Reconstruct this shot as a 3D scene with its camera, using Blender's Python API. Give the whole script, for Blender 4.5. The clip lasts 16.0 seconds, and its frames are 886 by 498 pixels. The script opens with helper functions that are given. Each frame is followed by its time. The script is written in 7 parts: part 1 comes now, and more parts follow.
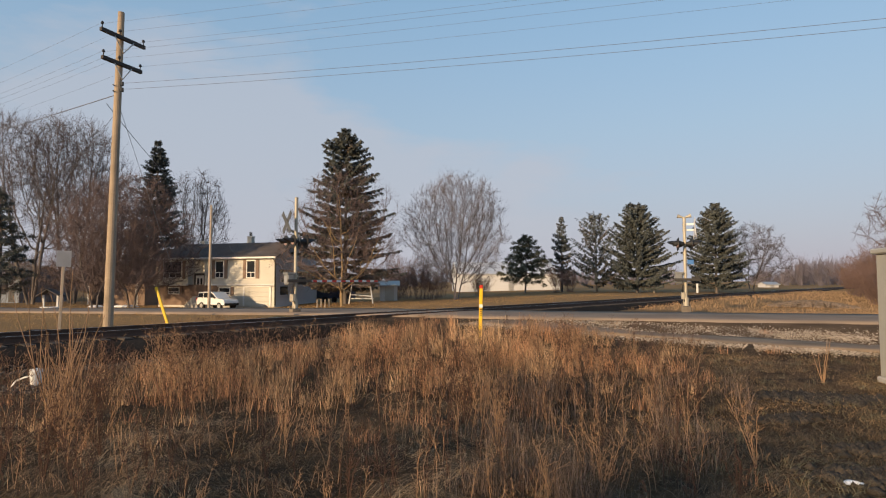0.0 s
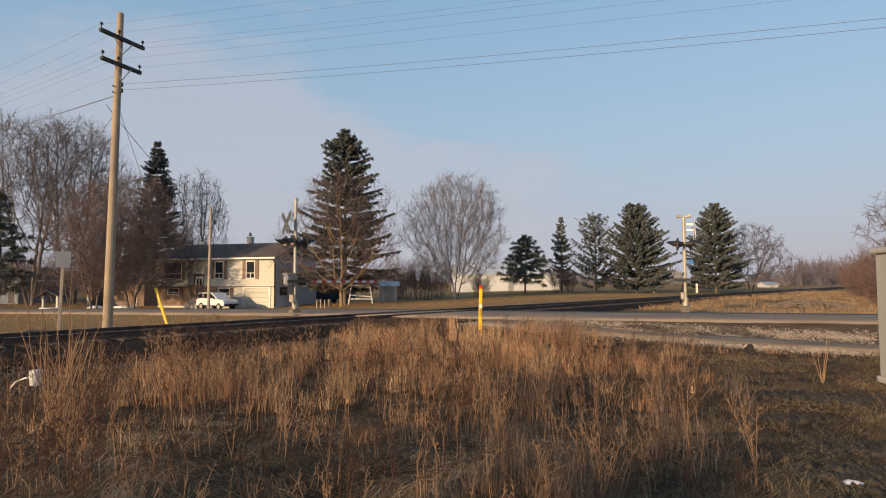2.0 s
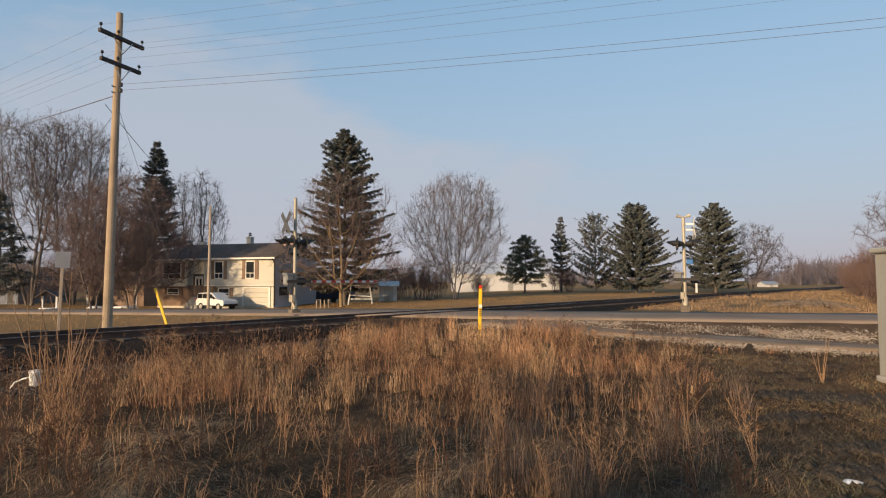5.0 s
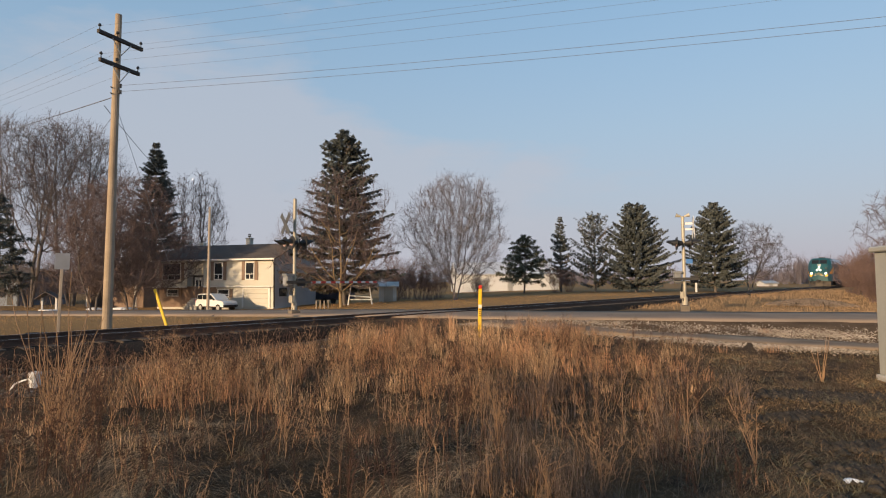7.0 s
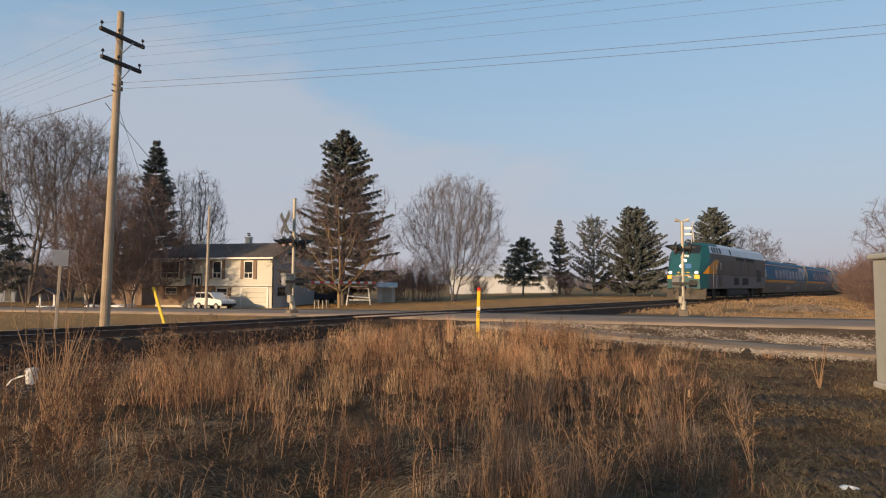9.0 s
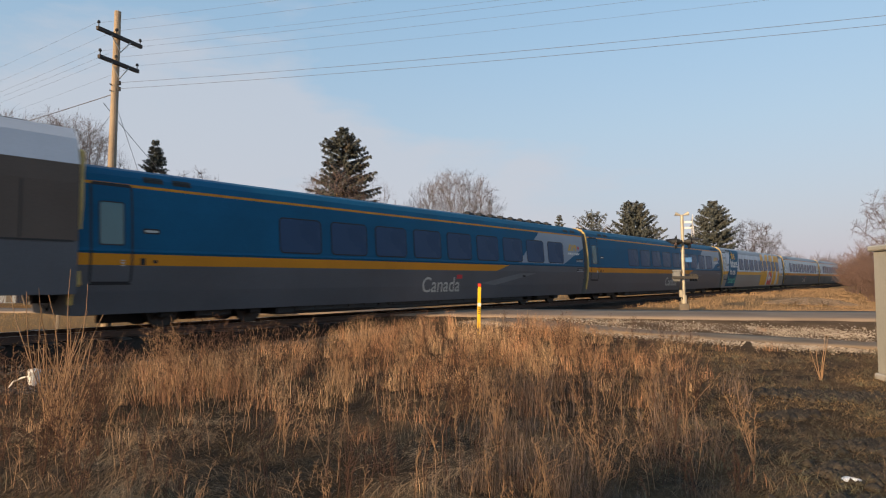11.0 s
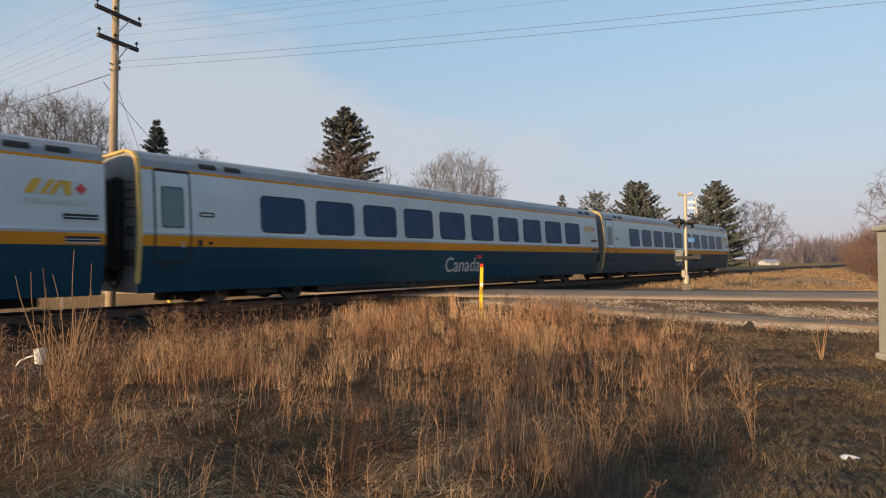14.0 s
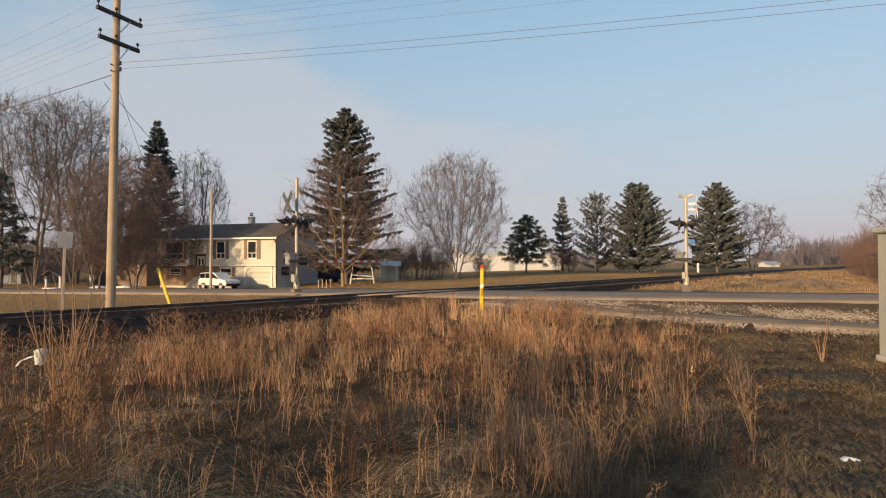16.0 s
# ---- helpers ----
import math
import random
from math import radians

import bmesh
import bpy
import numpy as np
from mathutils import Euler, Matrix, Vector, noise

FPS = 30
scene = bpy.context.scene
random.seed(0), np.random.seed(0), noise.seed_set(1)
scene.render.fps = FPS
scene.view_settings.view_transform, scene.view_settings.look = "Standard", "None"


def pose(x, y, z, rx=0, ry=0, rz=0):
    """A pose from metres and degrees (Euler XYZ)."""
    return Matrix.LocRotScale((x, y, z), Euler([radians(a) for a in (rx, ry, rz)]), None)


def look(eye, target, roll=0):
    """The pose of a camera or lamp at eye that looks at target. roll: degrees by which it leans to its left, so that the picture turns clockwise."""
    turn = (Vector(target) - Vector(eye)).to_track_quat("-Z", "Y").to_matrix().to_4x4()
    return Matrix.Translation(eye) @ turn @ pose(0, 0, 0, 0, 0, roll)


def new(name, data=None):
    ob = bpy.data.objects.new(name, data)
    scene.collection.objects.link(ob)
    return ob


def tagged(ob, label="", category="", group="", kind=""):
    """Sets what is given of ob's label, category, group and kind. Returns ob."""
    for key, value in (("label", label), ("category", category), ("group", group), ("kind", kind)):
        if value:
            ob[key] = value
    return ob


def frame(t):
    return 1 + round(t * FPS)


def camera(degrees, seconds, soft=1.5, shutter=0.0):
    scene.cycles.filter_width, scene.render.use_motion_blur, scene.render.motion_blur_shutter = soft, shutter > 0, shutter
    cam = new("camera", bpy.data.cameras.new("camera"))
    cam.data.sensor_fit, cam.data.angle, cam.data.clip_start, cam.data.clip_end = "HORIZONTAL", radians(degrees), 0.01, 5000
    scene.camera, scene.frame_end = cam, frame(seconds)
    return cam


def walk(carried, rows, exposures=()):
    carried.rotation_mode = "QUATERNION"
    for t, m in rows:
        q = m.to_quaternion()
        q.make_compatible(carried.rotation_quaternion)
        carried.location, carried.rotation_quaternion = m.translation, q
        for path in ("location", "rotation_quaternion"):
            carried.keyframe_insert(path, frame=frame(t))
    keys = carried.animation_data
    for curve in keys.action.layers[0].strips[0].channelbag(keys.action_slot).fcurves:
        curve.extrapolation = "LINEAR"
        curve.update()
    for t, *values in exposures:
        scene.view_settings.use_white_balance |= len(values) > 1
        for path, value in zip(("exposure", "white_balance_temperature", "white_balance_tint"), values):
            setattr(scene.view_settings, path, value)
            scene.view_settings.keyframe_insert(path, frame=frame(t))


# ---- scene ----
EYE = (0.0, 0.0, 1.6)
cam = camera(74.0, 16.0, soft=1.15, shutter=0.08)
# seconds, turn to the right, upward tilt, lean, in degrees
TURNS = [
    (0.0, 0.047, 3.137, -0.032),
    (0.5, 0.006, 3.115, -0.105),
    (1.0, 0.063, 3.109, -0.087),
    (1.5, -0.000, 3.136, 0.000),
    (2.0, 0.086, 3.171, -0.109),
    (2.5, 0.041, 3.223, -0.164),
    (3.0, 0.022, 3.260, -0.091),
    (3.5, 0.082, 3.204, -0.071),
    (4.0, 0.137, 3.174, -0.128),
    (4.2, 0.137, 3.174, -0.128),
    (6.3, 0.076, 3.136, -0.211),
    (6.5, 0.076, 3.136, -0.211),
    (7.0, 0.157, 3.190, -0.346),
    (7.5, 0.285, 3.305, -0.201),
    (8.0, 0.211, 3.442, 0.249),
    (8.5, 0.188, 3.371, 0.299),
    (9.0, 0.241, 3.339, 0.402),
    (9.2, 0.241, 3.309, 0.402),
    (11.3, 0.225, 2.831, -0.272),
    (11.5, 0.225, 2.251, -0.272),
    (12.0, 0.099, 0.873, -0.325),
    (12.5, 0.140, 0.869, -0.216),
    (13.0, 0.063, 0.902, -0.022),
    (13.5, 0.014, 0.991, -0.046),
    (14.0, -0.015, 1.075, -0.245),
    (14.5, 0.007, 1.132, -0.402),
    (15.0, -0.093, 1.193, -0.453),
    (15.5, -0.082, 1.193, -0.311),
    (16.0, -0.044, 1.205, -0.151),
]
walk(cam, [(t, pose(*EYE, 90 + tilt, 0, -turn) @ pose(0, 0, 0, 0, 0, lean)) for t, turn, tilt, lean in TURNS],
     exposures=[(0.0, 0.33, 6500, 10), (9.2, 0.33, 6500, 10), (11.3, 0.54, 6750, 10), (15.0, 0.55, 6800, 10), (16.0, 0.48, 6900, 10)])

# ---- light ----
SUN_TO = Vector((-0.67, -0.742, 0.20)).normalized()
world = bpy.data.worlds.new("sky")
scene.world = world
world.use_nodes = True
wn = world.node_tree.nodes
sky = wn.new("ShaderNodeTexSky")
sky.sky_type, sky.sun_disc = "NISHITA", False
sky.sun_elevation = math.asin(SUN_TO.z)
sky.sun_rotation = math.atan2(SUN_TO.x, SUN_TO.y)
sky.altitude, sky.air_density, sky.dust_density, sky.ozone_density = 200, 1.0, 1.5, 1.2
wn["Background"].inputs["Strength"].default_value = 0.15
# pale haze towards the horizon and thin high cloud
wl = world.node_tree.links
way = wn.new("ShaderNodeTexCoord")
split = wn.new("ShaderNodeSeparateXYZ")
wl.new(way.outputs["Generated"], split.inputs[0])
low = wn.new("ShaderNodeMapRange")
low.inputs[1].default_value, low.inputs[2].default_value, low.inputs[3].default_value, low.inputs[4].default_value = 0.0, 0.9, 0.97, 0.25
wl.new(split.outputs[2], low.inputs[0])
tone = wn.new("ShaderNodeValToRGB")
tone.color_ramp.elements[0].position, tone.color_ramp.elements[0].color = 0.03, (0.61, 0.595, 0.70, 1)
tone.color_ramp.elements[1].position, tone.color_ramp.elements[1].color = 0.50, (0.365, 0.655, 0.97, 1)
middle = tone.color_ramp.elements.new(0.24)
middle.color = (0.50, 0.655, 0.83, 1)
wl.new(split.outputs[2], tone.inputs[0])
lift = wn.new("ShaderNodeVectorMath")
lift.operation = "SCALE"
lift.inputs["Scale"].default_value = 4.0
wl.new(tone.outputs[0], lift.inputs[0])
stretch = wn.new("ShaderNodeMapping")
stretch.inputs["Scale"].default_value, stretch.inputs["Rotation"].default_value = (1.0, 1.6, 3.4), (0.3, 0.2, 0.9)
wl.new(way.outputs["Generated"], stretch.inputs[0])
wisp = wn.new("ShaderNodeTexNoise")
wisp.inputs["Scale"].default_value, wisp.inputs["Detail"].default_value, wisp.inputs["Roughness"].default_value = 2.3, 7, 0.55
wl.new(stretch.outputs[0], wisp.inputs["Vector"])
# the cloud sheet's slanting edge
edge = wn.new("ShaderNodeVectorMath")
edge.operation = "DOT_PRODUCT"
edge.inputs[1].default_value = (-0.476, 0.26, -1.0)
wl.new(way.outputs["Generated"], edge.inputs[0])
cut = wn.new("ShaderNodeMath")
cut.operation = "MULTIPLY_ADD"
cut.inputs[1].default_value = 0.9
wl.new(edge.outputs["Value"], cut.inputs[0])
wl.new(wisp.outputs["Fac"], cut.inputs[2])
veil = wn.new("ShaderNodeMapRange")
veil.inputs[1].default_value, veil.inputs[2].default_value, veil.inputs[4].default_value = 0.47, 0.62, 0.62
wl.new(cut.outputs[0], veil.inputs[0])
air = wn.new("ShaderNodeMix")
air.data_type = "RGBA"
wl.new(low.outputs[0], air.inputs[0])
wl.new(sky.outputs[0], air.inputs[6])
wl.new(lift.outputs[0], air.inputs[7])
cirrus = wn.new("ShaderNodeMix")
cirrus.data_type = "RGBA"
cirrus.inputs[7].default_value = (2.7, 2.8, 3.15, 1)
wl.new(veil.outputs[0], cirrus.inputs[0])
wl.new(air.outputs[2], cirrus.inputs[6])
wl.new(cirrus.outputs[2], wn["Background"].inputs[0])
sun = new("sun", bpy.data.lights.new("sun", "SUN"))
sun.data.energy, sun.data.angle, sun.data.color = 4.5, radians(0.6), (1.0, 0.70, 0.40)
sun.matrix_world = look((0, 0, 30), Vector((0, 0, 30)) - SUN_TO)

# ---- materials ----
def mat(name, base, rough=0.7, metal=0.0, vary=0.25, scale=6.0, fine=60.0, bump=0.15, tint=None, coords="Object", per_piece=0.0, coat=0.0, spec=0.5):
    """A surface with broad stains and fine grain in its colour, gloss and relief."""
    m = bpy.data.materials.new(name)
    m.use_nodes = True
    n, l = m.node_tree.nodes, m.node_tree.links
    b = n["Principled BSDF"]
    b.inputs["Metallic"].default_value = metal
    b.inputs["Coat Weight"].default_value = coat
    b.inputs["Specular IOR Level"].default_value = spec
    co = n.new("ShaderNodeTexCoord")
    big, small = n.new("ShaderNodeTexNoise"), n.new("ShaderNodeTexNoise")
    for node, sc, det in ((big, scale, 5), (small, fine, 3)):
        node.inputs["Scale"].default_value, node.inputs["Detail"].default_value = sc, det
        l.new(co.outputs[coords], node.inputs["Vector"])
    mix = n.new("ShaderNodeMix")
    mix.data_type = "RGBA"
    dark = tint or tuple(c * (1 - vary) for c in base)
    light = tuple(min(1, c * (1 + vary * 0.6)) for c in base)
    mix.inputs[6].default_value, mix.inputs[7].default_value = (*dark, 1), (*light, 1)
    add = n.new("ShaderNodeMath")
    add.operation = "MULTIPLY_ADD"
    l.new(small.outputs["Fac"], add.inputs[0])
    add.inputs[1].default_value = 0.8
    sub = n.new("ShaderNodeMath")
    sub.operation = "MULTIPLY_ADD"
    l.new(big.outputs["Fac"], sub.inputs[0])
    sub.inputs[1].default_value, sub.inputs[2].default_value = 1.9, -0.85
    l.new(sub.outputs[0], add.inputs[2])
    last = add
    if per_piece:
        src = n.new("ShaderNodeNewGeometry")
        rnd = n.new("ShaderNodeMath")
        rnd.operation = "MULTIPLY_ADD"
        l.new(src.outputs["Random Per Island"], rnd.inputs[0])
        rnd.inputs[1].default_value = per_piece
        l.new(add.outputs[0], rnd.inputs[2])
        shift = n.new("ShaderNodeMath")
        shift.operation = "SUBTRACT"
        l.new(rnd.outputs[0], shift.inputs[0])
        shift.inputs[1].default_value = per_piece / 2
        last = shift
    last.use_clamp = True
    l.new(last.outputs[0], mix.inputs[0])
    l.new(mix.outputs[2], b.inputs["Base Color"])
    rg = n.new("ShaderNodeMath")
    rg.operation = "MULTIPLY_ADD"
    l.new(big.outputs["Fac"], rg.inputs[0])
    rg.inputs[1].default_value, rg.inputs[2].default_value = 0.25, rough - 0.12
    l.new(rg.outputs[0], b.inputs["Roughness"])
    if bump:
        bp = n.new("ShaderNodeBump")
        bp.inputs["Strength"].default_value, bp.inputs["Distance"].default_value = bump, 0.02
        l.new(small.outputs["Fac"], bp.inputs["Height"])
        l.new(bp.outputs[0], b.inputs["Normal"])
    return m


def glow(name, color, strength):
    m = bpy.data.materials.new(name)
    m.use_nodes = True
    b = m.node_tree.nodes["Principled BSDF"]
    b.inputs["Emission Color"].default_value, b.inputs["Emission Strength"].default_value = (*color, 1), strength
    b.inputs["Base Color"].default_value = (*color, 1)
    return m


M_ASPHALT = mat("asphalt", (0.29, 0.225, 0.175), 0.95, scale=0.4, fine=40, vary=0.3, bump=0.3, spec=0.02)
M_BALLAST = mat("ballast", (0.03, 0.024, 0.02), 0.95, scale=0.7, fine=14, vary=0.6, bump=1.0, spec=0.05)
M_TIE = mat("creosoted wood", (0.055, 0.045, 0.038), 0.9, scale=3, fine=40, vary=0.5, bump=0.5)
M_RAIL = mat("rusty steel", (0.10, 0.06, 0.045), 0.7, 0.3, scale=2, fine=60, vary=0.4)
M_RAILTOP = mat("worn steel", (0.45, 0.43, 0.41), 0.3, 1.0, scale=2, fine=50, vary=0.2, bump=0.05)
M_POLE = mat("weathered pole wood", (0.36, 0.28, 0.20), 0.85, scale=1.2, fine=25, vary=0.35, bump=0.4)
M_DARKWOOD = mat("dark crossarm wood", (0.06, 0.05, 0.045), 0.85, scale=3, fine=40, vary=0.4)
M_WIRE = mat("dull cable", (0.13, 0.14, 0.17), 0.6, 0.1, bump=0)
M_WHITE = mat("white siding paint", (0.52, 0.50, 0.44), 0.6, scale=0.6, fine=18, vary=0.12, bump=0.1)
M_TRIMW = mat("white trim paint", (0.66, 0.65, 0.63), 0.5, scale=2, fine=30, vary=0.1)
M_SHINGLE = mat("asphalt shingles", (0.088, 0.074, 0.07), 0.9, scale=0.8, fine=12, vary=0.35, bump=0.5)
M_BROWN = mat("brown siding", (0.22, 0.15, 0.11), 0.8, scale=0.6, fine=20, vary=0.25)
M_GLASS = mat("dark window glass", (0.02, 0.024, 0.03), 0.12, 0.0, vary=0.3, scale=1, bump=0, spec=0.35)
M_BARK = mat("grey bark", (0.15, 0.13, 0.12), 0.95, scale=1, fine=20, vary=0.35, bump=0.6)
M_TWIG = mat("brown twigs", (0.15, 0.11, 0.105), 0.95, scale=0.4, fine=8, vary=0.35, bump=0)
M_PALETWIG = mat("pale twigs", (0.165, 0.147, 0.157), 0.95, scale=0.4, fine=8, vary=0.3, bump=0)
M_REDTWIG = mat("reddish twigs", (0.19, 0.125, 0.11), 0.95, scale=0.4, fine=8, vary=0.4, bump=0)
# needle colour is greyed and lifted, with some distance haze in it
M_NEEDLE = mat("dark spruce needles", (0.098, 0.110, 0.103), 0.95, scale=0.5, fine=6, vary=0.45, bump=0, per_piece=0.8)
M_NEEDLEB = mat("browning spruce needles", (0.15, 0.125, 0.10), 0.9, scale=0.35, fine=6, vary=0.45, bump=0, tint=(0.075, 0.065, 0.045), per_piece=0.9)
M_STEEL = mat("galvanised steel", (0.5, 0.5, 0.49), 0.5, 0.7, scale=3, fine=40, vary=0.2)
M_SILVER = mat("aluminium paint", (0.42, 0.385, 0.31), 0.5, 0.15, scale=2, fine=30, vary=0.2)
M_BLACK = mat("black paint", (0.018, 0.018, 0.019), 0.55, scale=3, fine=40, vary=0.3, bump=0.05)
M_YELLOW = mat("yellow plastic", (0.85, 0.52, 0.02), 0.5, scale=2, fine=30, vary=0.12)
M_REDP = mat("red plastic", (0.6, 0.04, 0.02), 0.5, scale=3, fine=30, vary=0.15)
M_BOX = mat("pale bungalow metal", (0.44, 0.43, 0.38), 0.55, 0.2, scale=1.5, fine=30, vary=0.15)
M_CONCRETE = mat("concrete", (0.4, 0.38, 0.35), 0.9, scale=2, fine=30, vary=0.25, bump=0.4)
M_SNOW = mat("old snow", (0.82, 0.84, 0.88), 0.7, scale=6, fine=40, vary=0.1, bump=0.4)

# ---- mesh helpers ----
def mesh_ob(name, bm, materials, parent=None, label="", smooth=False):
    me = bpy.data.meshes.new(name)
    bm.to_mesh(me)
    bm.free()
    for m in materials if isinstance(materials, (list, tuple)) else [materials]:
        me.materials.append(m)
    if smooth:
        for p in me.polygons:
            p.use_smooth = True
    ob = new(name, me)
    if parent:
        ob.parent = parent
    if label:
        ob["label"] = label
    return ob


def part(name, bm, material, parent, label="", smooth=False):
    return mesh_ob(name, bm, material, parent, label, smooth)


def raw(name, verts, faces, material, parent=None, mats=None, smooth=False):
    """A mesh from arrays: verts (n, 3), faces (m, k) all of one size."""
    verts, faces = np.asarray(verts, np.float32), np.asarray(faces, np.int32)
    me = bpy.data.meshes.new(name)
    k = faces.shape[1]
    me.vertices.add(len(verts))
    me.vertices.foreach_set("co", verts.ravel())
    me.loops.add(faces.size)
    me.loops.foreach_set("vertex_index", faces.ravel())
    me.polygons.add(len(faces))
    me.polygons.foreach_set("loop_start", np.arange(0, faces.size, k, dtype=np.int32))
    me.polygons.foreach_set("loop_total", np.full(len(faces), k, np.int32))
    for m in material if isinstance(material, (list, tuple)) else [material]:
        me.materials.append(m)
    if mats is not None:
        me.polygons.foreach_set("material_index", np.asarray(mats, np.int32))
    if smooth:
        me.polygons.foreach_set("use_smooth", np.ones(len(faces), bool))
    me.update(calc_edges=True)
    ob = new(name, me)
    if parent:
        ob.parent = parent
    return ob


def box(bm, x0, y0, z0, x1, y1, z1, bevel=0.0, m=None, index=0):
    geom = bmesh.ops.create_cube(bm, size=1.0)
    vs = geom["verts"]
    for v in vs:
        v.co = Vector(((x0 + x1) / 2 + v.co.x * (x1 - x0), (y0 + y1) / 2 + v.co.y * (y1 - y0), (z0 + z1) / 2 + v.co.z * (z1 - z0)))
        if m is not None:
            v.co = m @ v.co
    fs = list({f for v in vs for f in v.link_faces})
    for f in fs:
        f.material_index = index
    if bevel:
        bmesh.ops.bevel(bm, geom=list({e for f in fs for e in f.edges}), offset=bevel, segments=1, affect="EDGES", profile=0.5)
    return bm


def tube(bm, pts, radii, sides=8, cap=True, index=0):
    """A tapered tube through points."""
    pts = [Vector(p) for p in pts]
    rings = []
    for i, p in enumerate(pts):
        d = (pts[min(i + 1, len(pts) - 1)] - pts[max(i - 1, 0)]).normalized()
        a = d.cross(Vector((0, 0, 1)) if abs(d.z) < 0.95 else Vector((1, 0, 0))).normalized()
        b = d.cross(a)
        r = radii[i] if isinstance(radii, (list, tuple)) else radii
        rings.append([bm.verts.new(p + (a * math.cos(q) + b * math.sin(q)) * r) for q in (2 * math.pi * j / sides for j in range(sides))])
    for r0, r1 in zip(rings, rings[1:]):
        for j in range(sides):
            bm.faces.new((r0[j], r0[(j + 1) % sides], r1[(j + 1) % sides], r1[j])).material_index = index
    if cap:
        bm.faces.new(rings[0]).material_index = index
        bm.faces.new(rings[-1][::-1]).material_index = index
    return bm


def prism(bm, outline, x0, x1, axis="x", index=0):
    """Extrudes a closed outline of (a, b) pairs along an axis: x gives (x, a, b), y gives (a, y, b), z gives (a, b, z)."""
    def at(a, b, c):
        return {"x": (c, a, b), "y": (a, c, b), "z": (a, b, c)}[axis]
    r0, r1 = [bm.verts.new(at(a, b, x0)) for a, b in outline], [bm.verts.new(at(a, b, x1)) for a, b in outline]
    n = len(outline)
    fs = [bm.faces.new((r0[i], r0[(i + 1) % n], r1[(i + 1) % n], r1[i])) for i in range(n)]
    fs += [bm.faces.new(r0[::-1]), bm.faces.new(r1)]
    for f in fs:
        f.material_index = index
    return bm


def empty(name, m=None, label="", category="", group=""):
    ob = new(name)
    if m is not None:
        ob.matrix_world = m
    return tagged(ob, label, category, group)


# ---- plan ----
TH = 0.713775                       # the track runs along U, at this angle from y
U = Vector((math.sin(TH), math.cos(TH), 0))
N = Vector((-math.cos(TH), math.sin(TH), 0))     # away from the camera, across the track
TRACK_P, RAIL_Z = 16.96, 0.35
ROAD = [(120, -25, 0.62), (40, 9.5, 0.5), (14.5, 19.5, 0.37), (4.0, 23.3, 0.29), (-4.0, 26.3, 0.285), (-17, 33, 0.0), (-33, 42.5, -0.42), (-80, 70, -0.9), (-200, 140, -1.2), (-900, 540, -1.5)]
LANE = [(1.5, 20.2, 0.3), (4.5, 17.6, 0.2), (8.0, 15.3, 0.08), (10.5, 14.1, 0.03), (16, 12.0, 0.02), (60, -2, 0.1)]


def seg_dist(x, y, line):
    """Distance to a polyline, and its height at the nearest point, for arrays."""
    best, hz = np.full(np.shape(x), 1e9), np.zeros(np.shape(x))
    for (ax, ay, az), (bx, by, bz) in zip(line, line[1:]):
        dx, dy = bx - ax, by - ay
        t = np.clip(((x - ax) * dx + (y - ay) * dy) / (dx * dx + dy * dy), 0, 1)
        d = np.hypot(x - ax - t * dx, y - ay - t * dy)
        hz = np.where(d < best, az + t * (bz - az), hz)
        best = np.minimum(d, best)
    return best, hz


def sstep(a, b, v):
    t = np.clip((v - a) / (b - a), 0, 1)
    return t * t * (3 - 2 * t)


def wave(x, y, size, seed):
    """Smooth uneven numbers from -1 to 1 for arrays."""
    rs = np.random.RandomState(seed)
    out = np.zeros(np.shape(x))
    for k in range(7):
        a, ph, f = rs.uniform(0, 6.28), rs.uniform(0, 6.28), rs.uniform(0.6, 1.8) / size * 6.28 * 0.5
        out = out + np.sin((x * math.cos(a) + y * math.sin(a)) * f + ph + 1.3 * np.sin((x * math.sin(a) - y * math.cos(a)) * f * 0.7 + ph * 2))
    return out / 4.2


def height(x, y):
    x, y = np.asarray(x, float), np.asarray(y, float)
    q = x * N.x + y * N.y - TRACK_P
    s = x * U.x + y * U.y
    near = -0.02 + 0.05 * wave(x, y, 7, 3) + 0.025 * wave(x, y, 1.6, 4) - 0.06 * sstep(-9, -5, q) * sstep(12, 4, s) + 0.12 * sstep(6, 16, s) * sstep(-14, -6, q)
    far = 0.0 - 1.1 * sstep(20, 62, y) * sstep(25, -25, x) - 0.3 * sstep(30, 90, y) + 0.05 * wave(x, y, 11, 5) - 0.25 * sstep(2.5, 5, q) * sstep(12, 6, q)
    h = near + (far - near) * sstep(-2, 2, q)
    h = h + 0.25 * sstep(-12, -3, q) * sstep(30, 45, s)
    bed = 0.12 - 0.62 * np.clip((np.abs(q) - 1.6) / 1.6, 0, 1)
    w = sstep(4.0, 2.6, np.abs(q))
    h = h + (np.minimum(h, bed - 0.12) - h) * w
    for line, half, soft in ((ROAD, 3.3, 4.5), (LANE, 1.1, 2.5)):
        d, rz = seg_dist(x, y, line)
        w = sstep(half + soft, half, d)
        h = h + (rz - 0.06 - h) * w
    return h


def ground_z(x, y):
    return float(height(np.array([x]), np.array([y]))[0])


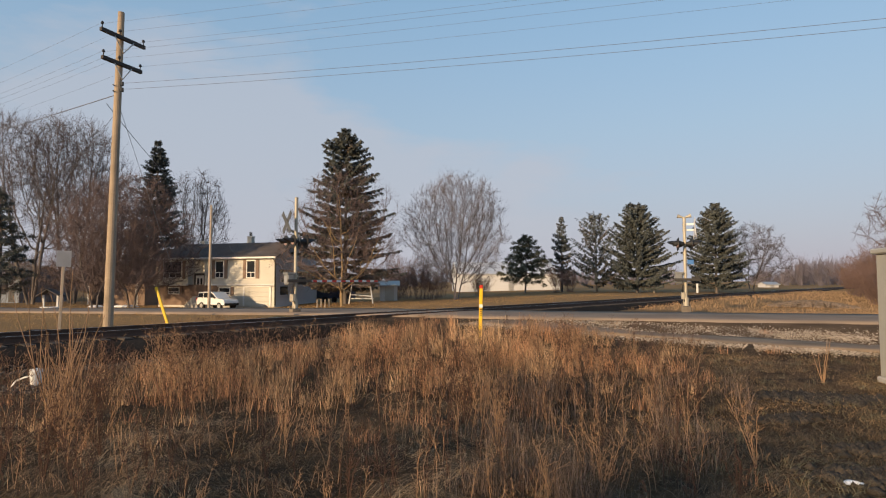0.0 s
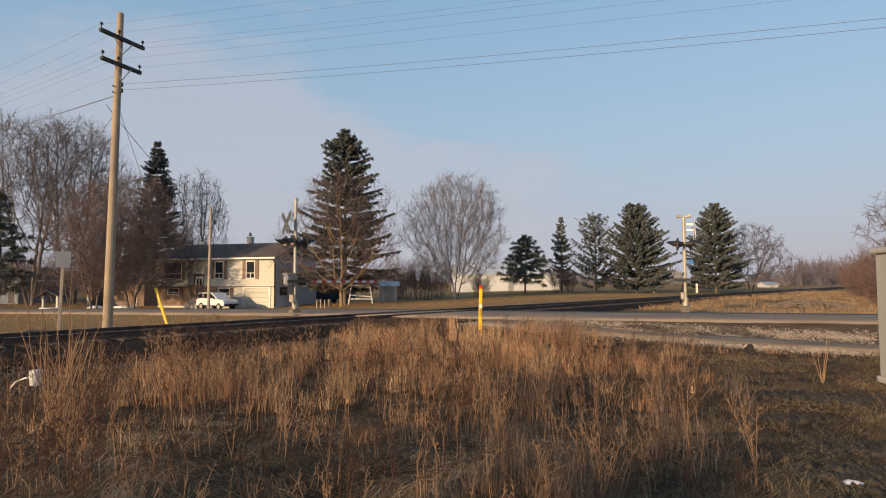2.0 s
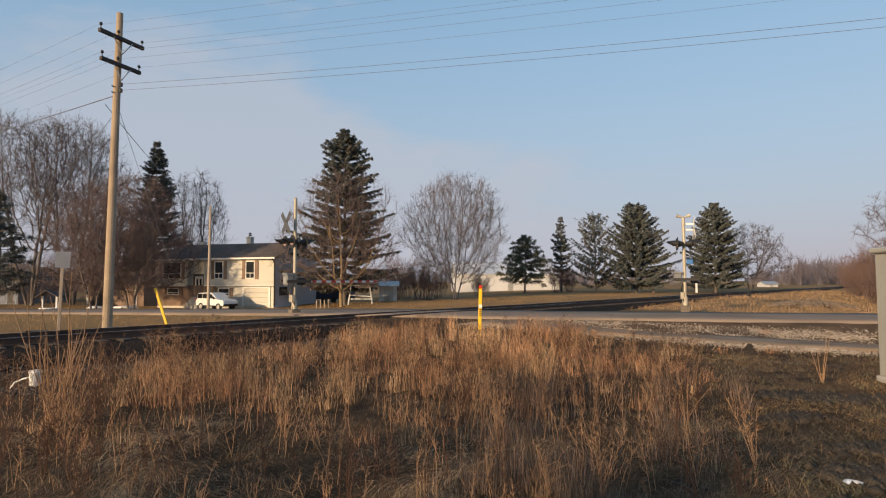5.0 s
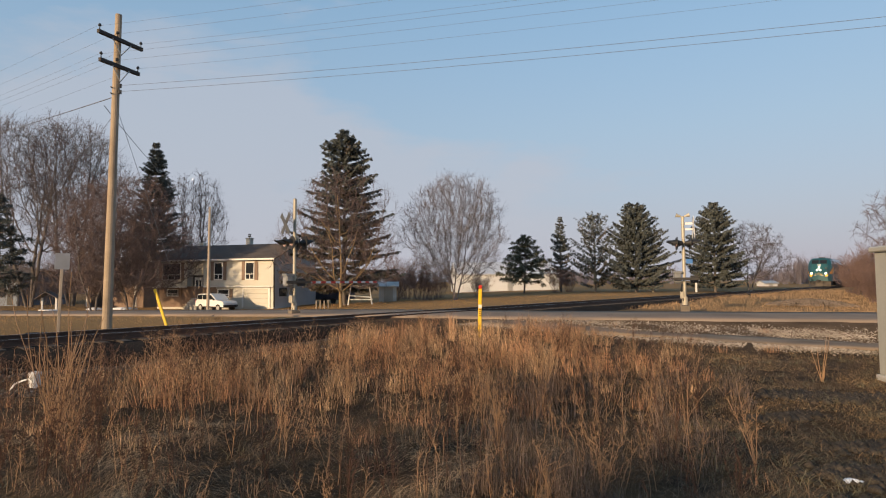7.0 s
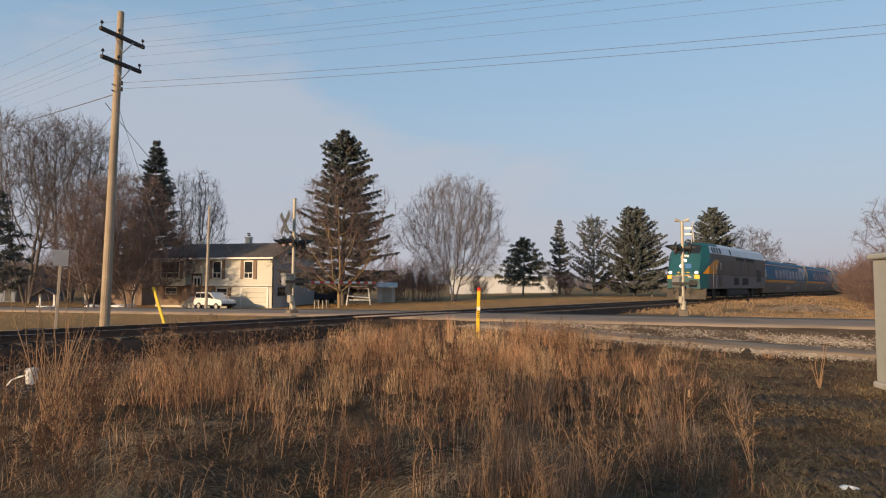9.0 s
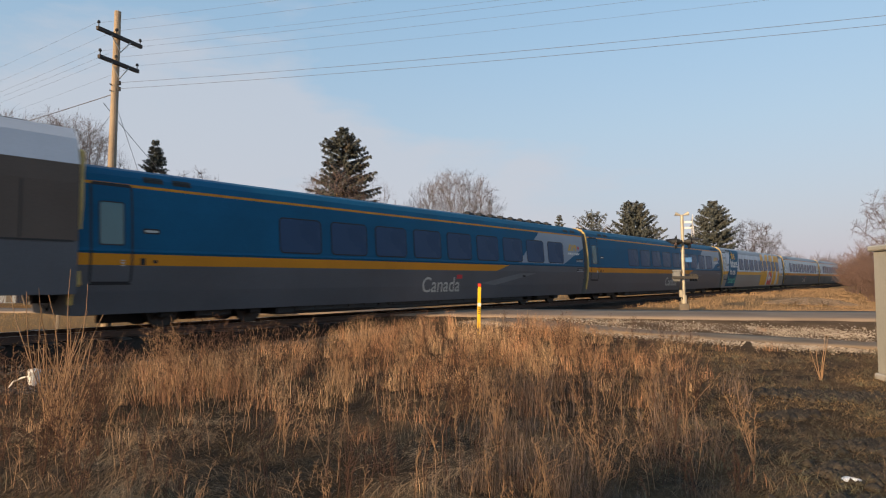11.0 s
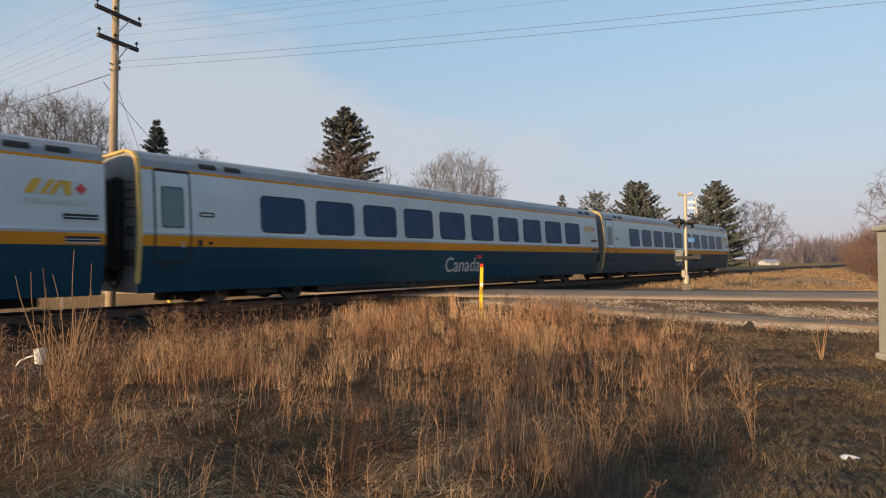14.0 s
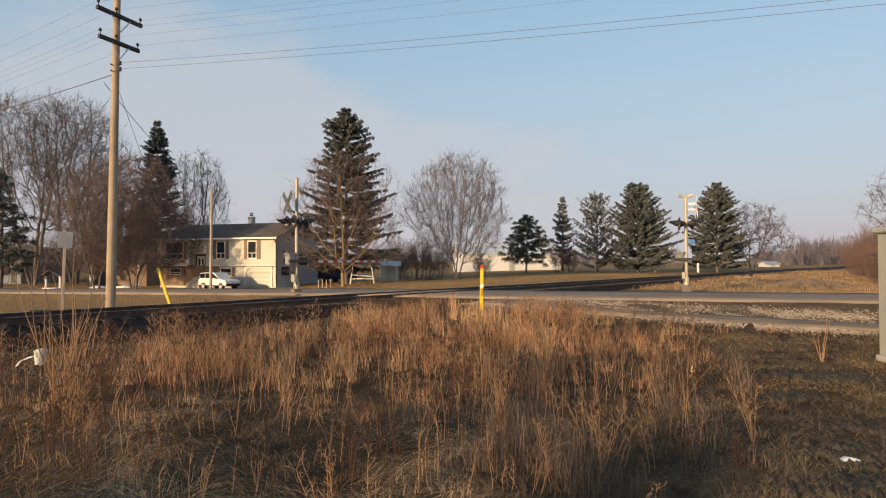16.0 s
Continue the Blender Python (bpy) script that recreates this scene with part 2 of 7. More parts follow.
def build_ground():
    m = bpy.data.materials.new("dry ground")
    m.use_nodes = True
    n, l = m.node_tree.nodes, m.node_tree.links
    b = n["Principled BSDF"]
    b.inputs["Roughness"].default_value = 0.95
    b.inputs["Specular IOR Level"].default_value = 0.1
    co = n.new("ShaderNodeTexCoord")
    prev = None
    for sc, c0, c1, lo, hi in ((0.25, (0.05, 0.032, 0.018), (0.11, 0.07, 0.037), 0.4, 0.6), (1.3, (0.04, 0.027, 0.017), None, 0.50, 0.62), (7.0, (0.13, 0.088, 0.05), None, 0.58, 0.74), (22.0, (0.04, 0.03, 0.02), None, 0.55, 0.7)):
        t = n.new("ShaderNodeTexNoise")
        t.inputs["Scale"].default_value, t.inputs["Detail"].default_value = sc, 6
        l.new(co.outputs["Object"], t.inputs["Vector"])
        r = n.new("ShaderNodeMapRange")
        r.inputs[1].default_value, r.inputs[2].default_value = lo, hi
        l.new(t.outputs["Fac"], r.inputs[0])
        mix = n.new("ShaderNodeMix")
        mix.data_type = "RGBA"
        l.new(r.outputs[0], mix.inputs[0])
        if prev is None:
            mix.inputs[6].default_value, mix.inputs[7].default_value = (*c0, 1), (*c1, 1)
        else:
            l.new(prev.outputs[2], mix.inputs[6])
            mix.inputs[7].default_value = (*c0, 1)
        prev = mix
    # mown verges beyond the track and along the bank past the crossing are paler
    def ramp(axis, lo, hi):
        dot = n.new("ShaderNodeVectorMath")
        dot.operation = "DOT_PRODUCT"
        l.new(co.outputs["Object"], dot.inputs[0])
        dot.inputs[1].default_value = axis
        r = n.new("ShaderNodeMapRange")
        r.inputs[1].default_value, r.inputs[2].default_value = lo, hi
        l.new(dot.outputs["Value"], r.inputs[0])
        return r
    most = n.new("ShaderNodeMath")
    most.operation = "MAXIMUM"
    l.new(ramp(tuple(N), TRACK_P + 1.5, TRACK_P + 3.5).outputs[0], most.inputs[0])
    l.new(ramp(tuple(U), 27.0, 31.0).outputs[0], most.inputs[1])
    lawn = n.new("ShaderNodeMix")
    lawn.data_type = "RGBA"
    lawn.inputs[6].default_value, lawn.inputs[7].default_value = (0.20, 0.125, 0.06, 1), (0.45, 0.28, 0.125, 1)
    l.new(t.outputs["Fac"], lawn.inputs[0])
    over = n.new("ShaderNodeMix")
    over.data_type = "RGBA"
    part_way = n.new("ShaderNodeMath")
    part_way.operation = "MULTIPLY"
    part_way.inputs[1].default_value = 0.75
    l.new(most.outputs[0], part_way.inputs[0])
    l.new(part_way.outputs[0], over.inputs[0])
    l.new(prev.outputs[2], over.inputs[6])
    l.new(lawn.outputs[2], over.inputs[7])
    l.new(over.outputs[2], b.inputs["Base Color"])
    bp = n.new("ShaderNodeBump")
    bp.inputs["Strength"].default_value, bp.inputs["Distance"].default_value = 0.8, 0.05
    l.new(t.outputs["Fac"], bp.inputs["Height"])
    l.new(bp.outputs[0], b.inputs["Normal"])
    k = 290
    u = np.linspace(-1, 1, k)
    xs, ys = 5 * np.sinh(7.0 * u), 8 + 5 * np.sinh(7.0 * u)
    gx, gy = np.meshgrid(xs, ys, indexing="ij")
    gz = height(gx, gy)
    i = np.arange(k * k).reshape(k, k)
    f = np.stack([i[:-1, :-1], i[1:, :-1], i[1:, 1:], i[:-1, 1:]], -1).reshape(-1, 4)
    tagged(raw("ground", np.stack([gx, gy, gz], -1).reshape(-1, 3), f, m, smooth=True), "dry brown winter grass and bare earth", "ground", kind="structure")


def strip(name, line, halves, material, lift, label, seed=1, rag=0.15):
    """A paved strip along a polyline, with a slightly ragged edge and thickness."""
    pts = []
    for (a, b) in zip(line, line[1:]):
        d = math.hypot(b[0] - a[0], b[1] - a[1])
        k = max(2, min(60, int(d / 0.7)))
        pts += [Vector(a).lerp(Vector(b), i / k) for i in range(k)]
    pts.append(Vector(line[-1]))
    for _ in range(12):
        pts = [pts[0]] + [(a + 2 * b + c) / 4 for a, b, c in zip(pts, pts[1:], pts[2:])] + [pts[-1]]
    rs = np.random.RandomState(seed)
    v, f = [], []
    for i, p in enumerate(pts):
        d = (pts[min(i + 1, len(pts) - 1)] - pts[max(i - 1, 0)]).normalized()
        nn = Vector((-d.y, d.x, 0)).normalized()
        for side, drop in ((-1, -0.3), (-1, 0), (-0.5, 0.012), (0, 0.016), (0.5, 0.012), (1, 0), (1, -0.3)):
            e = rs.uniform(-rag, rag) if abs(side) == 1 else 0
            v.append(p + nn * (side * halves + e) + Vector((0, 0, lift + drop)))
    w = 7
    for i in range(len(pts) - 1):
        for j in range(w - 1):
            f.append((i * w + j, (i + 1) * w + j, (i + 1) * w + j + 1, i * w + j + 1))
    return tagged(raw(name, [tuple(p) for p in v], f, material), label, name, kind="structure")


def build_track():
    def along(s, q, z):
        return U * s + N * (TRACK_P + q) + Vector((0, 0, z))
    ss = np.concatenate([np.arange(-60, 120, 0.5), np.arange(120, 900, 6.0)])
    qs = np.array([-3.9, -3.3, -2.8, -2.3, -1.9, -1.5, -1.1, -0.72, -0.35, 0, 0.35, 0.72, 1.1, 1.5, 1.9, 2.3, 2.8, 3.3, 3.9])
    zs = 0.15 - 0.6 * np.clip((np.abs(qs) - 1.5) / 1.8, 0, 1.2)
    rs = np.random.RandomState(4)
    gs, gq = np.meshgrid(ss, qs, indexing="ij")
    gz = zs[None, :] + rs.uniform(-0.035, 0.03, gs.shape)
    p = gs[..., None] * np.array(U) + (TRACK_P + gq)[..., None] * np.array(N)
    p[..., 2] = gz
    a, b = gs.shape
    i = np.arange(a * b).reshape(a, b)
    f = np.stack([i[:-1, :-1], i[:-1, 1:], i[1:, 1:], i[1:, :-1]], -1).reshape(-1, 4)
    tagged(raw("track_bed", p.reshape(-1, 3), f, M_BALLAST), "dark gravel ballast bank under the track", "track bed", kind="structure")
    prof = [(-0.07, 0), (0.07, 0), (0.07, 0.015), (0.012, 0.035), (0.012, 0.13), (0.036, 0.14), (0.036, 0.175), (-0.036, 0.175), (-0.036, 0.14), (-0.012, 0.13), (-0.012, 0.035), (-0.07, 0.015)]
    for q in (-0.755, 0.755):
        bm = bmesh.new()
        prism(bm, [(a, b) for a, b in prof], -60, 900)
        bm.normal_update()
        for fc in bm.faces:
            if fc.normal.z > 0.9 and fc.calc_center_median().z > 0.17:
                fc.material_index = 1
        o = mesh_ob("rail", bm, [M_RAIL, M_RAILTOP])
        o.matrix_world = Matrix.Translation(along(0, q, RAIL_Z - 0.175)) @ Matrix.Rotation(math.pi / 2 - TH, 4, "Z")
        tagged(o, "rusty steel rail with a worn bright top", "rail", "rails of the track")


build_ground()
strip("road", ROAD, 2.8, M_ASPHALT, 0.0, "worn grey asphalt road over the level crossing", 2, 0.12)
build_track()

# ---- train ----
M_LOWGREY = mat("brownish grey coach paint", (0.28, 0.26, 0.235), 0.42, scale=0.45, fine=26, vary=0.2, bump=0.03, spec=0.2)
M_GREY = mat("grey coach paint", (0.50, 0.54, 0.56), 0.38, 0.05, scale=0.45, fine=26, vary=0.16, bump=0.03, spec=0.2)
M_LIGHTGREY = mat("light grey wrap", (0.49, 0.525, 0.585), 0.38, 0.05, scale=0.5, fine=26, vary=0.14, bump=0.03, spec=0.2)
M_DARKGREY = mat("dark grey wrap", (0.115, 0.115, 0.125), 0.4, scale=0.45, fine=26, vary=0.2, bump=0.03, spec=0.2)
M_TEAL = mat("teal paint", (0.006, 0.092, 0.185), 0.5, scale=0.5, fine=26, vary=0.22, bump=0.03, spec=0.12)
M_LOCOTEAL = mat("faded teal locomotive paint", (0.007, 0.072, 0.088), 0.5, scale=0.6, fine=26, vary=0.22, bump=0.03)
M_GREEN = mat("dark green coach paint", (0.010, 0.055, 0.088), 0.35, scale=0.45, fine=26, vary=0.25, bump=0.03, spec=0.2)
M_ORANGE = mat("orange stripe paint", (0.60, 0.23, 0.014), 0.42, scale=0.6, fine=26, vary=0.15, bump=0.02, spec=0.2)
M_WRAPYEL = mat("yellow wrap", (0.74, 0.36, 0.03), 0.42, scale=0.6, fine=26, vary=0.12, bump=0.02, spec=0.2)
M_WRAPGREY = mat("blue-grey wrap", (0.27, 0.31, 0.37), 0.4, scale=0.5, fine=26, vary=0.14, bump=0.03, spec=0.2)
M_FAINT = mat("faint grey wrap sweep", (0.175, 0.18, 0.19), 0.4, scale=0.5, fine=26, vary=0.2, bump=0.03, spec=0.2)
M_ROOF = mat("dusty grey roof paint", (0.23, 0.26, 0.30), 0.4, 0.05, scale=0.5, fine=20, vary=0.2, bump=0.04, spec=0.2)
M_WRAPRED = mat("red wrap", (0.55, 0.035, 0.045), 0.45, scale=1, fine=26, vary=0.12, bump=0.02)
M_LETWHITE = mat("white lettering", (0.72, 0.72, 0.70), 0.45, scale=1, fine=30, vary=0.1, bump=0.02)
M_LETGREEN = mat("green lettering", (0.03, 0.38, 0.29), 0.45, scale=1, fine=30, vary=0.1, bump=0.02)
M_LETYEL = mat("yellow lettering", (0.62, 0.34, 0.02), 0.45, scale=1, fine=30, vary=0.1, bump=0.02)
M_LETPALE = mat("pale grey lettering", (0.45, 0.45, 0.42), 0.45, scale=1, fine=30, vary=0.1, bump=0.02)
M_UNDER = mat("grimy underframe", (0.035, 0.033, 0.032), 0.75, scale=1.5, fine=20, vary=0.4, bump=0.2)
M_GRIME = mat("grimy grey end wall", (0.26, 0.26, 0.26), 0.7, scale=1.2, fine=20, vary=0.35, bump=0.1)
M_EDGE = mat("worn yellow end frame", (0.55, 0.38, 0.12), 0.55, scale=2, fine=26, vary=0.3, bump=0.05)
# the blue base colour stands in for reflected sky; real gloss is low
M_COACHGLASS = mat("coach glass with sky reflection in its blue", (0.04, 0.075, 0.145), 0.3, vary=0.2, scale=0.5, bump=0, spec=0.08)
M_DOORGLASS = mat("teal door glass", (0.05, 0.12, 0.13), 0.1, vary=0.15, scale=0.6, bump=0, spec=0.8)
M_RUBBER = mat("black rubber", (0.014, 0.014, 0.015), 0.7, vary=0.2, bump=0.02)
M_WHEEL = mat("worn wheel steel", (0.06, 0.055, 0.05), 0.6, 0.4, scale=3, fine=30, vary=0.3)
M_PILOT = mat("dusty dark pilot paint", (0.10, 0.085, 0.07), 0.7, scale=1.2, fine=20, vary=0.4, bump=0.1, spec=0.2)
M_LAMP = glow("lit headlamp", (1.0, 0.86, 0.62), 14.0)
M_AMBER = glow("lit amber marker", (1.0, 0.42, 0.03), 0.35)

SIDE = [(1.38, 0.44), (1.50, 1.0), (1.588, 1.64), (1.60, 1.92), (1.62, 1.98), (1.60, 2.05), (1.52, 3.1), (1.45, 3.60), (1.44, 3.67), (1.38, 3.86), (1.20, 4.04), (0.8, 4.16), (0.3, 4.21)]


def side_y(z):
    return float(np.interp(z, [b for a, b in SIDE], [a for a, b in SIDE]))


def decal(bm, pts, off=0.005, index=0, flip=False):
    """A thin panel on a coach's side, cut along its bends. pts: (metres behind the coach's front, height over the rail)."""
    zs = sorted({b for a, b in SIDE})
    for z0, z1 in zip([-9] + zs, zs + [99]):
        poly = list(pts)
        for lim, sign in ((z0, 1), (z1, -1)):
            res = []
            for (a, b), (c, d) in zip(poly, poly[1:] + poly[:1]):
                ina, inb = (b - lim) * sign >= 0, (d - lim) * sign >= 0
                if ina:
                    res.append((a, b))
                if ina != inb and abs(d - b) > 1e-9:
                    t = (lim - b) / (d - b)
                    res.append((a + t * (c - a), lim))
            poly = res
            if not poly:
                break
        clean = [p for i, p in enumerate(poly) if math.dist(p, poly[i - 1]) > 1e-5]
        if len(clean) >= 3:
            sg = -1 if flip else 1
            vs = [bm.verts.new((13 - a, sg * (side_y(b) + off), b)) for a, b in clean]
            try:
                bm.faces.new(vs).material_index = index
            except ValueError:
                pass
    return bm


def round_rect(d0, z0, d1, z1, r=0.12, k=4):
    out = []
    for cx, cz, a0 in ((d1 - r, z1 - r, 0), (d0 + r, z1 - r, 90), (d0 + r, z0 + r, 180), (d1 - r, z0 + r, 270)):
        for i in range(k + 1):
            a = radians(a0 + 90 * i / k)
            out.append((cx + r * math.cos(a), cz + r * math.sin(a)))
    return out


def lettering(name, text, d0, d1, z0, z1, material, parent, label="", slant=0.0, bold=0.012, off=0.018):
    """Raised letters on a coach's side, stretched to the given width and height."""
    cu = bpy.data.curves.new("letters", "FONT")
    cu.body, cu.resolution_u, cu.offset, cu.shear = text, 4, bold, slant
    tmp = bpy.data.objects.new("letters", cu)
    scene.collection.objects.link(tmp)
    me = bpy.data.meshes.new_from_object(tmp.evaluated_get(bpy.context.evaluated_depsgraph_get()))
    bpy.data.objects.remove(tmp)
    co = np.array([v.co[:] for v in me.vertices])
    lo, hi = co.min(0), co.max(0)
    for v in me.vertices:
        d = d0 + (v.co.x - lo[0]) / (hi[0] - lo[0]) * (d1 - d0)
        z = z0 + (v.co.y - lo[1]) / (hi[1] - lo[1]) * (z1 - z0)
        v.co = (13 - d, side_y(z) + off, z)
    me.materials.append(material)
    ob = new(name, me)
    ob.parent = parent
    if label:
        ob["label"] = label
    return ob


def shared(name, ob, parent, x):
    """Another part on the same mesh, shifted along the coach."""
    o = new(name, ob.data)
    o.parent, o.location = parent, (x, 0, 0)
    return o


def bogie(parent, x, wheelbase=2.6, r=0.44, name="bogie"):
    bm = bmesh.new()
    for sy in (-1, 1):
        box(bm, x - wheelbase / 2 - 0.5, sy * 1.02 - 0.08, 0.42, x + wheelbase / 2 + 0.5, sy * 1.02 + 0.08, 0.62, 0.03)
        box(bm, x - 0.55, sy * 1.08 - 0.1, 0.25, x + 0.55, sy * 1.08 + 0.1, 0.75, 0.04)
        for wx in (-wheelbase / 2, wheelbase / 2):
            box(bm, x + wx - 0.2, sy * 1.05 - 0.12, 0.28, x + wx + 0.2, sy * 1.05 + 0.12, 0.6, 0.03)
            tube(bm, [(x + wx + 0.36, sy * 1.1, 0.4), (x + wx + 0.36, sy * 1.1, 0.8)], 0.09, 8)
    box(bm, x - 0.35, -1.0, 0.35, x + 0.35, 1.0, 0.6)
    b = part(name, bm, M_UNDER, parent, "grimy black bogie frame")
    for wx in (-wheelbase / 2, wheelbase / 2):
        bm = bmesh.new()
        for sy in (-1, 1):
            tube(bm, [(x + wx, sy * 0.68, r + 0.01), (x + wx, sy * 0.82, r + 0.01)], r, 24)
            tube(bm, [(x + wx, sy * 0.82, r + 0.01), (x + wx, sy * 0.9, r + 0.01)], [r * 0.45, r * 0.3], 12)
        tube(bm, [(x + wx, -0.7, r + 0.01), (x + wx, 0.7, r + 0.01)], 0.08, 8)
        part("wheelset", bm, M_WHEEL, b, "worn steel wheels on an axle")
    return b


def coach(kind, first, count, label, roof_gear=False):
    pitch = 2.005 if kind == "green" else 1.975
    root = empty("coach", None, label, "train coach", "coaches of the train")
    low, band, up, roof, thin = {"green": (M_GREEN, M_ORANGE, M_GREY, M_ROOF, M_ORANGE), "teal": (M_DARKGREY, M_ORANGE, M_TEAL, M_TEAL, M_ORANGE), "wrap": (M_LOWGREY, M_WRAPYEL, M_LIGHTGREY, M_ROOF, M_ROOF)}[kind]
    body = bmesh.new()
    out = SIDE + [(-a, b) for a, b in SIDE[::-1]]
    prism(body, out, -12.6, 12.6)
    body.normal_update()
    for f in body.faces:
        z = f.calc_center_median().z
        if abs(f.normal.x) > 0.9:
            f.material_index = 5
        else:
            f.material_index = 0 if z < 1.64 else 1 if z < 1.92 else 2 if z < 3.6 else 4 if z < 3.67 else 3
    part("body", body, [low, band, up, roof, thin, M_GRIME], root)
    # ends
    ring = [(1.45, 0.7), (1.55, 1.3), (1.61, 1.95), (1.56, 2.8), (1.47, 3.55), (1.38, 3.86), (1.20, 4.04), (0.75, 4.17)]
    for ex, sg in ((12.6, 1), (-12.6, -1)):
        if sg == 1:
            bm = bmesh.new()
            prev = None
            loop = [(-a, b) for a, b in ring] [:] + [(a, b) for a, b in ring[::-1]]
            for a, b in loop:
                c = Vector((a, b - 2.2)).normalized()
                quad = [bm.verts.new((ex + dx, a + c.x * 0.012 - c.x * t, b + c.y * 0.012 - c.y * t)) for dx, t in ((-0.05, 0), (0.06, 0), (0.06, 0.07), (-0.05, 0.07))]
                if prev:
                    for i in range(4):
                        bm.faces.new((prev[i], prev[(i + 1) % 4], quad[(i + 1) % 4], quad[i]))
                prev = quad
            part("end_frame", bm, M_EDGE, root, "worn yellow frame round the coach end")
        bm = bmesh.new()
        box(bm, ex if sg > 0 else ex - 0.3, -0.62, 0.95, ex + 0.3 if sg > 0 else ex, 0.62, 3.45, 0.08)
        part("gangway", bm, M_RUBBER, root, "black rubber gangway bellows")
        for y0, z0, y1, z1, deep in ((1.0, 1.9, 1.25, 2.15, 0.12), (0.85, 1.15, 1.3, 1.55, 0.1)):
            bm = bmesh.new()
            box(bm, min(ex, ex + sg * deep), y0, z0, max(ex, ex + sg * deep), y1, z1, 0.02)
            part("end_box", bm, M_UNDER, root)
        for k in range(5):
            bm = bmesh.new()
            tube(bm, [(ex + sg * 0.03, 1.28, 2.4 + 0.22 * k), (ex + sg * 0.12, 1.22, 2.4 + 0.22 * k), (ex + sg * 0.12, 1.0, 2.4 + 0.22 * k), (ex + sg * 0.03, 0.95, 2.4 + 0.22 * k)], 0.018, 6)
            part("rung", bm, M_UNDER, root)
        bm = bmesh.new()
        box(bm, min(ex, ex + sg * 0.42), -0.18, 0.72, max(ex, ex + sg * 0.42), 0.18, 1.0, 0.05)
        tube(bm, [(ex, 0.5, 0.9), (ex + sg * 0.2, 0.5, 0.55), (ex + sg * 0.4, 0.5, 0.8)], 0.03, 6)
        part("coupler", bm, M_UNDER, root)
    # windows
    proto = None
    for flip in (False, True):
        bm = bmesh.new()
        decal(bm, round_rect(-0.04, 2.08, 1.56, 3.19, 0.16), 0.006, 0, flip)
        decal(bm, round_rect(0, 2.12, 1.52, 3.15, 0.13), 0.010, 1, flip)
        proto = part("window", bm, [M_RUBBER, M_COACHGLASS], root)
        proto.location.x = -first
        for i in range(1, count):
            shared("window", proto, root, -(first + pitch * i))
    # door
    bm = bmesh.new()
    decal(bm, round_rect(0.74, 1.2, 1.72, 3.66, 0.1), 0.004, 0)
    for z0, z1, k in ((1.24, 1.64, 1), (1.64, 1.92, 2), (1.92, 3.58, 3)):
        decal(bm, [(0.79, z0), (1.67, z0), (1.67, z1), (0.79, z1)], 0.008, k)
    decal(bm, [(0.75, 1.16), (1.7, 1.16), (1.7, 1.2), (0.75, 1.2)], 0.02, 0)
    door = part("door", bm, [M_RUBBER, low, band, up], root, "flush entrance door with a narrow window")
    bm = bmesh.new()
    decal(bm, round_rect(0.93, 2.12, 1.52, 3.2, 0.06), 0.011, 0)
    decal(bm, round_rect(0.96, 2.15, 1.49, 3.17, 0.05), 0.014, 1)
    part("door_window", bm, [M_RUBBER, M_DOORGLASS], door)
    bm = bmesh.new()
    for z in (1.62, 1.68, 1.74):
        box(bm, 13 - 1.52, side_y(z) + 0.008, z, 13 - 1.44, side_y(z) + 0.03, z + 0.03)
    part("handle", bm, M_STEEL, door)
    # vents, labels, grab rails
    bm = bmesh.new()
    decal(bm, round_rect(1.95, 2.44, 2.38, 2.58, 0.05), 0.006, 0)
    decal(bm, round_rect(2.0, 2.48, 2.33, 2.54, 0.02), 0.009, 1)
    part("side_plate", bm, [M_RUBBER, M_LETPALE], root)
    for d0, z0 in ((24.7, 2.2), (24.75, 1.68)):
        bm = bmesh.new()
        decal(bm, [(d0, z0), (d0 + 0.75, z0), (d0 + 0.75, z0 + 0.16), (d0, z0 + 0.16)], 0.006, 0)
        decal(bm, [(d0, z0), (d0 + 0.75, z0), (d0 + 0.75, z0 + 0.03), (d0, z0 + 0.03)], 0.016, 1)
        decal(bm, [(d0, z0 + 0.08), (d0 + 0.75, z0 + 0.08), (d0 + 0.75, z0 + 0.10), (d0, z0 + 0.10)], 0.016, 1)
        part("side_vent", bm, [M_RUBBER, M_GREY], root)
    proto = None
    for d0 in (2.0, 2.75, 23.6, 24.4):
        bm = bmesh.new()
        decal(bm, [(d0, 3.77), (d0 + 0.5, 3.77), (d0 + 0.5, 3.93), (d0, 3.93)], 0.008, 0)
        for k in range(4):
            decal(bm, [(d0, 3.78 + 0.038 * k), (d0 + 0.5, 3.78 + 0.038 * k), (d0 + 0.5, 3.795 + 0.038 * k), (d0, 3.795 + 0.038 * k)], 0.02, 1)
        part("roof_vent", bm, [M_BLACK, M_UNDER], root)
    bm = bmesh.new()
    decal(bm, [(1.9, 1.65), (2.02, 1.65), (2.02, 1.82), (1.9, 1.82)], 0.008)
    decal(bm, [(2.2, 1.7), (2.32, 1.7), (2.32, 1.78), (2.2, 1.78)], 0.008)
    decal(bm, round_rect(19.4, 1.38, 19.65, 1.46, 0.03), 0.008)
    part("side_fitting", bm, M_RUBBER, root)
    # under the floor
    for x in (8.9, -8.9):
        bogie(root, x)
    bm = bmesh.new()
    box(bm, -12.4, -1.2, 0.42, 12.4, 1.2, 0.62)
    # low infill boxes added to keep the space under the floor dark, like shade
    box(bm, -6.9, -1.25, 0.2, 6.9, 1.25, 0.5, 0.05)
    for x0 in (-11.6, 6.9):
        box(bm, x0, -0.2, 0.15, x0 + 4.6, 0.2, 0.5)
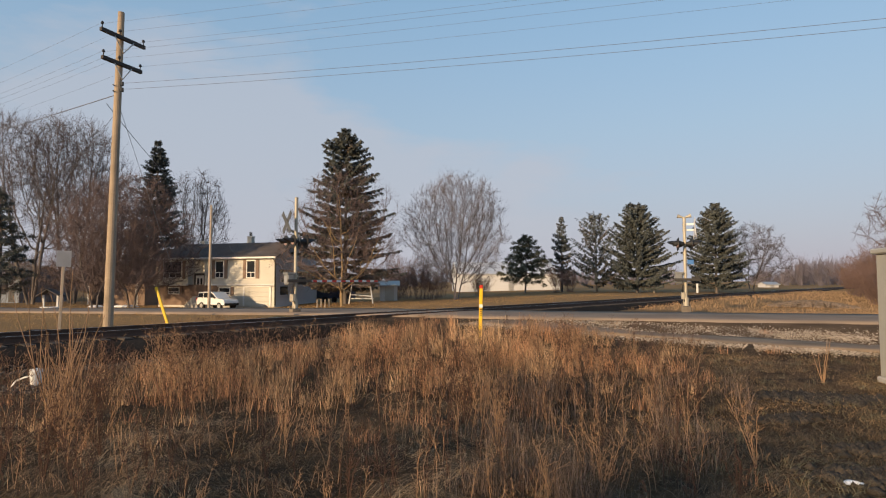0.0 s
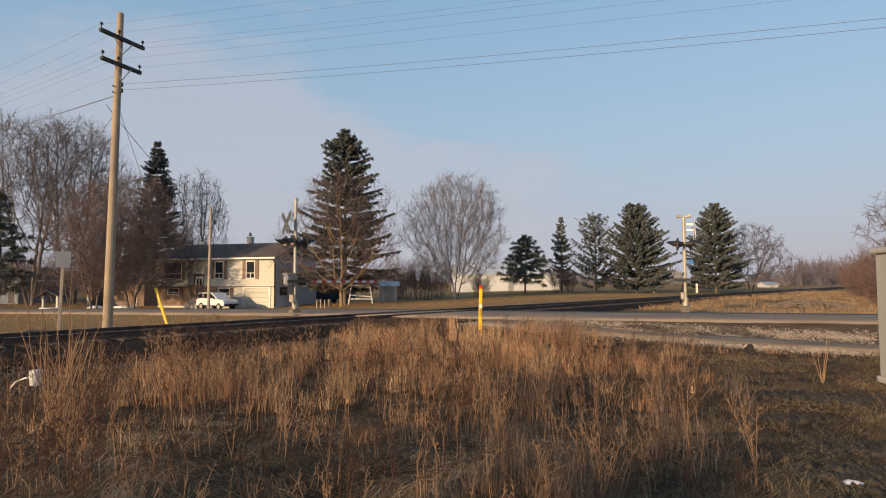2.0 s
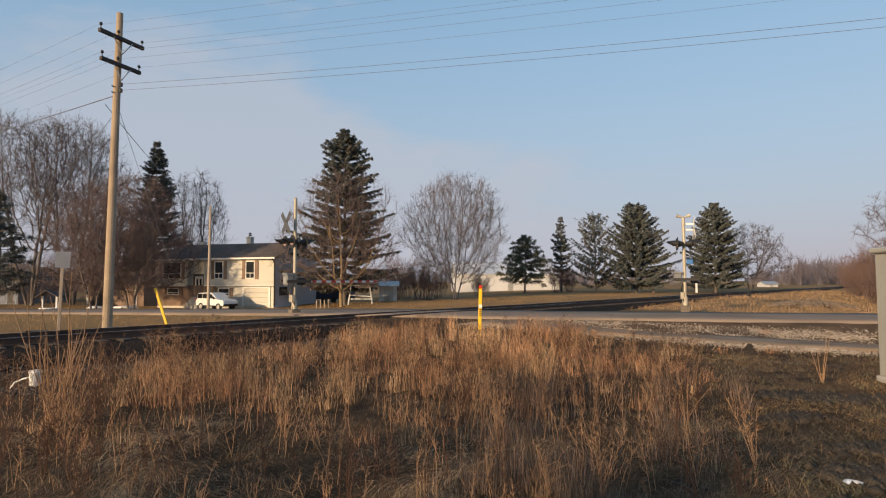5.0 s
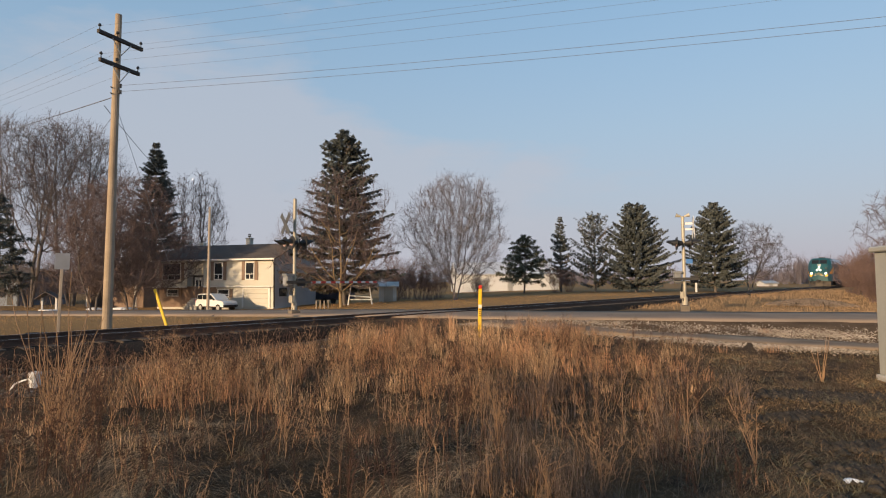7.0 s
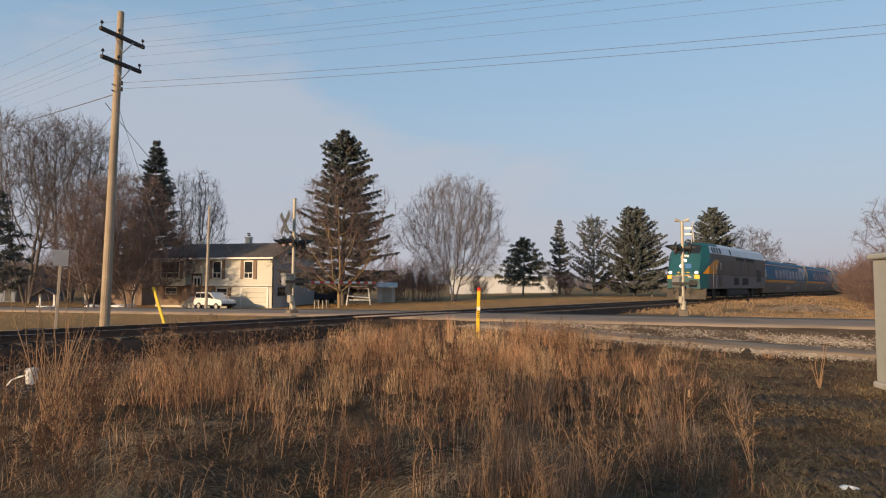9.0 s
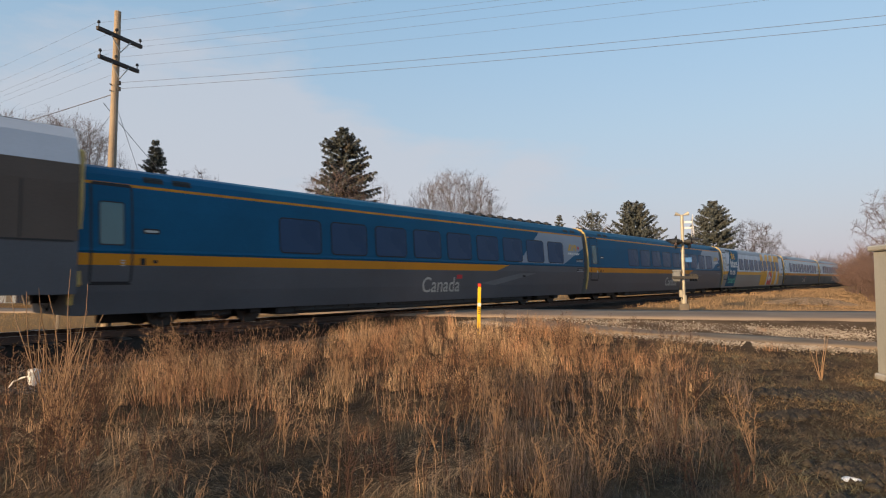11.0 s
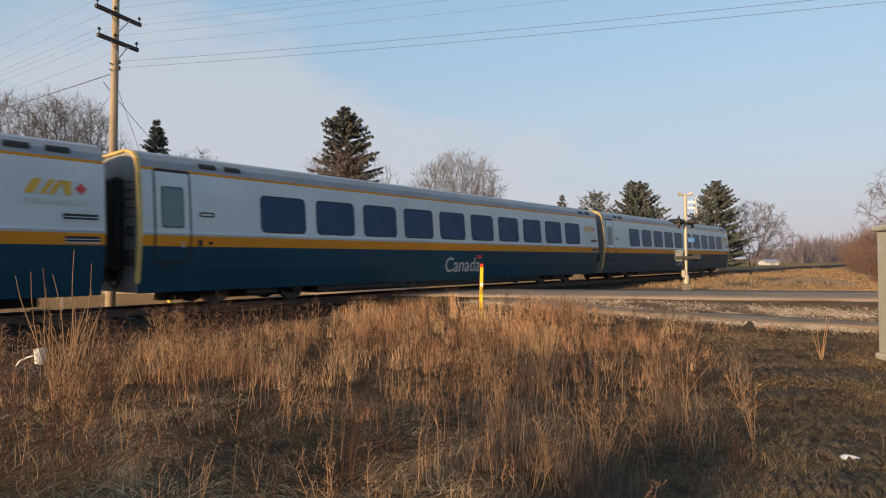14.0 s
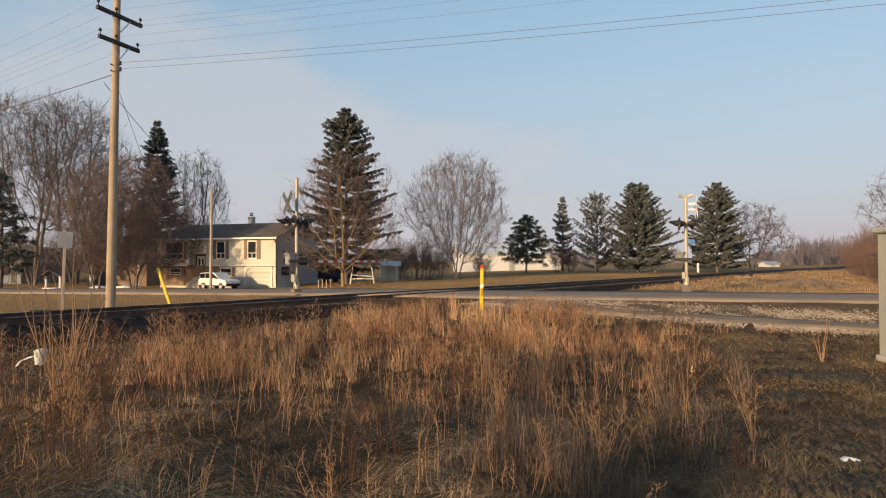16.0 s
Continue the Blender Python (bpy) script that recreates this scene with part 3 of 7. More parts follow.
    for x0, x1, zb in ((-6.6, -4.2, 0.3), (-3.8, -0.6, 0.25), (-0.2, 2.2, 0.32), (2.8, 6.3, 0.26)):
        box(bm, x0, -1.3, zb, x1, 1.3, 0.58, 0.04)
    for k in range(18):
        box(bm, -6 + k * 0.7, 1.24, 0.36, -5.7 + k * 0.7, 1.33, 0.5)
    part("underframe", bm, M_UNDER, root, "grimy equipment boxes and added dark infill under the floor")
    if roof_gear:
        bm = bmesh.new()
        for k in range(9):
            x = -3.4 - 0.85 * k
            box(bm, x - 0.2, 0.35, 4.14, x + 0.2, 0.85, 4.24, 0.02)
            tube(bm, [(x, 0.6, 4.23), (x, 0.6, 4.3), (x, 0.6, 4.34)], [0.17, 0.15, 0.06], 10)
        box(bm, -10.6, 0.5, 4.14, -3.0, 0.7, 4.2)
        part("roof_equipment", bm, M_BLACK, root, "low black roof fans and ducts")
    return root


def railway_mark(root, d, z, pale=M_LETPALE, text_bar=True):
    """The operator's mark as plain slanted bars with a small red leaf shape."""
    bm = bmesh.new()
    w, h = 0.9, 0.34
    for pts in ([(0.0, 0), (0.18, 0), (0.36, h), (0.18, h)], [(0.28, 0), (0.40, 0), (0.62, h), (0.50, h)], [(0.46, 0), (0.58, 0), (0.80, h), (0.68, h)], [(0.80, 0), (0.93, 0), (0.93, h), (0.74, h)]):
        decal(bm, [(d + a, z + b) for a, b in pts], 0.012)
    part("operator_mark", bm, M_LETYEL, root)
    bm = bmesh.new()
    c = (d + 1.14, z + 0.17)
    decal(bm, [(c[0] + 0.13 * (1 if i % 2 == 0 else 0.6) * math.cos(radians(45 * i)), c[1] + 0.15 * (1 if i % 2 == 0 else 0.6) * math.sin(radians(45 * i))) for i in range(8)], 0.012)
    part("red_leaf_mark", bm, M_WRAPRED, root)
    bm = bmesh.new()
    x = d
    for wd in (0.1, 0.07, 0.12, 0.03, 0.14, 0.09, 0.1, 0.12, 0.1, 0.13):
        decal(bm, [(x, z - 0.22), (x + wd * 0.75, z - 0.22), (x + wd * 0.75, z - 0.1), (x, z - 0.1)], 0.012)
        x += wd + 0.03
    part("small_lettering", bm, pale, root)


def country_word(root, d, pale=M_LETPALE):
    lettering("lettering", "Canada", d, d + 2.3, 0.76, 1.36, pale, root, "pale wordmark", bold=0.006)
    bm = bmesh.new()
    decal(bm, [(d + 2.05, 1.3), (d + 2.4, 1.3), (d + 2.4, 1.46), (d + 2.05, 1.46)], 0.012)
    part("small_flag", bm, M_WRAPRED, root)


def teal_trim(root):
    bm = bmesh.new()
    decal(bm, [(19.0, 2.05), (23.3, 2.05), (25.58, 2.95), (25.58, 3.6), (21.05, 3.6)], 0.003, 0)
    decal(bm, [(16.9, 1.55), (25.58, 1.55), (25.58, 1.93), (18.3, 1.93)], 0.0035, 1)
    decal(bm, [(17.8, 1.93), (18.6, 2.06), (25.58, 2.06), (25.58, 1.93)], 0.0035, 2)
    decal(bm, [(16.2, 1.1), (19.2, 1.55), (20.6, 1.55), (17.2, 1.0)], 0.003, 3)
    part("rear_wrap", bm, [M_WRAPGREY, M_DARKGREY, M_TEAL, M_FAINT], root, "grey diagonal wrap panels")
    railway_mark(root, 23.85, 2.78, M_LETWHITE)
    country_word(root, 12.4, M_LETPALE)


def wrap_trim(root):
    bm = bmesh.new()
    decal(bm, [(1.38, 0.56), (4.30, 0.56), (6.2, 3.95), (3.25, 3.95)], 0.004)
    part("teal_panel", bm, M_TEAL, root, "slanted teal advertising panel")
    for word, d0, d1, z0, z1, m in (("the", 3.28, 4.52, 3.06, 3.82, M_LETYEL), ("future", 2.9, 5.22, 2.30, 3.12, M_LETWHITE), ("is on", 2.58, 4.33, 1.62, 2.15, M_LETWHITE), ("board", 2.15, 4.47, 0.82, 1.48, M_LETGREEN)):
        lettering("slogan_word", word, d0, d1, z0, z1, m, root, "large rounded slogan letters", bold=0.026, off=0.05 if word == "the" else 0.018)
    bm = bmesh.new()
    decal(bm, [(14.15, 0.56), (23.3, 0.56), (23.6, 3.9), (14.9, 3.9)], 0.004)
    part("yellow_panel", bm, M_WRAPYEL, root, "yellow wrap with grey slanted bands")
    for pts in ([(16.0, 3.2), (16.6, 3.2), (17.15, 3.9), (16.0, 3.9)], [(15.55, 2.0), (15.85, 2.12), (16.0, 3.2), (15.8, 3.2)], [(16.8, 0.56), (17.35, 0.56), (18.95, 3.9), (18.35, 3.9)], [(19.3, 0.56), (19.75, 0.56), (21.05, 3.9), (20.6, 3.9)], [(21.15, 0.56), (22.4, 0.56), (22.35, 2.06), (21.9, 2.06)]):
        bm = bmesh.new()
        decal(bm, pts, 0.0045)
        part("grey_band", bm, M_LIGHTGREY, root)
    bm = bmesh.new()
    decal(bm, [(17.35, 0.62), (18.8, 0.62), (18.8, 1.98), (18.25, 1.98)], 0.0055)
    decal(bm, [(18.82 + 0.74 * math.cos(a), 1.25 + 0.72 * math.sin(a)) for a in (2 * math.pi * i / 28 for i in range(28))], 0.006)
    part("red_badge", bm, M_WRAPRED, root, "round red anniversary badge")
    bm = bmesh.new()
    leaf = [(0, -0.5), (0.03, -0.2), (0.3, -0.24), (0.25, -0.13), (0.47, 0.08), (0.4, 0.12), (0.43, 0.27), (0.28, 0.24), (0.24, 0.3), (0.12, 0.16), (0.17, 0.42), (0.08, 0.38), (0, 0.53)]
    half = [(18.3 + a, 1.24 + b) for a, b in leaf]
    for h in (half, [(36.6 - a, b) for a, b in half]):
        for p, q in zip(h[1:], h[2:]):
            decal(bm, [(18.3, 1.22), p, q], 0.012)
    part("white_leaf", bm, M_LETWHITE, root, "white maple leaf shape")
    lettering("badge_word", "YEARS", 18.78, 19.42, 1.28, 1.45, M_LETWHITE, root)
    lettering("badge_word", "ANS", 18.74, 19.12, 1.02, 1.2, M_LETWHITE, root)
    bm = bmesh.new()
    x = 24.0
    for wd in (0.1, 0.07, 0.12, 0.03, 0.14, 0.09, 0.1, 0.12):
        decal(bm, [(x, 2.62), (x + wd * 0.75, 2.62), (x + wd * 0.75, 2.72), (x, 2.72)], 0.012)
        x += wd + 0.03
    part("small_lettering", bm, M_LETPALE, root)
    bm = bmesh.new()
    decal(bm, [(25.05 + 0.13 * (1 if i % 2 == 0 else 0.6) * math.cos(radians(45 * i)), 2.98 + 0.15 * (1 if i % 2 == 0 else 0.6) * math.sin(radians(45 * i))) for i in range(8)], 0.012)
    part("red_leaf_mark", bm, M_WRAPRED, root)
    bm = bmesh.new()
    decal(bm, [(23.6, 1.57), (25.6, 1.57), (25.6, 1.92), (23.6, 1.92)], 0.0036, 0)
    decal(bm, [(23.95, 1.6), (24.7, 1.6), (24.7, 1.9), (24.25, 1.9)], 0.005, 1)
    part("rear_stripe", bm, [M_GREY, M_WRAPYEL], root)


def locomotive():
    root = empty("locomotive", None, "teal and grey streamlined diesel locomotive with lit headlamps", "locomotive")
    levels = [(0.85, 10.15, 1.2, 9.2, 1.5), (1.95, 10.25, 1.15, 9.1, 1.53), (3.15, 9.55, 1.1, 8.75, 1.53), (3.55, 9.3, 1.05, 8.6, 1.5), (4.12, 8.85, 0.95, 8.3, 1.3), (4.38, 8.3, 0.8, 7.9, 1.05)]
    bm = bmesh.new()
    rings = []
    for z, xf, wf, xs, w in levels:
        pts = [(-10.3, -w), (xs - 2.6, -w), (xs, -w), (xf, -wf), (xf + 0.08, 0), (xf, wf), (xs, w), (xs - 2.6, w), (-10.3, w)]
        rings.append([bm.verts.new((a, b, z)) for a, b in pts])
    for k, (r0, r1) in enumerate(zip(rings, rings[1:])):
        for j in range(9):
            f = bm.faces.new((r0[j], r0[(j + 1) % 9], r1[(j + 1) % 9], r1[j]))
            if j in (2, 3, 4, 5):
                f.material_index = 1
            elif j in (1, 6):
                f.material_index = 1 if k >= 4 else 3 if k == 3 else 2 if k < 1 else 0
            else:
                f.material_index = 3 if k >= 3 else 2 if k < 1 else 0
            if j == 8:
                f.material_index = 4
    bm.faces.new(rings[0][::-1]).material_index = 4
    bm.faces.new(rings[-1]).material_index = 5
    # grey paint; the brown cast is a reflection put into the base colour
    body_grey = mat("grey locomotive paint with reflected brown in its colour", (0.13, 0.098, 0.08), 0.55, scale=0.5, fine=26, vary=0.2, bump=0.03, spec=0.15)
    part("body", bm, [body_grey, M_LOCOTEAL, M_DARKGREY, M_LIGHTGREY, M_UNDER, M_TEAL], root)
    # diagonal colour fields on the side
    bm = bmesh.new()
    for sg in (1, -1):
        for pts, m in (([(8.88, 2.62), (8.76, 3.13), (7.2, 3.13)], 0), ([(9.08, 1.97), (8.88, 2.6), (7.2, 3.12), (6.3, 3.05), (7.0, 1.97)], 1)):
            vs = [bm.verts.new((a, sg * 1.536, b)) for a, b in pts]
            bm.faces.new(vs).material_index = m
        vs = [bm.verts.new((a, sg * b, c)) for a, b, c in ((9.105, 1.54, 1.97), (9.85, 1.295, 1.97), (8.93, 1.545, 2.6))]
        bm.faces.new(vs).material_index = 1
    part("side_swoosh", bm, [M_LOCOTEAL, M_ORANGE], root)
    def on_nose(y0, y1, z0, z1, off):
        """Four corners on the sloping nose."""
        def xf(z, y):
            base = float(np.interp(z, [a[0] for a in levels], [a[1] for a in levels]))
            return base + 0.08 * (1 - abs(y) / 1.1) + off
        return [(xf(z, y), y, z) for y, z in ((y0, z0), (y1, z0), (y1, z1), (y0, z1))]
    for y0, y1 in ((-0.95, -0.08), (0.08, 0.95)):
        bm = bmesh.new()
        bm.faces.new([bm.verts.new(p) for p in on_nose(y0 - 0.03, y1 + 0.03, 3.5, 4.1, 0.004)]).material_index = 0
        bm.faces.new([bm.verts.new(p) for p in on_nose(y0, y1, 3.56, 4.05, 0.009)]).material_index = 1
        part("windscreen", bm, [M_RUBBER, M_GLASS], root, "dark cab windscreen")
    for x0, x1 in ((7.5, 7.95), (6.85, 7.3), (6.1, 6.6), (5.3, 5.85), (2.2, 2.7)):
        for sg in (1, -1):
            bm = bmesh.new()
            vs = [bm.verts.new((x, sg * (1.5 - (z - 3.55) * 0.351 + 0.01), z)) for x, z in ((x0, 3.6), (x1, 3.6), (x1 - 0.1, 4.05), (x0 - 0.1, 4.05))]
            bm.faces.new(vs)
            part("side_window", bm, M_BLACK, root)
    for y, z in ((0.0, 2.98), (-0.22, 2.55), (0.22, 2.55), (-0.95, 2.05), (0.95, 2.05)):
        x = on_nose(y, y, z, z, 0)[0][0]
        bm = bmesh.new()
        tube(bm, [(x - 0.05, y, z), (x + 0.05, y, z)], 0.125, 16)
        part("lamp_housing", bm, M_STEEL, root)
    for y, z in ((0.0, 2.98), (-0.22, 2.55), (0.22, 2.55), (-0.95, 2.05), (0.95, 2.05)):
        x = on_nose(y, y, z, z, 0)[0][0]
        bm = bmesh.new()
        tube(bm, [(x + 0.04, y, z), (x + 0.07, y, z)], 0.095, 16)
        part("headlamp", bm, M_LAMP, root, "lit warm white headlamp")
    for y0, y1 in ((-1.18, -0.82), (0.82, 1.18)):
        bm = bmesh.new()
        bm.faces.new([bm.verts.new(p) for p in on_nose(y0, y1, 1.6, 1.86, 0.02)])
        part("marker_panel", bm, M_AMBER, root, "glowing amber marker panel")
    bm = bmesh.new()
    for i, pts in enumerate(([(-0.5, 1.82), (-0.3, 1.82), (-0.25, 2.1), (-0.45, 2.1)], [(-0.22, 1.82), (0.05, 1.82), (0.12, 2.1), (-0.15, 2.1)], [(0.12, 1.82), (0.45, 1.82), (0.5, 2.1), (0.2, 2.1)])):
        vs = [on_nose(y, y, z, z, 0.02)[0] for y, z in pts]
        bm.faces.new([bm.verts.new(v) for v in vs])
    part("operator_mark", bm, M_LETYEL, root)
    bm = bmesh.new()
    for k in range(3):
        bm.faces.new([bm.verts.new(p) for p in on_nose(-0.22 + 0.16 * k, -0.1 + 0.16 * k, 3.24, 3.42, 0.02)])
    part("number_bars", bm, M_LETWHITE, root)
    bm = bmesh.new()
    bm.faces.new([bm.verts.new(p) for p in on_nose(-0.6, 0.6, 1.68, 1.76, 0.02)])
    part("nose_strip", bm, M_LETPALE, root)
    # pilot
    bm = bmesh.new()
    vs = []
    for y, x0, x1 in ((-1.45, 9.5, 9.7), (-0.5, 10.3, 10.55), (0.5, 10.3, 10.55), (1.45, 9.5, 9.7)):
        vs.append([bm.verts.new((x0, y, 0.9)), bm.verts.new((x1, y, 0.06)), bm.verts.new((x1 - 0.1, y, 0.06)), bm.verts.new((x0 - 0.1, y, 0.9))])
    for a, b in zip(vs, vs[1:]):
        for i in range(4):
            bm.faces.new((a[i], b[i], b[(i + 1) % 4], a[(i + 1) % 4]))
    bm.faces.new(vs[0])
    bm.faces.new(vs[-1][::-1])
    part("pilot_plough", bm, M_PILOT, root, "dusty grey snowplough pilot")
    bm = bmesh.new()
    box(bm, 10.0, -0.2, 0.75, 10.75, 0.2, 1.05, 0.05)
    box(bm, 10.6, -0.26, 0.7, 10.85, 0.1, 1.08, 0.05)
    for y in (-0.75, 0.6):
        tube(bm, [(10.25, y, 0.95), (10.45, y * 0.9, 0.45), (10.55, y * 0.6, 0.7)], 0.03, 6)
    part("coupler", bm, M_UNDER, root)
    for sg in (1, -1):
        bm = bmesh.new()
        for k in range(8):
            box(bm, -8.2 + 0.2 * k, sg * 1.50, 1.5, -8.06 + 0.2 * k, sg * 1.545, 2.5)
        box(bm, -8.3, sg * 1.53, 1.42, -6.5, sg * 1.538, 2.58)
        part("side_grille", bm, M_BLACK, root, "black louvred intake grille")
        bm = bmesh.new()
        for x in (8.2, 7.3):
            tube(bm, [(x, sg * 1.58, 0.9), (x, sg * 1.62, 1.2), (x, sg * 1.62, 2.6), (x, sg * 1.54, 2.7)], 0.02, 6)
        part("grab_rail", bm, M_DARKGREY, root)
        bm = bmesh.new()
        for k in range(4):
            box(bm, 7.4, sg * 1.2, 0.25 + 0.17 * k, 8.1, sg * 1.45, 0.28 + 0.17 * k)
        part("cab_steps", bm, M_UNDER, root)
    for sg in (1, -1):
        bm = bmesh.new()
        for x in (5.2, 2.4, -0.6, -3.4, -5.9, -9.2):
            box(bm, x - 0.012, min(sg * 1.531, sg * 1.54), 1.98, x + 0.012, max(sg * 1.531, sg * 1.54), 3.12)
        box(bm, -10.2, min(sg * 1.53, sg * 1.545), 1.93, 8.9, max(sg * 1.53, sg * 1.545), 1.965)
        part("panel_seam", bm, M_UNDER, root)
        bm = bmesh.new()
        box(bm, 5.5, min(sg * 1.53, sg * 1.55), 1.0, 6.25, max(sg * 1.53, sg * 1.55), 3.05, 0.01)
        d = part("cab_door", bm, body_grey, root)
        bm = bmesh.new()
        box(bm, 5.68, min(sg * 1.55, sg * 1.556), 2.35, 6.07, max(sg * 1.55, sg * 1.556), 2.9, 0.0)
        part("door_window", bm, M_GLASS, d)
        for x0, x1, z0, z1 in ((-1.9, 0.9, 3.22, 3.46), (-5.6, -2.6, 3.22, 3.46), (0.2, 1.6, 1.15, 1.75), (-3.2, -1.2, 1.15, 1.75)):
            bm = bmesh.new()
            box(bm, x0, min(sg * 1.51, sg * 1.538), z0, x1, max(sg * 1.51, sg * 1.538), z1)
            k = 0
            while z0 + 0.05 * k < z1 - 0.03:
                box(bm, x0 + 0.04, min(sg * 1.538, sg * 1.552), z0 + 0.02 + 0.05 * k, x1 - 0.04, max(sg * 1.538, sg * 1.552), z0 + 0.04 + 0.05 * k)
                k += 1
            part("louvre", bm, M_UNDER, root)
    bm = bmesh.new()
    for x in (-2, -4.2, -6.4, -8.6):
        box(bm, x - 0.9, -0.8, 4.37, x + 0.9, 0.8, 4.46, 0.04)
        tube(bm, [(x, 0, 4.45), (x, 0, 4.52)], [0.6, 0.55], 16)
    box(bm, 1.0, -0.6, 4.37, 5.5, 0.6, 4.43, 0.03)
    part("roof_hatch", bm, M_UNDER, root, "sooty roof hatches and fans")
    bm = bmesh.new()
    for k, y in enumerate((-0.25, 0, 0.25)):
        tube(bm, [(6.4, y, 4.5), (6.9 + 0.1 * k, y, 4.52), (7.05 + 0.1 * k, y, 4.52)], [0.04, 0.05, 0.1], 8)
    box(bm, 6.3, -0.35, 4.37, 6.5, 0.35, 4.5)
    tube(bm, [(8.0, 0.6, 4.3), (8.0, 0.6, 4.6)], 0.05, 6)
    part("horn", bm, M_UNDER, root)
    for x in (6.5, -6.5):
        bogie(root, x, 2.8, 0.5, "truck")
    bm = bmesh.new()
    box(bm, -3.6, -1.42, 0.22, 3.4, 1.42, 0.9, 0.12)
    part("fuel_tank", bm, M_UNDER, root)
    bm = bmesh.new()
    box(bm, -10.45, -1.4, 1.0, -10.3, 1.4, 3.9, 0.05)
    part("end_frame", bm, M_EDGE, root, "worn yellow end frame")
    return root


def srear(t):
    """Where the train's rear end is along the track, at t seconds."""
    return 109.02 - 34.13 * (t - 12.5) - (0.0793 if t < 12.5 else 0.0313) * (t - 12.5) ** 2


LOCO = locomotive()
LOCO.scale = (1.04, 1.12, 1.12)
COACHES = []
for kind, first, count, label in (
        ("teal", 5.98, 9, "teal coach with an orange stripe and dark grey lower side"),
        ("teal", 5.98, 9, "teal coach with an orange stripe, coupled behind another teal coach"),
        ("wrap", 5.98, 9, "grey and yellow advertising coach with large slogan lettering"),
        ("green", 3.85, 10, "grey coach with an orange stripe and dark green lower side"),
        ("green", 3.85, 10, "grey coach with an orange stripe and dark green lower side"),
        ("green", 4.03, 10, "grey last coach with an orange stripe and dark green lower side")):
    c = coach(kind, first, count, label, kind == "teal")
    if kind == "teal":
        teal_trim(c)
    elif kind == "wrap":
        wrap_trim(c)
    else:
        country_word(c, 12.5 if first == 4.03 else 12.2)
        railway_mark(c, 23.95, 2.78)
    COACHES.append(c)


def spot(px, depth):
    """A place at a given depth ahead, by its bearing; the ground's height there."""
    x = (px - 784) / 1040.4 * depth
    return x, depth, ground_z(x, depth)


# ---- trees ----
class Sticks:
    """Gathers tapered three-sided twigs into one mesh."""
    def __init__(self):
        self.v, self.f = [], []

    def add(self, p0, p1, r0, r1, sides=3):
        d = p1 - p0
        a = d.cross(Vector((0.3, 0.2, 1)) if abs(d.z) < 0.9 * d.length else Vector((1, 0, 0)))
        if a.length < 1e-6:
            return
        a.normalize()
        b = d.normalized().cross(a)
        i = len(self.v)
        for p, r in ((p0, r0), (p1, r1)):
            for k in range(sides):
                q = 2 * math.pi * k / sides
                self.v.append(p + a * (math.cos(q) * r) + b * (math.sin(q) * r))
        for k in range(sides):
            self.f.append((i + k, i + (k + 1) % sides, i + sides + (k + 1) % sides, i + sides + k))

    def make(self, name, material, parent):
        return raw(name, [tuple(p) for p in self.v], self.f, material, parent, smooth=True)


def rods(name, p0, p1, r0, r1, sides, material, parent):
    """Many tapered rods as one mesh."""
    d = p1 - p0
    d = d / np.maximum(np.linalg.norm(d, axis=1, keepdims=True), 1e-6)
    ref = np.where(np.abs(d[:, 2:3]) < 0.9, np.array([[0.0, 0.0, 1.0]]), np.array([[1.0, 0.0, 0.0]]))
    a = np.cross(d, ref)
    a = a / np.linalg.norm(a, axis=1, keepdims=True)
    b = np.cross(d, a)
    q = 2 * math.pi * np.arange(sides) / sides
    ring = a[:, None] * np.cos(q)[None, :, None] + b[:, None] * np.sin(q)[None, :, None]
    v = np.concatenate([p0[:, None] + ring * r0[:, None, None], p1[:, None] + ring * r1[:, None, None]], 1)
    k = np.arange(sides)
    f = np.stack([k, (k + 1) % sides, sides + (k + 1) % sides, sides + k], 1)
    f = (f[None] + (np.arange(len(p0)) * 2 * sides)[:, None, None]).reshape(-1, 4)
    return raw(name, v.reshape(-1, 3), f, material, parent, smooth=True)


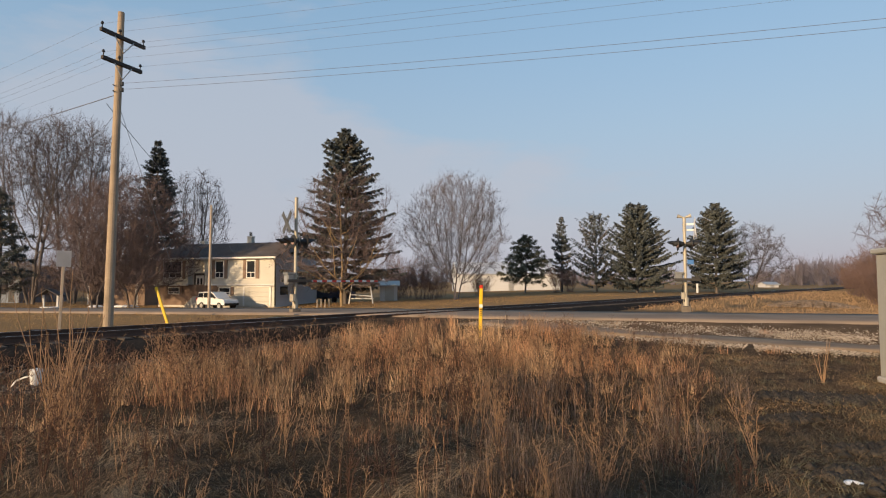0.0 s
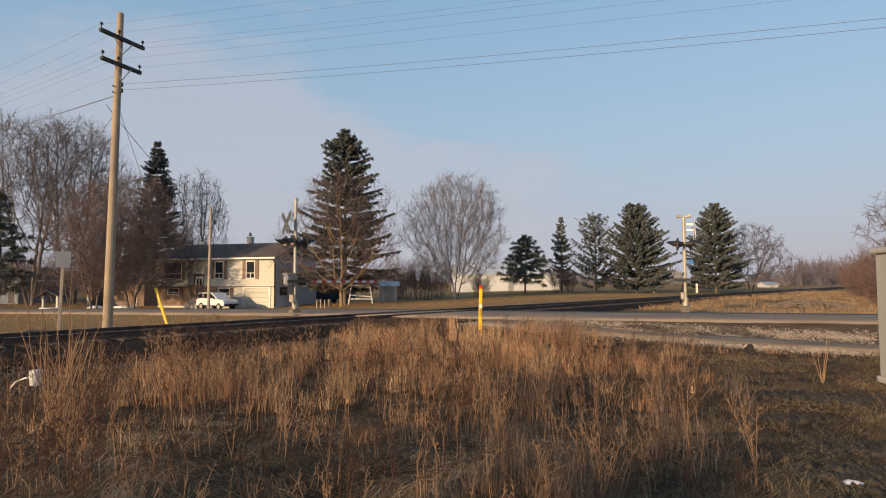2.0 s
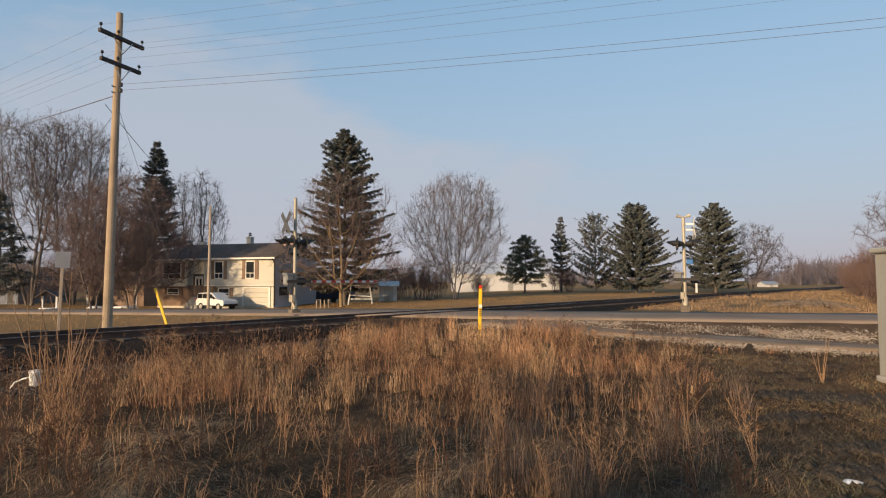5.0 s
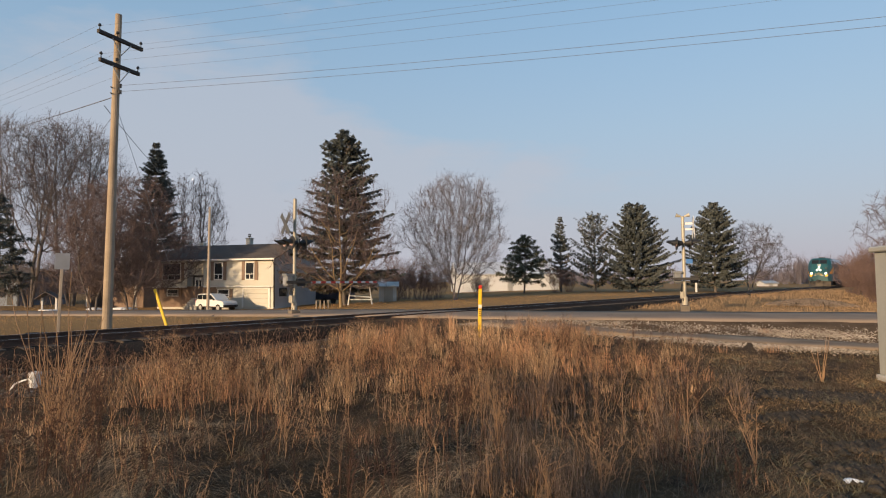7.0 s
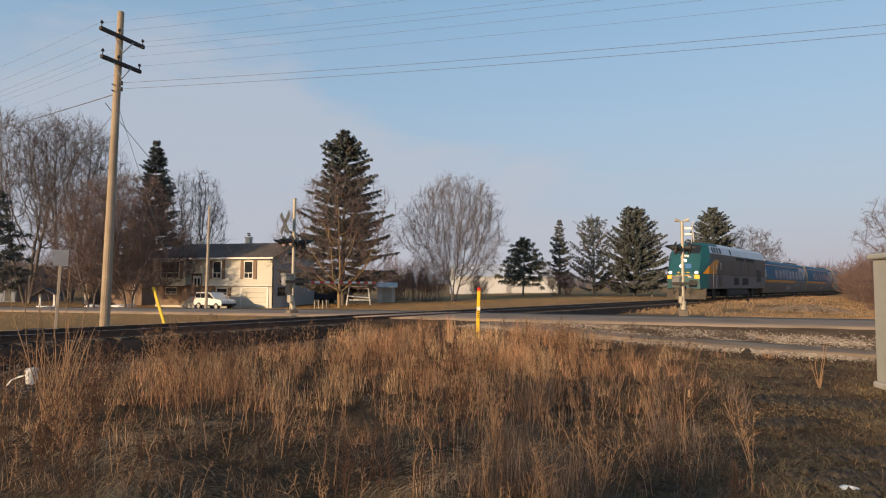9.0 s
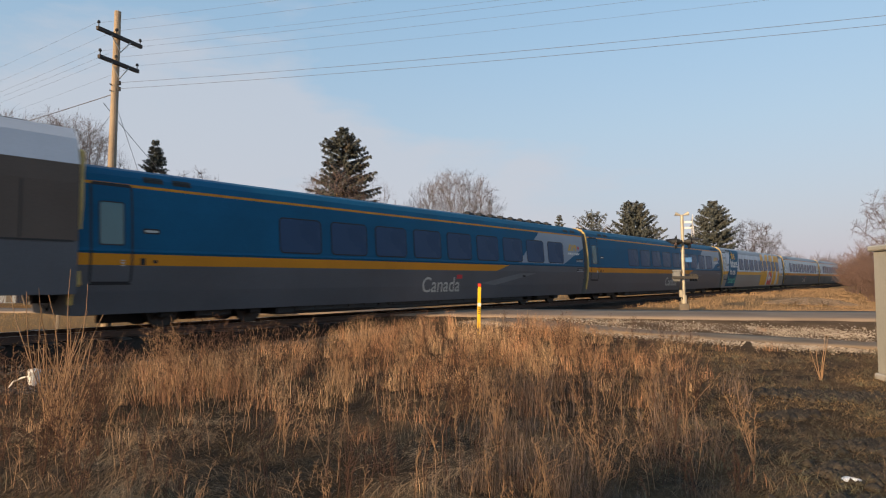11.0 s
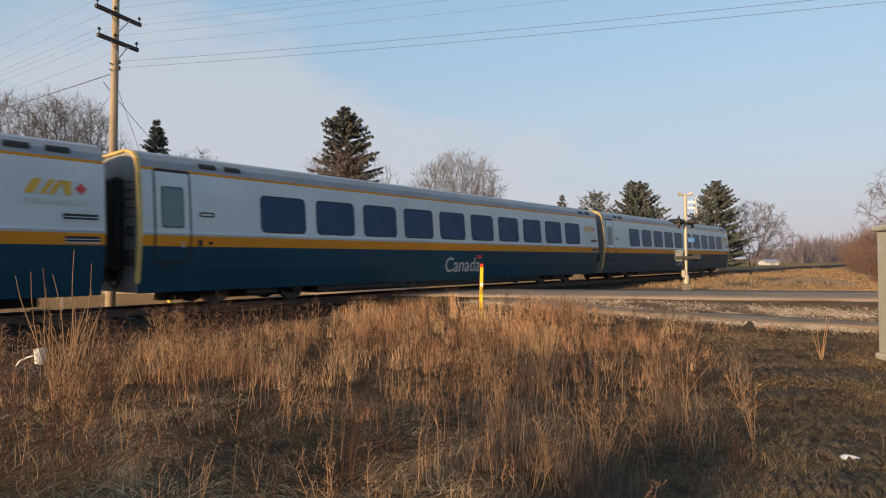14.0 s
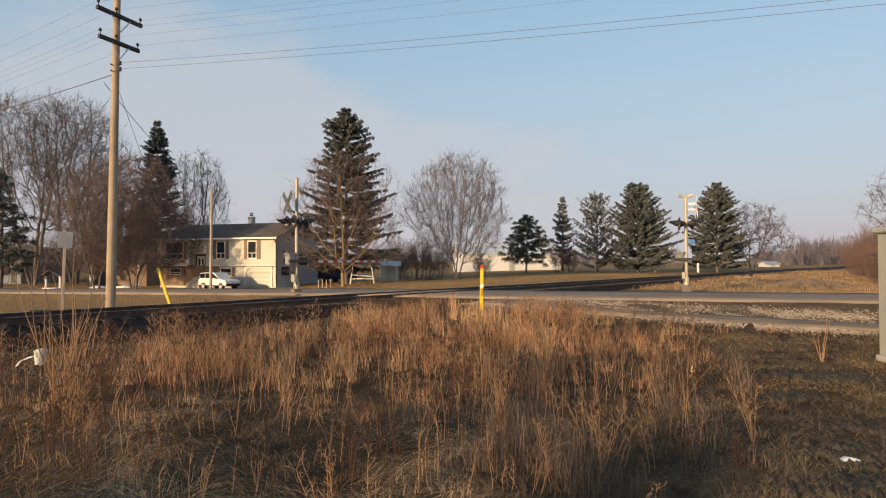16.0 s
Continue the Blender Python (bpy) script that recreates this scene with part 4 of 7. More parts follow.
def bare_tree(name, at, tall, wide, label, twig=M_TWIG, bark=M_BARK, seed=1, trunks=1, base=0.2, up=0.3, group="", rmin=0.016, full=(0.5, 0.4), tips=650, twigs=2, girth=0.013):
    """A leafless tree whose limbs grow outwards to fill an uneven crown. base: where the crown begins; full: how quickly it widens and closes."""
    rs = np.random.RandomState(seed)
    root = empty(name, Matrix.Translation(at), label, "tree", group)
    # places that the crown reaches for
    pk = full[0] / (full[0] + full[1])
    peak = pk ** full[0] * (1 - pk) ** full[1]
    c = rs.rand(tips * 6, 3)
    ang, u, rad = c[:, 0] * 6.283, c[:, 1], np.sqrt(c[:, 2]) * wide * 1.15
    lobes = 1 + 0.13 * np.sin(3 * ang + 7 * u + seed) + 0.1 * np.sin(5 * ang - 11 * u + 2 * seed)
    ok = rad < wide * lobes * u ** full[0] * (1 - u) ** full[1] / peak
    ang, u, rad = ang[ok][:tips], u[ok][:tips], rad[ok][:tips]
    goal = np.stack([np.cos(ang) * rad, np.sin(ang) * rad, tall * (base + (1 - base) * u)], 1)
    step = tall * 0.028
    pos, par = [], []
    for t in range(trunks):
        a = 6.283 * t / trunks + rs.uniform(-0.5, 0.5)
        out = np.array([math.cos(a), math.sin(a), 0]) * (trunks > 1)
        p, last = out * 0.012 * tall + np.array([0, 0, -0.2]), -1
        d = np.array([rs.normal(0, 0.04), rs.normal(0, 0.04), 1]) + out * 0.16
        for k in range(max(2, int(tall * (base + 0.03) / step))):
            pos.append(p)
            par.append(last)
            last = len(pos) - 1
            d = d / np.linalg.norm(d)
            p = p + d * step
            d = d + np.array([rs.normal(0, 0.05), rs.normal(0, 0.05), 0])
    pos = np.array(pos)
    dist = np.linalg.norm(goal[:, None] - pos[None], axis=2)
    near, best = dist.argmin(1), dist.min(1)
    live = np.ones(len(goal), bool)
    made = np.zeros(len(pos), int)
    for _ in range(80):
        live &= best > step * 1.15
        if not live.any():
            break
        pull = goal[live] - pos[near[live]]
        pull = pull / np.linalg.norm(pull, axis=1, keepdims=True)
        idx, inv = np.unique(near[live], return_inverse=True)
        tot = np.zeros((len(idx), 3))
        np.add.at(tot, inv, pull)
        tot = tot / np.maximum(np.linalg.norm(tot, axis=1, keepdims=True), 1e-6) + np.array([0, 0, up]) + rs.normal(0, 0.10, tot.shape)
        tot = tot / np.linalg.norm(tot, axis=1, keepdims=True)
        spent = made[idx] >= 3
        live[np.isin(near, idx[spent])] = False
        idx, tot = idx[~spent], tot[~spent]
        if not len(idx):
            continue
        made[idx] += 1
        made = np.concatenate([made, np.zeros(len(idx), int)])
        fresh = pos[idx] + tot * step
        first = len(pos)
        pos = np.concatenate([pos, fresh])
        par += list(idx)
        dist = np.linalg.norm(goal[:, None] - fresh[None], axis=2)
        arg, low_d = dist.argmin(1), dist.min(1)
        closer = low_d < best
        near, best = np.where(closer, first + arg, near), np.minimum(best, low_d)
    par = np.array(par)
    thick = np.zeros(len(pos))
    kids = np.zeros(len(pos), int)
    for k in range(len(pos) - 1, -1, -1):
        thick[k] = max(thick[k], rmin ** 2.0)
        if par[k] >= 0:
            thick[par[k]] += thick[k]
            kids[par[k]] += 1
    thick = thick ** (1 / 2.0)
    most = thick[par < 0].max()
    thick = rmin + (thick - rmin) * (tall * girth / trunks ** 0.4 - rmin) / max(most - rmin, 1e-3)
    e = np.nonzero(par >= 0)[0]
    big = thick[e] > 2.4 * rmin
    p0, p1, r0, r1 = pos[par[e]], pos[e], thick[par[e]], thick[e]
    r0 = np.minimum(r0, r1 * 1.35)
    rods("trunk", p0[big], p1[big], r0[big], r1[big], 7, bark, root)
    # twigs along the outer wood
    thin = np.nonzero(~big)[0]
    s0, s1, w0, w1 = [p0[thin]], [p1[thin]], [r0[thin]], [r1[thin]]
    src = np.repeat(thin, twigs)
    o = p0[src] + (p1[src] - p0[src]) * rs.rand(len(src), 1)
    way_out = (p1[src] - p0[src]) / step
    for length, wid in ((0.055, 0.62), (0.035, 0.5)):
        g = way_out * 0.75 + rs.normal(0, 0.45, o.shape) + np.array([0, 0, 0.12 + 0.5 * up])
        g = g / np.linalg.norm(g, axis=1, keepdims=True)
        tip = o + g * (tall * length * rs.uniform(0.5, 1.25, (len(o), 1)))
        s0.append(o)
        s1.append(tip)
        w0.append(np.full(len(o), rmin * wid))
        w1.append(np.full(len(o), rmin * wid * 0.55))
        o = np.repeat(o, 2, 0) + (np.repeat(tip, 2, 0) - np.repeat(o, 2, 0)) * rs.uniform(0.35, 1, (2 * len(o), 1))
        way_out = np.repeat(g, 2, 0)
    rods("crown", np.concatenate(s0), np.concatenate(s1), np.concatenate(w0), np.concatenate(w1), 3, twig, root)
    return root


def pine(name, at, tall, half, label, needle, seed, foot=0.25, boughs=46, group=""):
    """A round-topped pine: bare foot, rising boughs, each with a tuft of upward needles."""
    rs = np.random.RandomState(seed)
    root = empty(name, Matrix.Translation(at), label, "tree", group)
    z = np.linspace(0, 1, 9)
    trunk = np.stack([0.02 * tall * np.sin(3 * z), 0.01 * tall * np.cos(4 * z), -0.2 + z * (0.93 * tall + 0.2)], 1)
    r = tall * 0.018 * (1 - 0.85 * z)
    s0, s1, w0, w1 = [trunk[:-1]], [trunk[1:]], [r[:-1]], [r[1:]]
    vs, count = [], 0
    for k in range(boughs):
        f = foot + (0.97 - foot) * (k + rs.rand()) / boughs
        u = (f - foot) / (1 - foot)
        reach = half * (0.62 + 0.38 * math.sin(math.pi * min(1, u * 1.25 + 0.15))) * (1 - u ** 2.6) * rs.uniform(0.7, 1.1) + 0.25
        a = k * 2.4 + rs.uniform(-0.5, 0.5)
        p = np.array([np.interp(f * tall, trunk[:, 2], trunk[:, 0]), np.interp(f * tall, trunk[:, 2], trunk[:, 1]), f * tall])
        d = np.array([math.cos(a), math.sin(a), -0.12 + 0.5 * u])
        tip = p + d * reach
        s0.append(p[None])
        s1.append(tip[None])
        w0.append(np.array([0.05]))
        w1.append(np.array([0.02]))
        for q in np.arange(0.35, 1.05, 0.55 / max(reach, 0.6)):
            c = p + d * reach * q + rs.normal(0, 0.16, 3)
            n = 80
            g = rs.normal(0, 1, (n, 3)) + np.array([0, 0, 0.5])
            g = g / np.linalg.norm(g, axis=1, keepdims=True)
            o = c + g * np.array([0.40, 0.40, 0.22]) * rs.rand(n, 1)
            side = np.cross(g, rs.normal(0, 1, (n, 3)))
            side = side / np.linalg.norm(side, axis=1, keepdims=True) * 0.045
            ln = rs.uniform(0.14, 0.34, (n, 1))
            vs.append(np.stack([o - side, o + side, o + g * ln + side * 0.4, o + g * ln - side * 0.4], 1).reshape(-1, 3))
            count += n
    rods("trunk", np.concatenate(s0), np.concatenate(s1), np.concatenate(w0), np.concatenate(w1), 6, M_BARK, root)
    raw("crown", np.concatenate(vs), np.arange(count * 4).reshape(-1, 4), needle, root)
    return root


def conifer(name, at, tall, half, label, needle=M_NEEDLE, seed=1, bare_foot=0.06, droop=0.25, taper=0.72, density=1.0, group="", needle2=None, gaps=0.15, fine=30):
    rs = np.random.RandomState(seed)
    rng = random.Random(seed)
    root = empty(name, Matrix.Translation(at), label, "tree", group)
    wood = Sticks()
    n = 10
    for k in range(n):
        a, b = tall * k / n, tall * (k + 1) / n
        r = tall * 0.014
        wood.add(Vector((0, 0, a - (0.2 if k == 0 else 0))), Vector((0, 0, b)), r * (1 - k / n) + 0.015, r * (1 - (k + 1) / n) + 0.012, 7)
    vs, fs, ms = [], [], []
    whorls = int(tall * 2.0)
    for w in range(whorls):
        f = bare_foot + (1 - bare_foot) * (w + rng.random() * 0.8) / whorls
        z0 = tall * f
        shape = (1 - f) ** taper * min(1, (f - bare_foot) / 0.12 + 0.55) * rng.uniform(0.8, 1.12)
        spin = rng.uniform(0, 6.283)
        arms = max(5, int(11 * density))
        for b in range(arms):
            if rng.random() < gaps:
                continue
            az = spin + 6.283 * b / arms + rng.uniform(-0.35, 0.35)
            length = half * max(0.06, shape) * rng.uniform(0.6, 1.1)
            d = Vector((math.cos(az), math.sin(az), 0))
            rise = (0.55 * f - droop) + rng.uniform(-0.1, 0.12)
            pts = []
            for k in range(5):
                t = k / 4
                pts.append(Vector((0, 0, z0)) + d * (length * t) + Vector((0, 0, length * (rise * t + 0.22 * t * t))))
            for p, q, k in zip(pts, pts[1:], range(4)):
                wood.add(p, q, 0.03 * (1 - k / 5) + 0.006, 0.03 * (1 - (k + 1) / 5) + 0.005, 3)
            m = 1 if needle2 and rng.random() < 0.4 - 0.3 * (f > 0.5) else 0
            count = max(6, int(length * fine * density))
            for k in range(count):
                t = 0.12 + 0.88 * (k + rng.random()) / count
                i = min(3, int(t * 4))
                p = pts[i].lerp(pts[i + 1], t * 4 - i)
                side = d.cross(Vector((0, 0, 1))) * rng.uniform(-1, 1)
                out = (d * rng.uniform(0.3, 1) + side + Vector((0, 0, rng.uniform(-0.9, 0.15)))).normalized()
                ln = (0.28 + 0.34 * (1 - abs(t - 0.5))) * rng.uniform(0.7, 1.3) * (0.5 + 0.26 * min(1, half / 4))
                nn = out.cross(Vector((rng.gauss(0, 0.5), rng.gauss(0, 0.5), 1))).normalized() * (ln * rng.uniform(0.16, 0.3))
                j = len(vs)
                mid = p + out * (ln * 0.5) - Vector((0, 0, 0.03))
                vs += [tuple(p), tuple(mid + nn), tuple(p + out * ln - Vector((0, 0, ln * 0.18))), tuple(mid - nn)]
                fs.append((j, j + 1, j + 2, j + 3))
                ms.append(m)
    wood.make("trunk", M_BARK, root)
    raw("crown", vs, fs, [needle, needle2 or needle], root, ms)
    return root


M_GOLDBARK = mat("yellow-brown bark", (0.27, 0.19, 0.10), 0.9, scale=1, fine=20, vary=0.3, bump=0.5)
M_PINE = mat("grey-green pine needles", (0.12, 0.125, 0.09), 0.85, scale=0.5, fine=6, vary=0.45, bump=0, per_piece=1.0)
M_GREYTWIG = mat("grey-brown twigs", (0.118, 0.099, 0.101), 0.95, scale=0.4, fine=8, vary=0.3, bump=0)

conifer("spruce_tree", spot(612, 64), 19.3, 6.9, "tall spruce with drooping boughs and thin lower branches beside the house", M_NEEDLE, 3, 0.10, 0.34, taper=0.60, needle2=M_NEEDLEB, gaps=0.28, fine=36)
conifer("spruce_tree", spot(276, 86), 23.6, 6.4, "dark tall spruce behind the bare trees", M_NEEDLE, 4, 0.1, 0.30, group="spruces", gaps=0.2)
conifer("spruce_tree", spot(1128, 85), 13.0, 6.6, "dark green spruce beyond the track", M_NEEDLE, 5, 0.05, 0.12, taper=0.66, group="spruces", fine=36)
conifer("spruce_tree", spot(1268, 88), 13.6, 5.6, "dark green spruce beyond the track", M_NEEDLE, 6, 0.05, 0.18, taper=0.62, group="spruces", fine=36)
conifer("spruce_tree", spot(1056, 88), 11.4, 5.4, "thin grey-green spruce with open upswept branches", M_NEEDLE, 7, 0.06, -0.12, taper=0.45, needle2=M_NEEDLEB, density=0.7, gaps=0.38, fine=22)
conifer("spruce_tree", spot(995, 95), 12.4, 2.9, "narrow pointed spruce with thin branches", M_NEEDLE, 8, 0.14, 0.12, needle2=M_NEEDLEB, gaps=0.25, density=0.8)
pine("pine_tree", spot(930, 90), 9.0, 4.0, "short round-topped pine beyond the track", M_PINE, 9, 0.2, 60)
pine("pine_tree", spot(-2, 66), 13.8, 3.4, "dark pine at the edge of a yard", M_NEEDLE, 10, 0.15, 60)
conifer("spruce_tree", spot(444, 120), 13.0, 1.5, "small far spruce behind the house", M_NEEDLE, 11)

bare_tree("maple_tree", spot(58, 76), 24.6, 8.6, "tall leafless maple in a yard", M_GREYTWIG, M_BARK, 21, 3, 0.24, 0.35, "bare maples", 0.022, (0.5, 0.36), 1700, 3)
bare_tree("maple_tree", spot(130, 80), 24.8, 6.6, "tall leafless maple in a yard", M_GREYTWIG, M_BARK, 22, 2, 0.24, 0.4, "bare maples", 0.022, (0.55, 0.36), 1400, 3)
bare_tree("bare_tree", spot(170, 57), 13.6, 4.8, "spreading leafless tree with brown twigs", M_TWIG, M_BARK, 23, 2, 0.12, 0.12, "", 0.016, (0.25, 0.5), 1500, 2, 0.010)
bare_tree("bare_tree", spot(236, 60), 14.2, 5.9, "broad leafless tree with dense brown twigs", M_TWIG, M_BARK, 29, 2, 0.11, 0.1, "", 0.020, (0.25, 0.5), 1900, 3, 0.010)
bare_tree("bare_tree", spot(196, 64), 14.6, 5.0, "broad leafless tree with dense brown twigs", M_TWIG, M_BARK, 37, 2, 0.12, 0.12, "", 0.019, (0.25, 0.5), 1300, 3, 0.010)
bare_tree("bare_tree", spot(346, 96), 20.8, 5.4, "leafless tree behind the house", M_GREYTWIG, M_BARK, 24, 2, 0.2, 0.45, "", 0.024, (0.45, 0.45), 1200)
bare_tree("bare_tree", spot(606, 57), 13.6, 6.2, "leafless tree with a yellow-brown trunk before the spruce", M_TWIG, M_GOLDBARK, 33, 1, 0.10, 0.25, "", 0.013, (0.25, 0.5), 1500, 2, 0.013)
bare_tree("birch_tree", spot(808, 66), 13.9, 5.7, "pale leafless birch with a fine rounded crown", M_PALETWIG, M_PALETWIG, 26, 4, 0.10, 0.5, "", 0.014, (0.42, 0.38), 2200, 3, 0.010)
bare_tree("bare_tree", spot(1330, 92), 11.0, 5.8, "leafless tree beyond the track", M_GREYTWIG, M_BARK, 27, 2, 0.15, 0.1, "", 0.020, (0.35, 0.5), 900)
bare_tree("bare_tree", spot(1632, 44), 9.2, 3.6, "leafless tree by the track", M_TWIG, M_BARK, 28, 1, 0.25, 0.15, "", 0.011, (0.4, 0.45), 700)


def shrub(at, tall, wide, label, twig, seed, stems=26, group="shrubs"):
    rng = random.Random(seed)
    s = Sticks()
    for _ in range(stems):
        a, r = rng.uniform(0, 6.28), rng.uniform(0, 0.3) * wide
        p = Vector((math.cos(a) * r, math.sin(a) * r, -0.1))
        d = Vector((math.cos(a) * rng.uniform(0, 0.7), math.sin(a) * rng.uniform(0, 0.7), 1)).normalized()
        ln, rad = tall * rng.uniform(0.55, 1.0), 0.022
        for k in range(5):
            q = p + d * (ln / 5)
            s.add(p, q, rad, rad * 0.75)
            if k:
                for _ in range(4):
                    dd = (d + Vector((rng.gauss(0, 0.6), rng.gauss(0, 0.6), rng.gauss(0.1, 0.3)))).normalized()
                    e = q + dd * ln * rng.uniform(0.12, 0.3)
                    s.add(q, e, rad * 0.6, 0.007)
                    for _ in range(2):
                        g = (dd + Vector((rng.gauss(0, 0.6), rng.gauss(0, 0.6), 0.2))).normalized()
                        m = q.lerp(e, rng.uniform(0.3, 0.9))
                        s.add(m, m + g * ln * rng.uniform(0.06, 0.16), 0.01, 0.006)
            d = (d + Vector((rng.gauss(0, 0.1), rng.gauss(0, 0.1), 0.05))).normalized()
            p, rad = q, rad * 0.75
    ob = s.make("shrub", twig, None)
    ob.matrix_world = Matrix.Translation(at)
    return tagged(ob, label, "shrub", group)


# a spruce row added unseen behind the camera, to shade the near grass
for i in range(8):
    l, a = -4.2 + 2.5 * i, -41.0 - 1.5 * (i % 2)
    x, y = 0.67 * a + 0.742 * l, 0.742 * a - 0.67 * l
    conifer("spruce_tree", (x, y, ground_z(x, y)), 9.5 + 0.7 * math.sin(i * 2.3), 3.0, "dense dark spruce in an unseen row added for its shade", M_NEEDLE, 60 + i, 0.02, 0.2, group="spruce row", density=0.6, fine=18)
for px, dep, tall, wide in ((1512, 62, 3.2, 1.6), (1522, 56, 3.6, 1.7), (1534, 66, 4.4, 2.0), (1540, 50, 3.2, 1.6), (1552, 58, 4.4, 2.0), (1566, 48, 4.2, 2.0), (1580, 54, 4.6, 2.2), (1600, 46, 4.4, 2.0), (1528, 80, 4.4, 2.2), (1560, 78, 5.2, 2.4), (1506, 96, 4.0, 2.2), (1548, 40, 2.4, 1.4), (1575, 38, 2.8, 1.6), (1525, 112, 5.5, 3.0), (1555, 120, 6.0, 3.0), (1590, 90, 5.5, 3.0)):
    shrub(spot(px, dep), tall, wide, "dense leafless reddish shrub beside the track", M_REDTWIG, int(px + dep), 34, "trackside shrubs")
for px, dep, tall, wide in ((745, 74, 5.0, 2.6), (762, 70, 4.2, 2.6), (778, 78, 5.0, 2.6), (725, 80, 5.5, 2.8), (708, 84, 5.5, 2.8), (850, 80, 3.6, 2.0), (985, 88, 4.2, 1.4), (1010, 90, 3.4, 1.6), (700, 74, 4.0, 2.0)):
    shrub(spot(px, dep), tall, wide, "leafless dark reddish shrub in a yard", M_REDTWIG, int(px + dep), 30, "yard shrubs")

M_DARKTWIG = mat("dark brown twigs", (0.11, 0.085, 0.08), 0.95, scale=0.4, fine=8, vary=0.35, bump=0)
for i in range(15):
    px, dep = -20 + 20 * i, (88, 72, 96, 80)[i % 4]
    shrub(spot(px, dep), 5.2 + (i * 7 % 5) * 0.7, 3.2, "dark leafless shrub in a yard", M_DARKTWIG, 300 + i, 22, "yard shrubs")


def far_wood(name, x0, x1, depth, tall, label, color, seed, trees=70):
    """A far belt of leafless trees: many rounded crowns of short twigs over thin trunks."""
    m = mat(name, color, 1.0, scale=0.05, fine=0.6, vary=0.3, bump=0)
    rs = np.random.RandomState(seed)
    k = 170
    cpx, cd = rs.uniform(x0, x1, trees), depth * rs.uniform(0.9, 1.25, trees)
    cx = (cpx - 784) / 1040.4 * cd
    ch = tall * rs.uniform(0.5, 1.0, trees) * (0.75 + 0.25 * np.sin(cpx / 37.0 + seed))
    cz = height(cx, cd)
    w = ch * rs.uniform(0.3, 0.5, trees)
    d = rs.normal(0, 1, (trees, k, 3))
    d = d / np.linalg.norm(d, axis=2, keepdims=True) * rs.rand(trees, k, 1) ** 0.45
    p = np.stack([cx[:, None] + d[..., 0] * w[:, None], cd[:, None] + d[..., 1] * w[:, None], cz[:, None] + ch[:, None] * (0.52 + 0.48 * d[..., 2])], -1)
    g = d * np.array([0.6, 0.6, 0.5]) + np.array([0, 0, 0.9]) + rs.normal(0, 0.35, d.shape)
    ln = (ch[:, None, None] * 0.16) * rs.uniform(0.5, 1.3, (trees, k, 1))
    tip = p + g * ln
    foot = p - g * ln
    half = rs.uniform(0.06, 0.2, (trees, k, 1)) * np.array([1.0, 0.3, 0.0])
    v = np.stack([foot - half, foot + half, tip], 2).reshape(-1, 3)
    tr = np.stack([np.stack([cx - 0.3, cd, cz - 0.3], 1), np.stack([cx + 0.3, cd, cz - 0.3], 1), np.stack([cx, cd, cz + ch * 0.8], 1)], 1).reshape(-1, 3)
    v = np.concatenate([v, tr])
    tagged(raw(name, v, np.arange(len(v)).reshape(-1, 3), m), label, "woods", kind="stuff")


# distance haze is put into the first two belts' pale lilac-grey colour
far_wood("far_woods", 1330, 1640, 230, 13, "far belt of leafless trees on the horizon", (0.22, 0.20, 0.235), 31)
far_wood("far_woods", 640, 1200, 260, 9, "far belt of leafless trees on the horizon", (0.22, 0.20, 0.235), 32)
far_wood("far_woods", -150, 560, 170, 15, "far belt of leafless trees on the horizon", (0.13, 0.11, 0.11), 33)

# ---- houses ----
def wall_with_siding(bm, x0, x1, z0, z1, y, step=0.2, index=0):
    """Lapped siding boards on a front wall that faces -y."""
    z = z0
    while z < z1 - 0.01:
        e = min(z + step, z1)
        vs = [bm.verts.new(p) for p in ((x0, y - 0.025, z), (x1, y - 0.025, z), (x1, y, e), (x0, y, e))]
        bm.faces.new(vs).material_index = index
        vs = [bm.verts.new(p) for p in ((x0, y, z), (x1, y, z), (x1, y - 0.025, z), (x0, y - 0.025, z))]
        bm.faces.new(vs).material_index = index
        z = e


def framed_window(parent, x, z, w, h, y, sashes=1, shutters=True):
    bm = bmesh.new()
    for a, b, c, d in ((x - w / 2, z, x + w / 2, z + 0.09), (x - w / 2, z + h - 0.09, x + w / 2, z + h), (x - w / 2, z + 0.09, x - w / 2 + 0.09, z + h - 0.09), (x + w / 2 - 0.09, z + 0.09, x + w / 2, z + h - 0.09)):
        box(bm, a, y - 0.07, b, c, y + 0.02, d)
    box(bm, x - w / 2 + 0.09, y - 0.05, z + h * 0.3, x + w / 2 - 0.09, y, z + h * 0.3 + 0.07)
    for k in range(1, sashes + 1):
        xx = x - w / 2 + w * k / (sashes + 1)
        box(bm, xx - 0.03, y - 0.05, z + 0.09, xx + 0.03, y, z + h * 0.3)
    f = part("window", bm, M_TRIMW, parent, "white-framed sash window")
    bm = bmesh.new()
    box(bm, x - w / 2 + 0.05, y - 0.03, z + 0.05, x + w / 2 - 0.05, y - 0.01, z + h - 0.05)
    part("pane", bm, M_GLASS, f)
    if shutters:
        for sx in (-1, 1):
            bm = bmesh.new()
            c = x + sx * (w / 2 + 0.24)
            box(bm, c - 0.2, y - 0.06, z - 0.05, c + 0.2, y - 0.005, z + h + 0.05, 0.01)
            for k in range(8):
                zz = z + h * (k + 0.3) / 8
                box(bm, c - 0.15, y - 0.075, zz, c + 0.15, y - 0.055, zz + h / 14)
            part("shutter", bm, M_BROWN, parent, "dark brown louvred shutter")


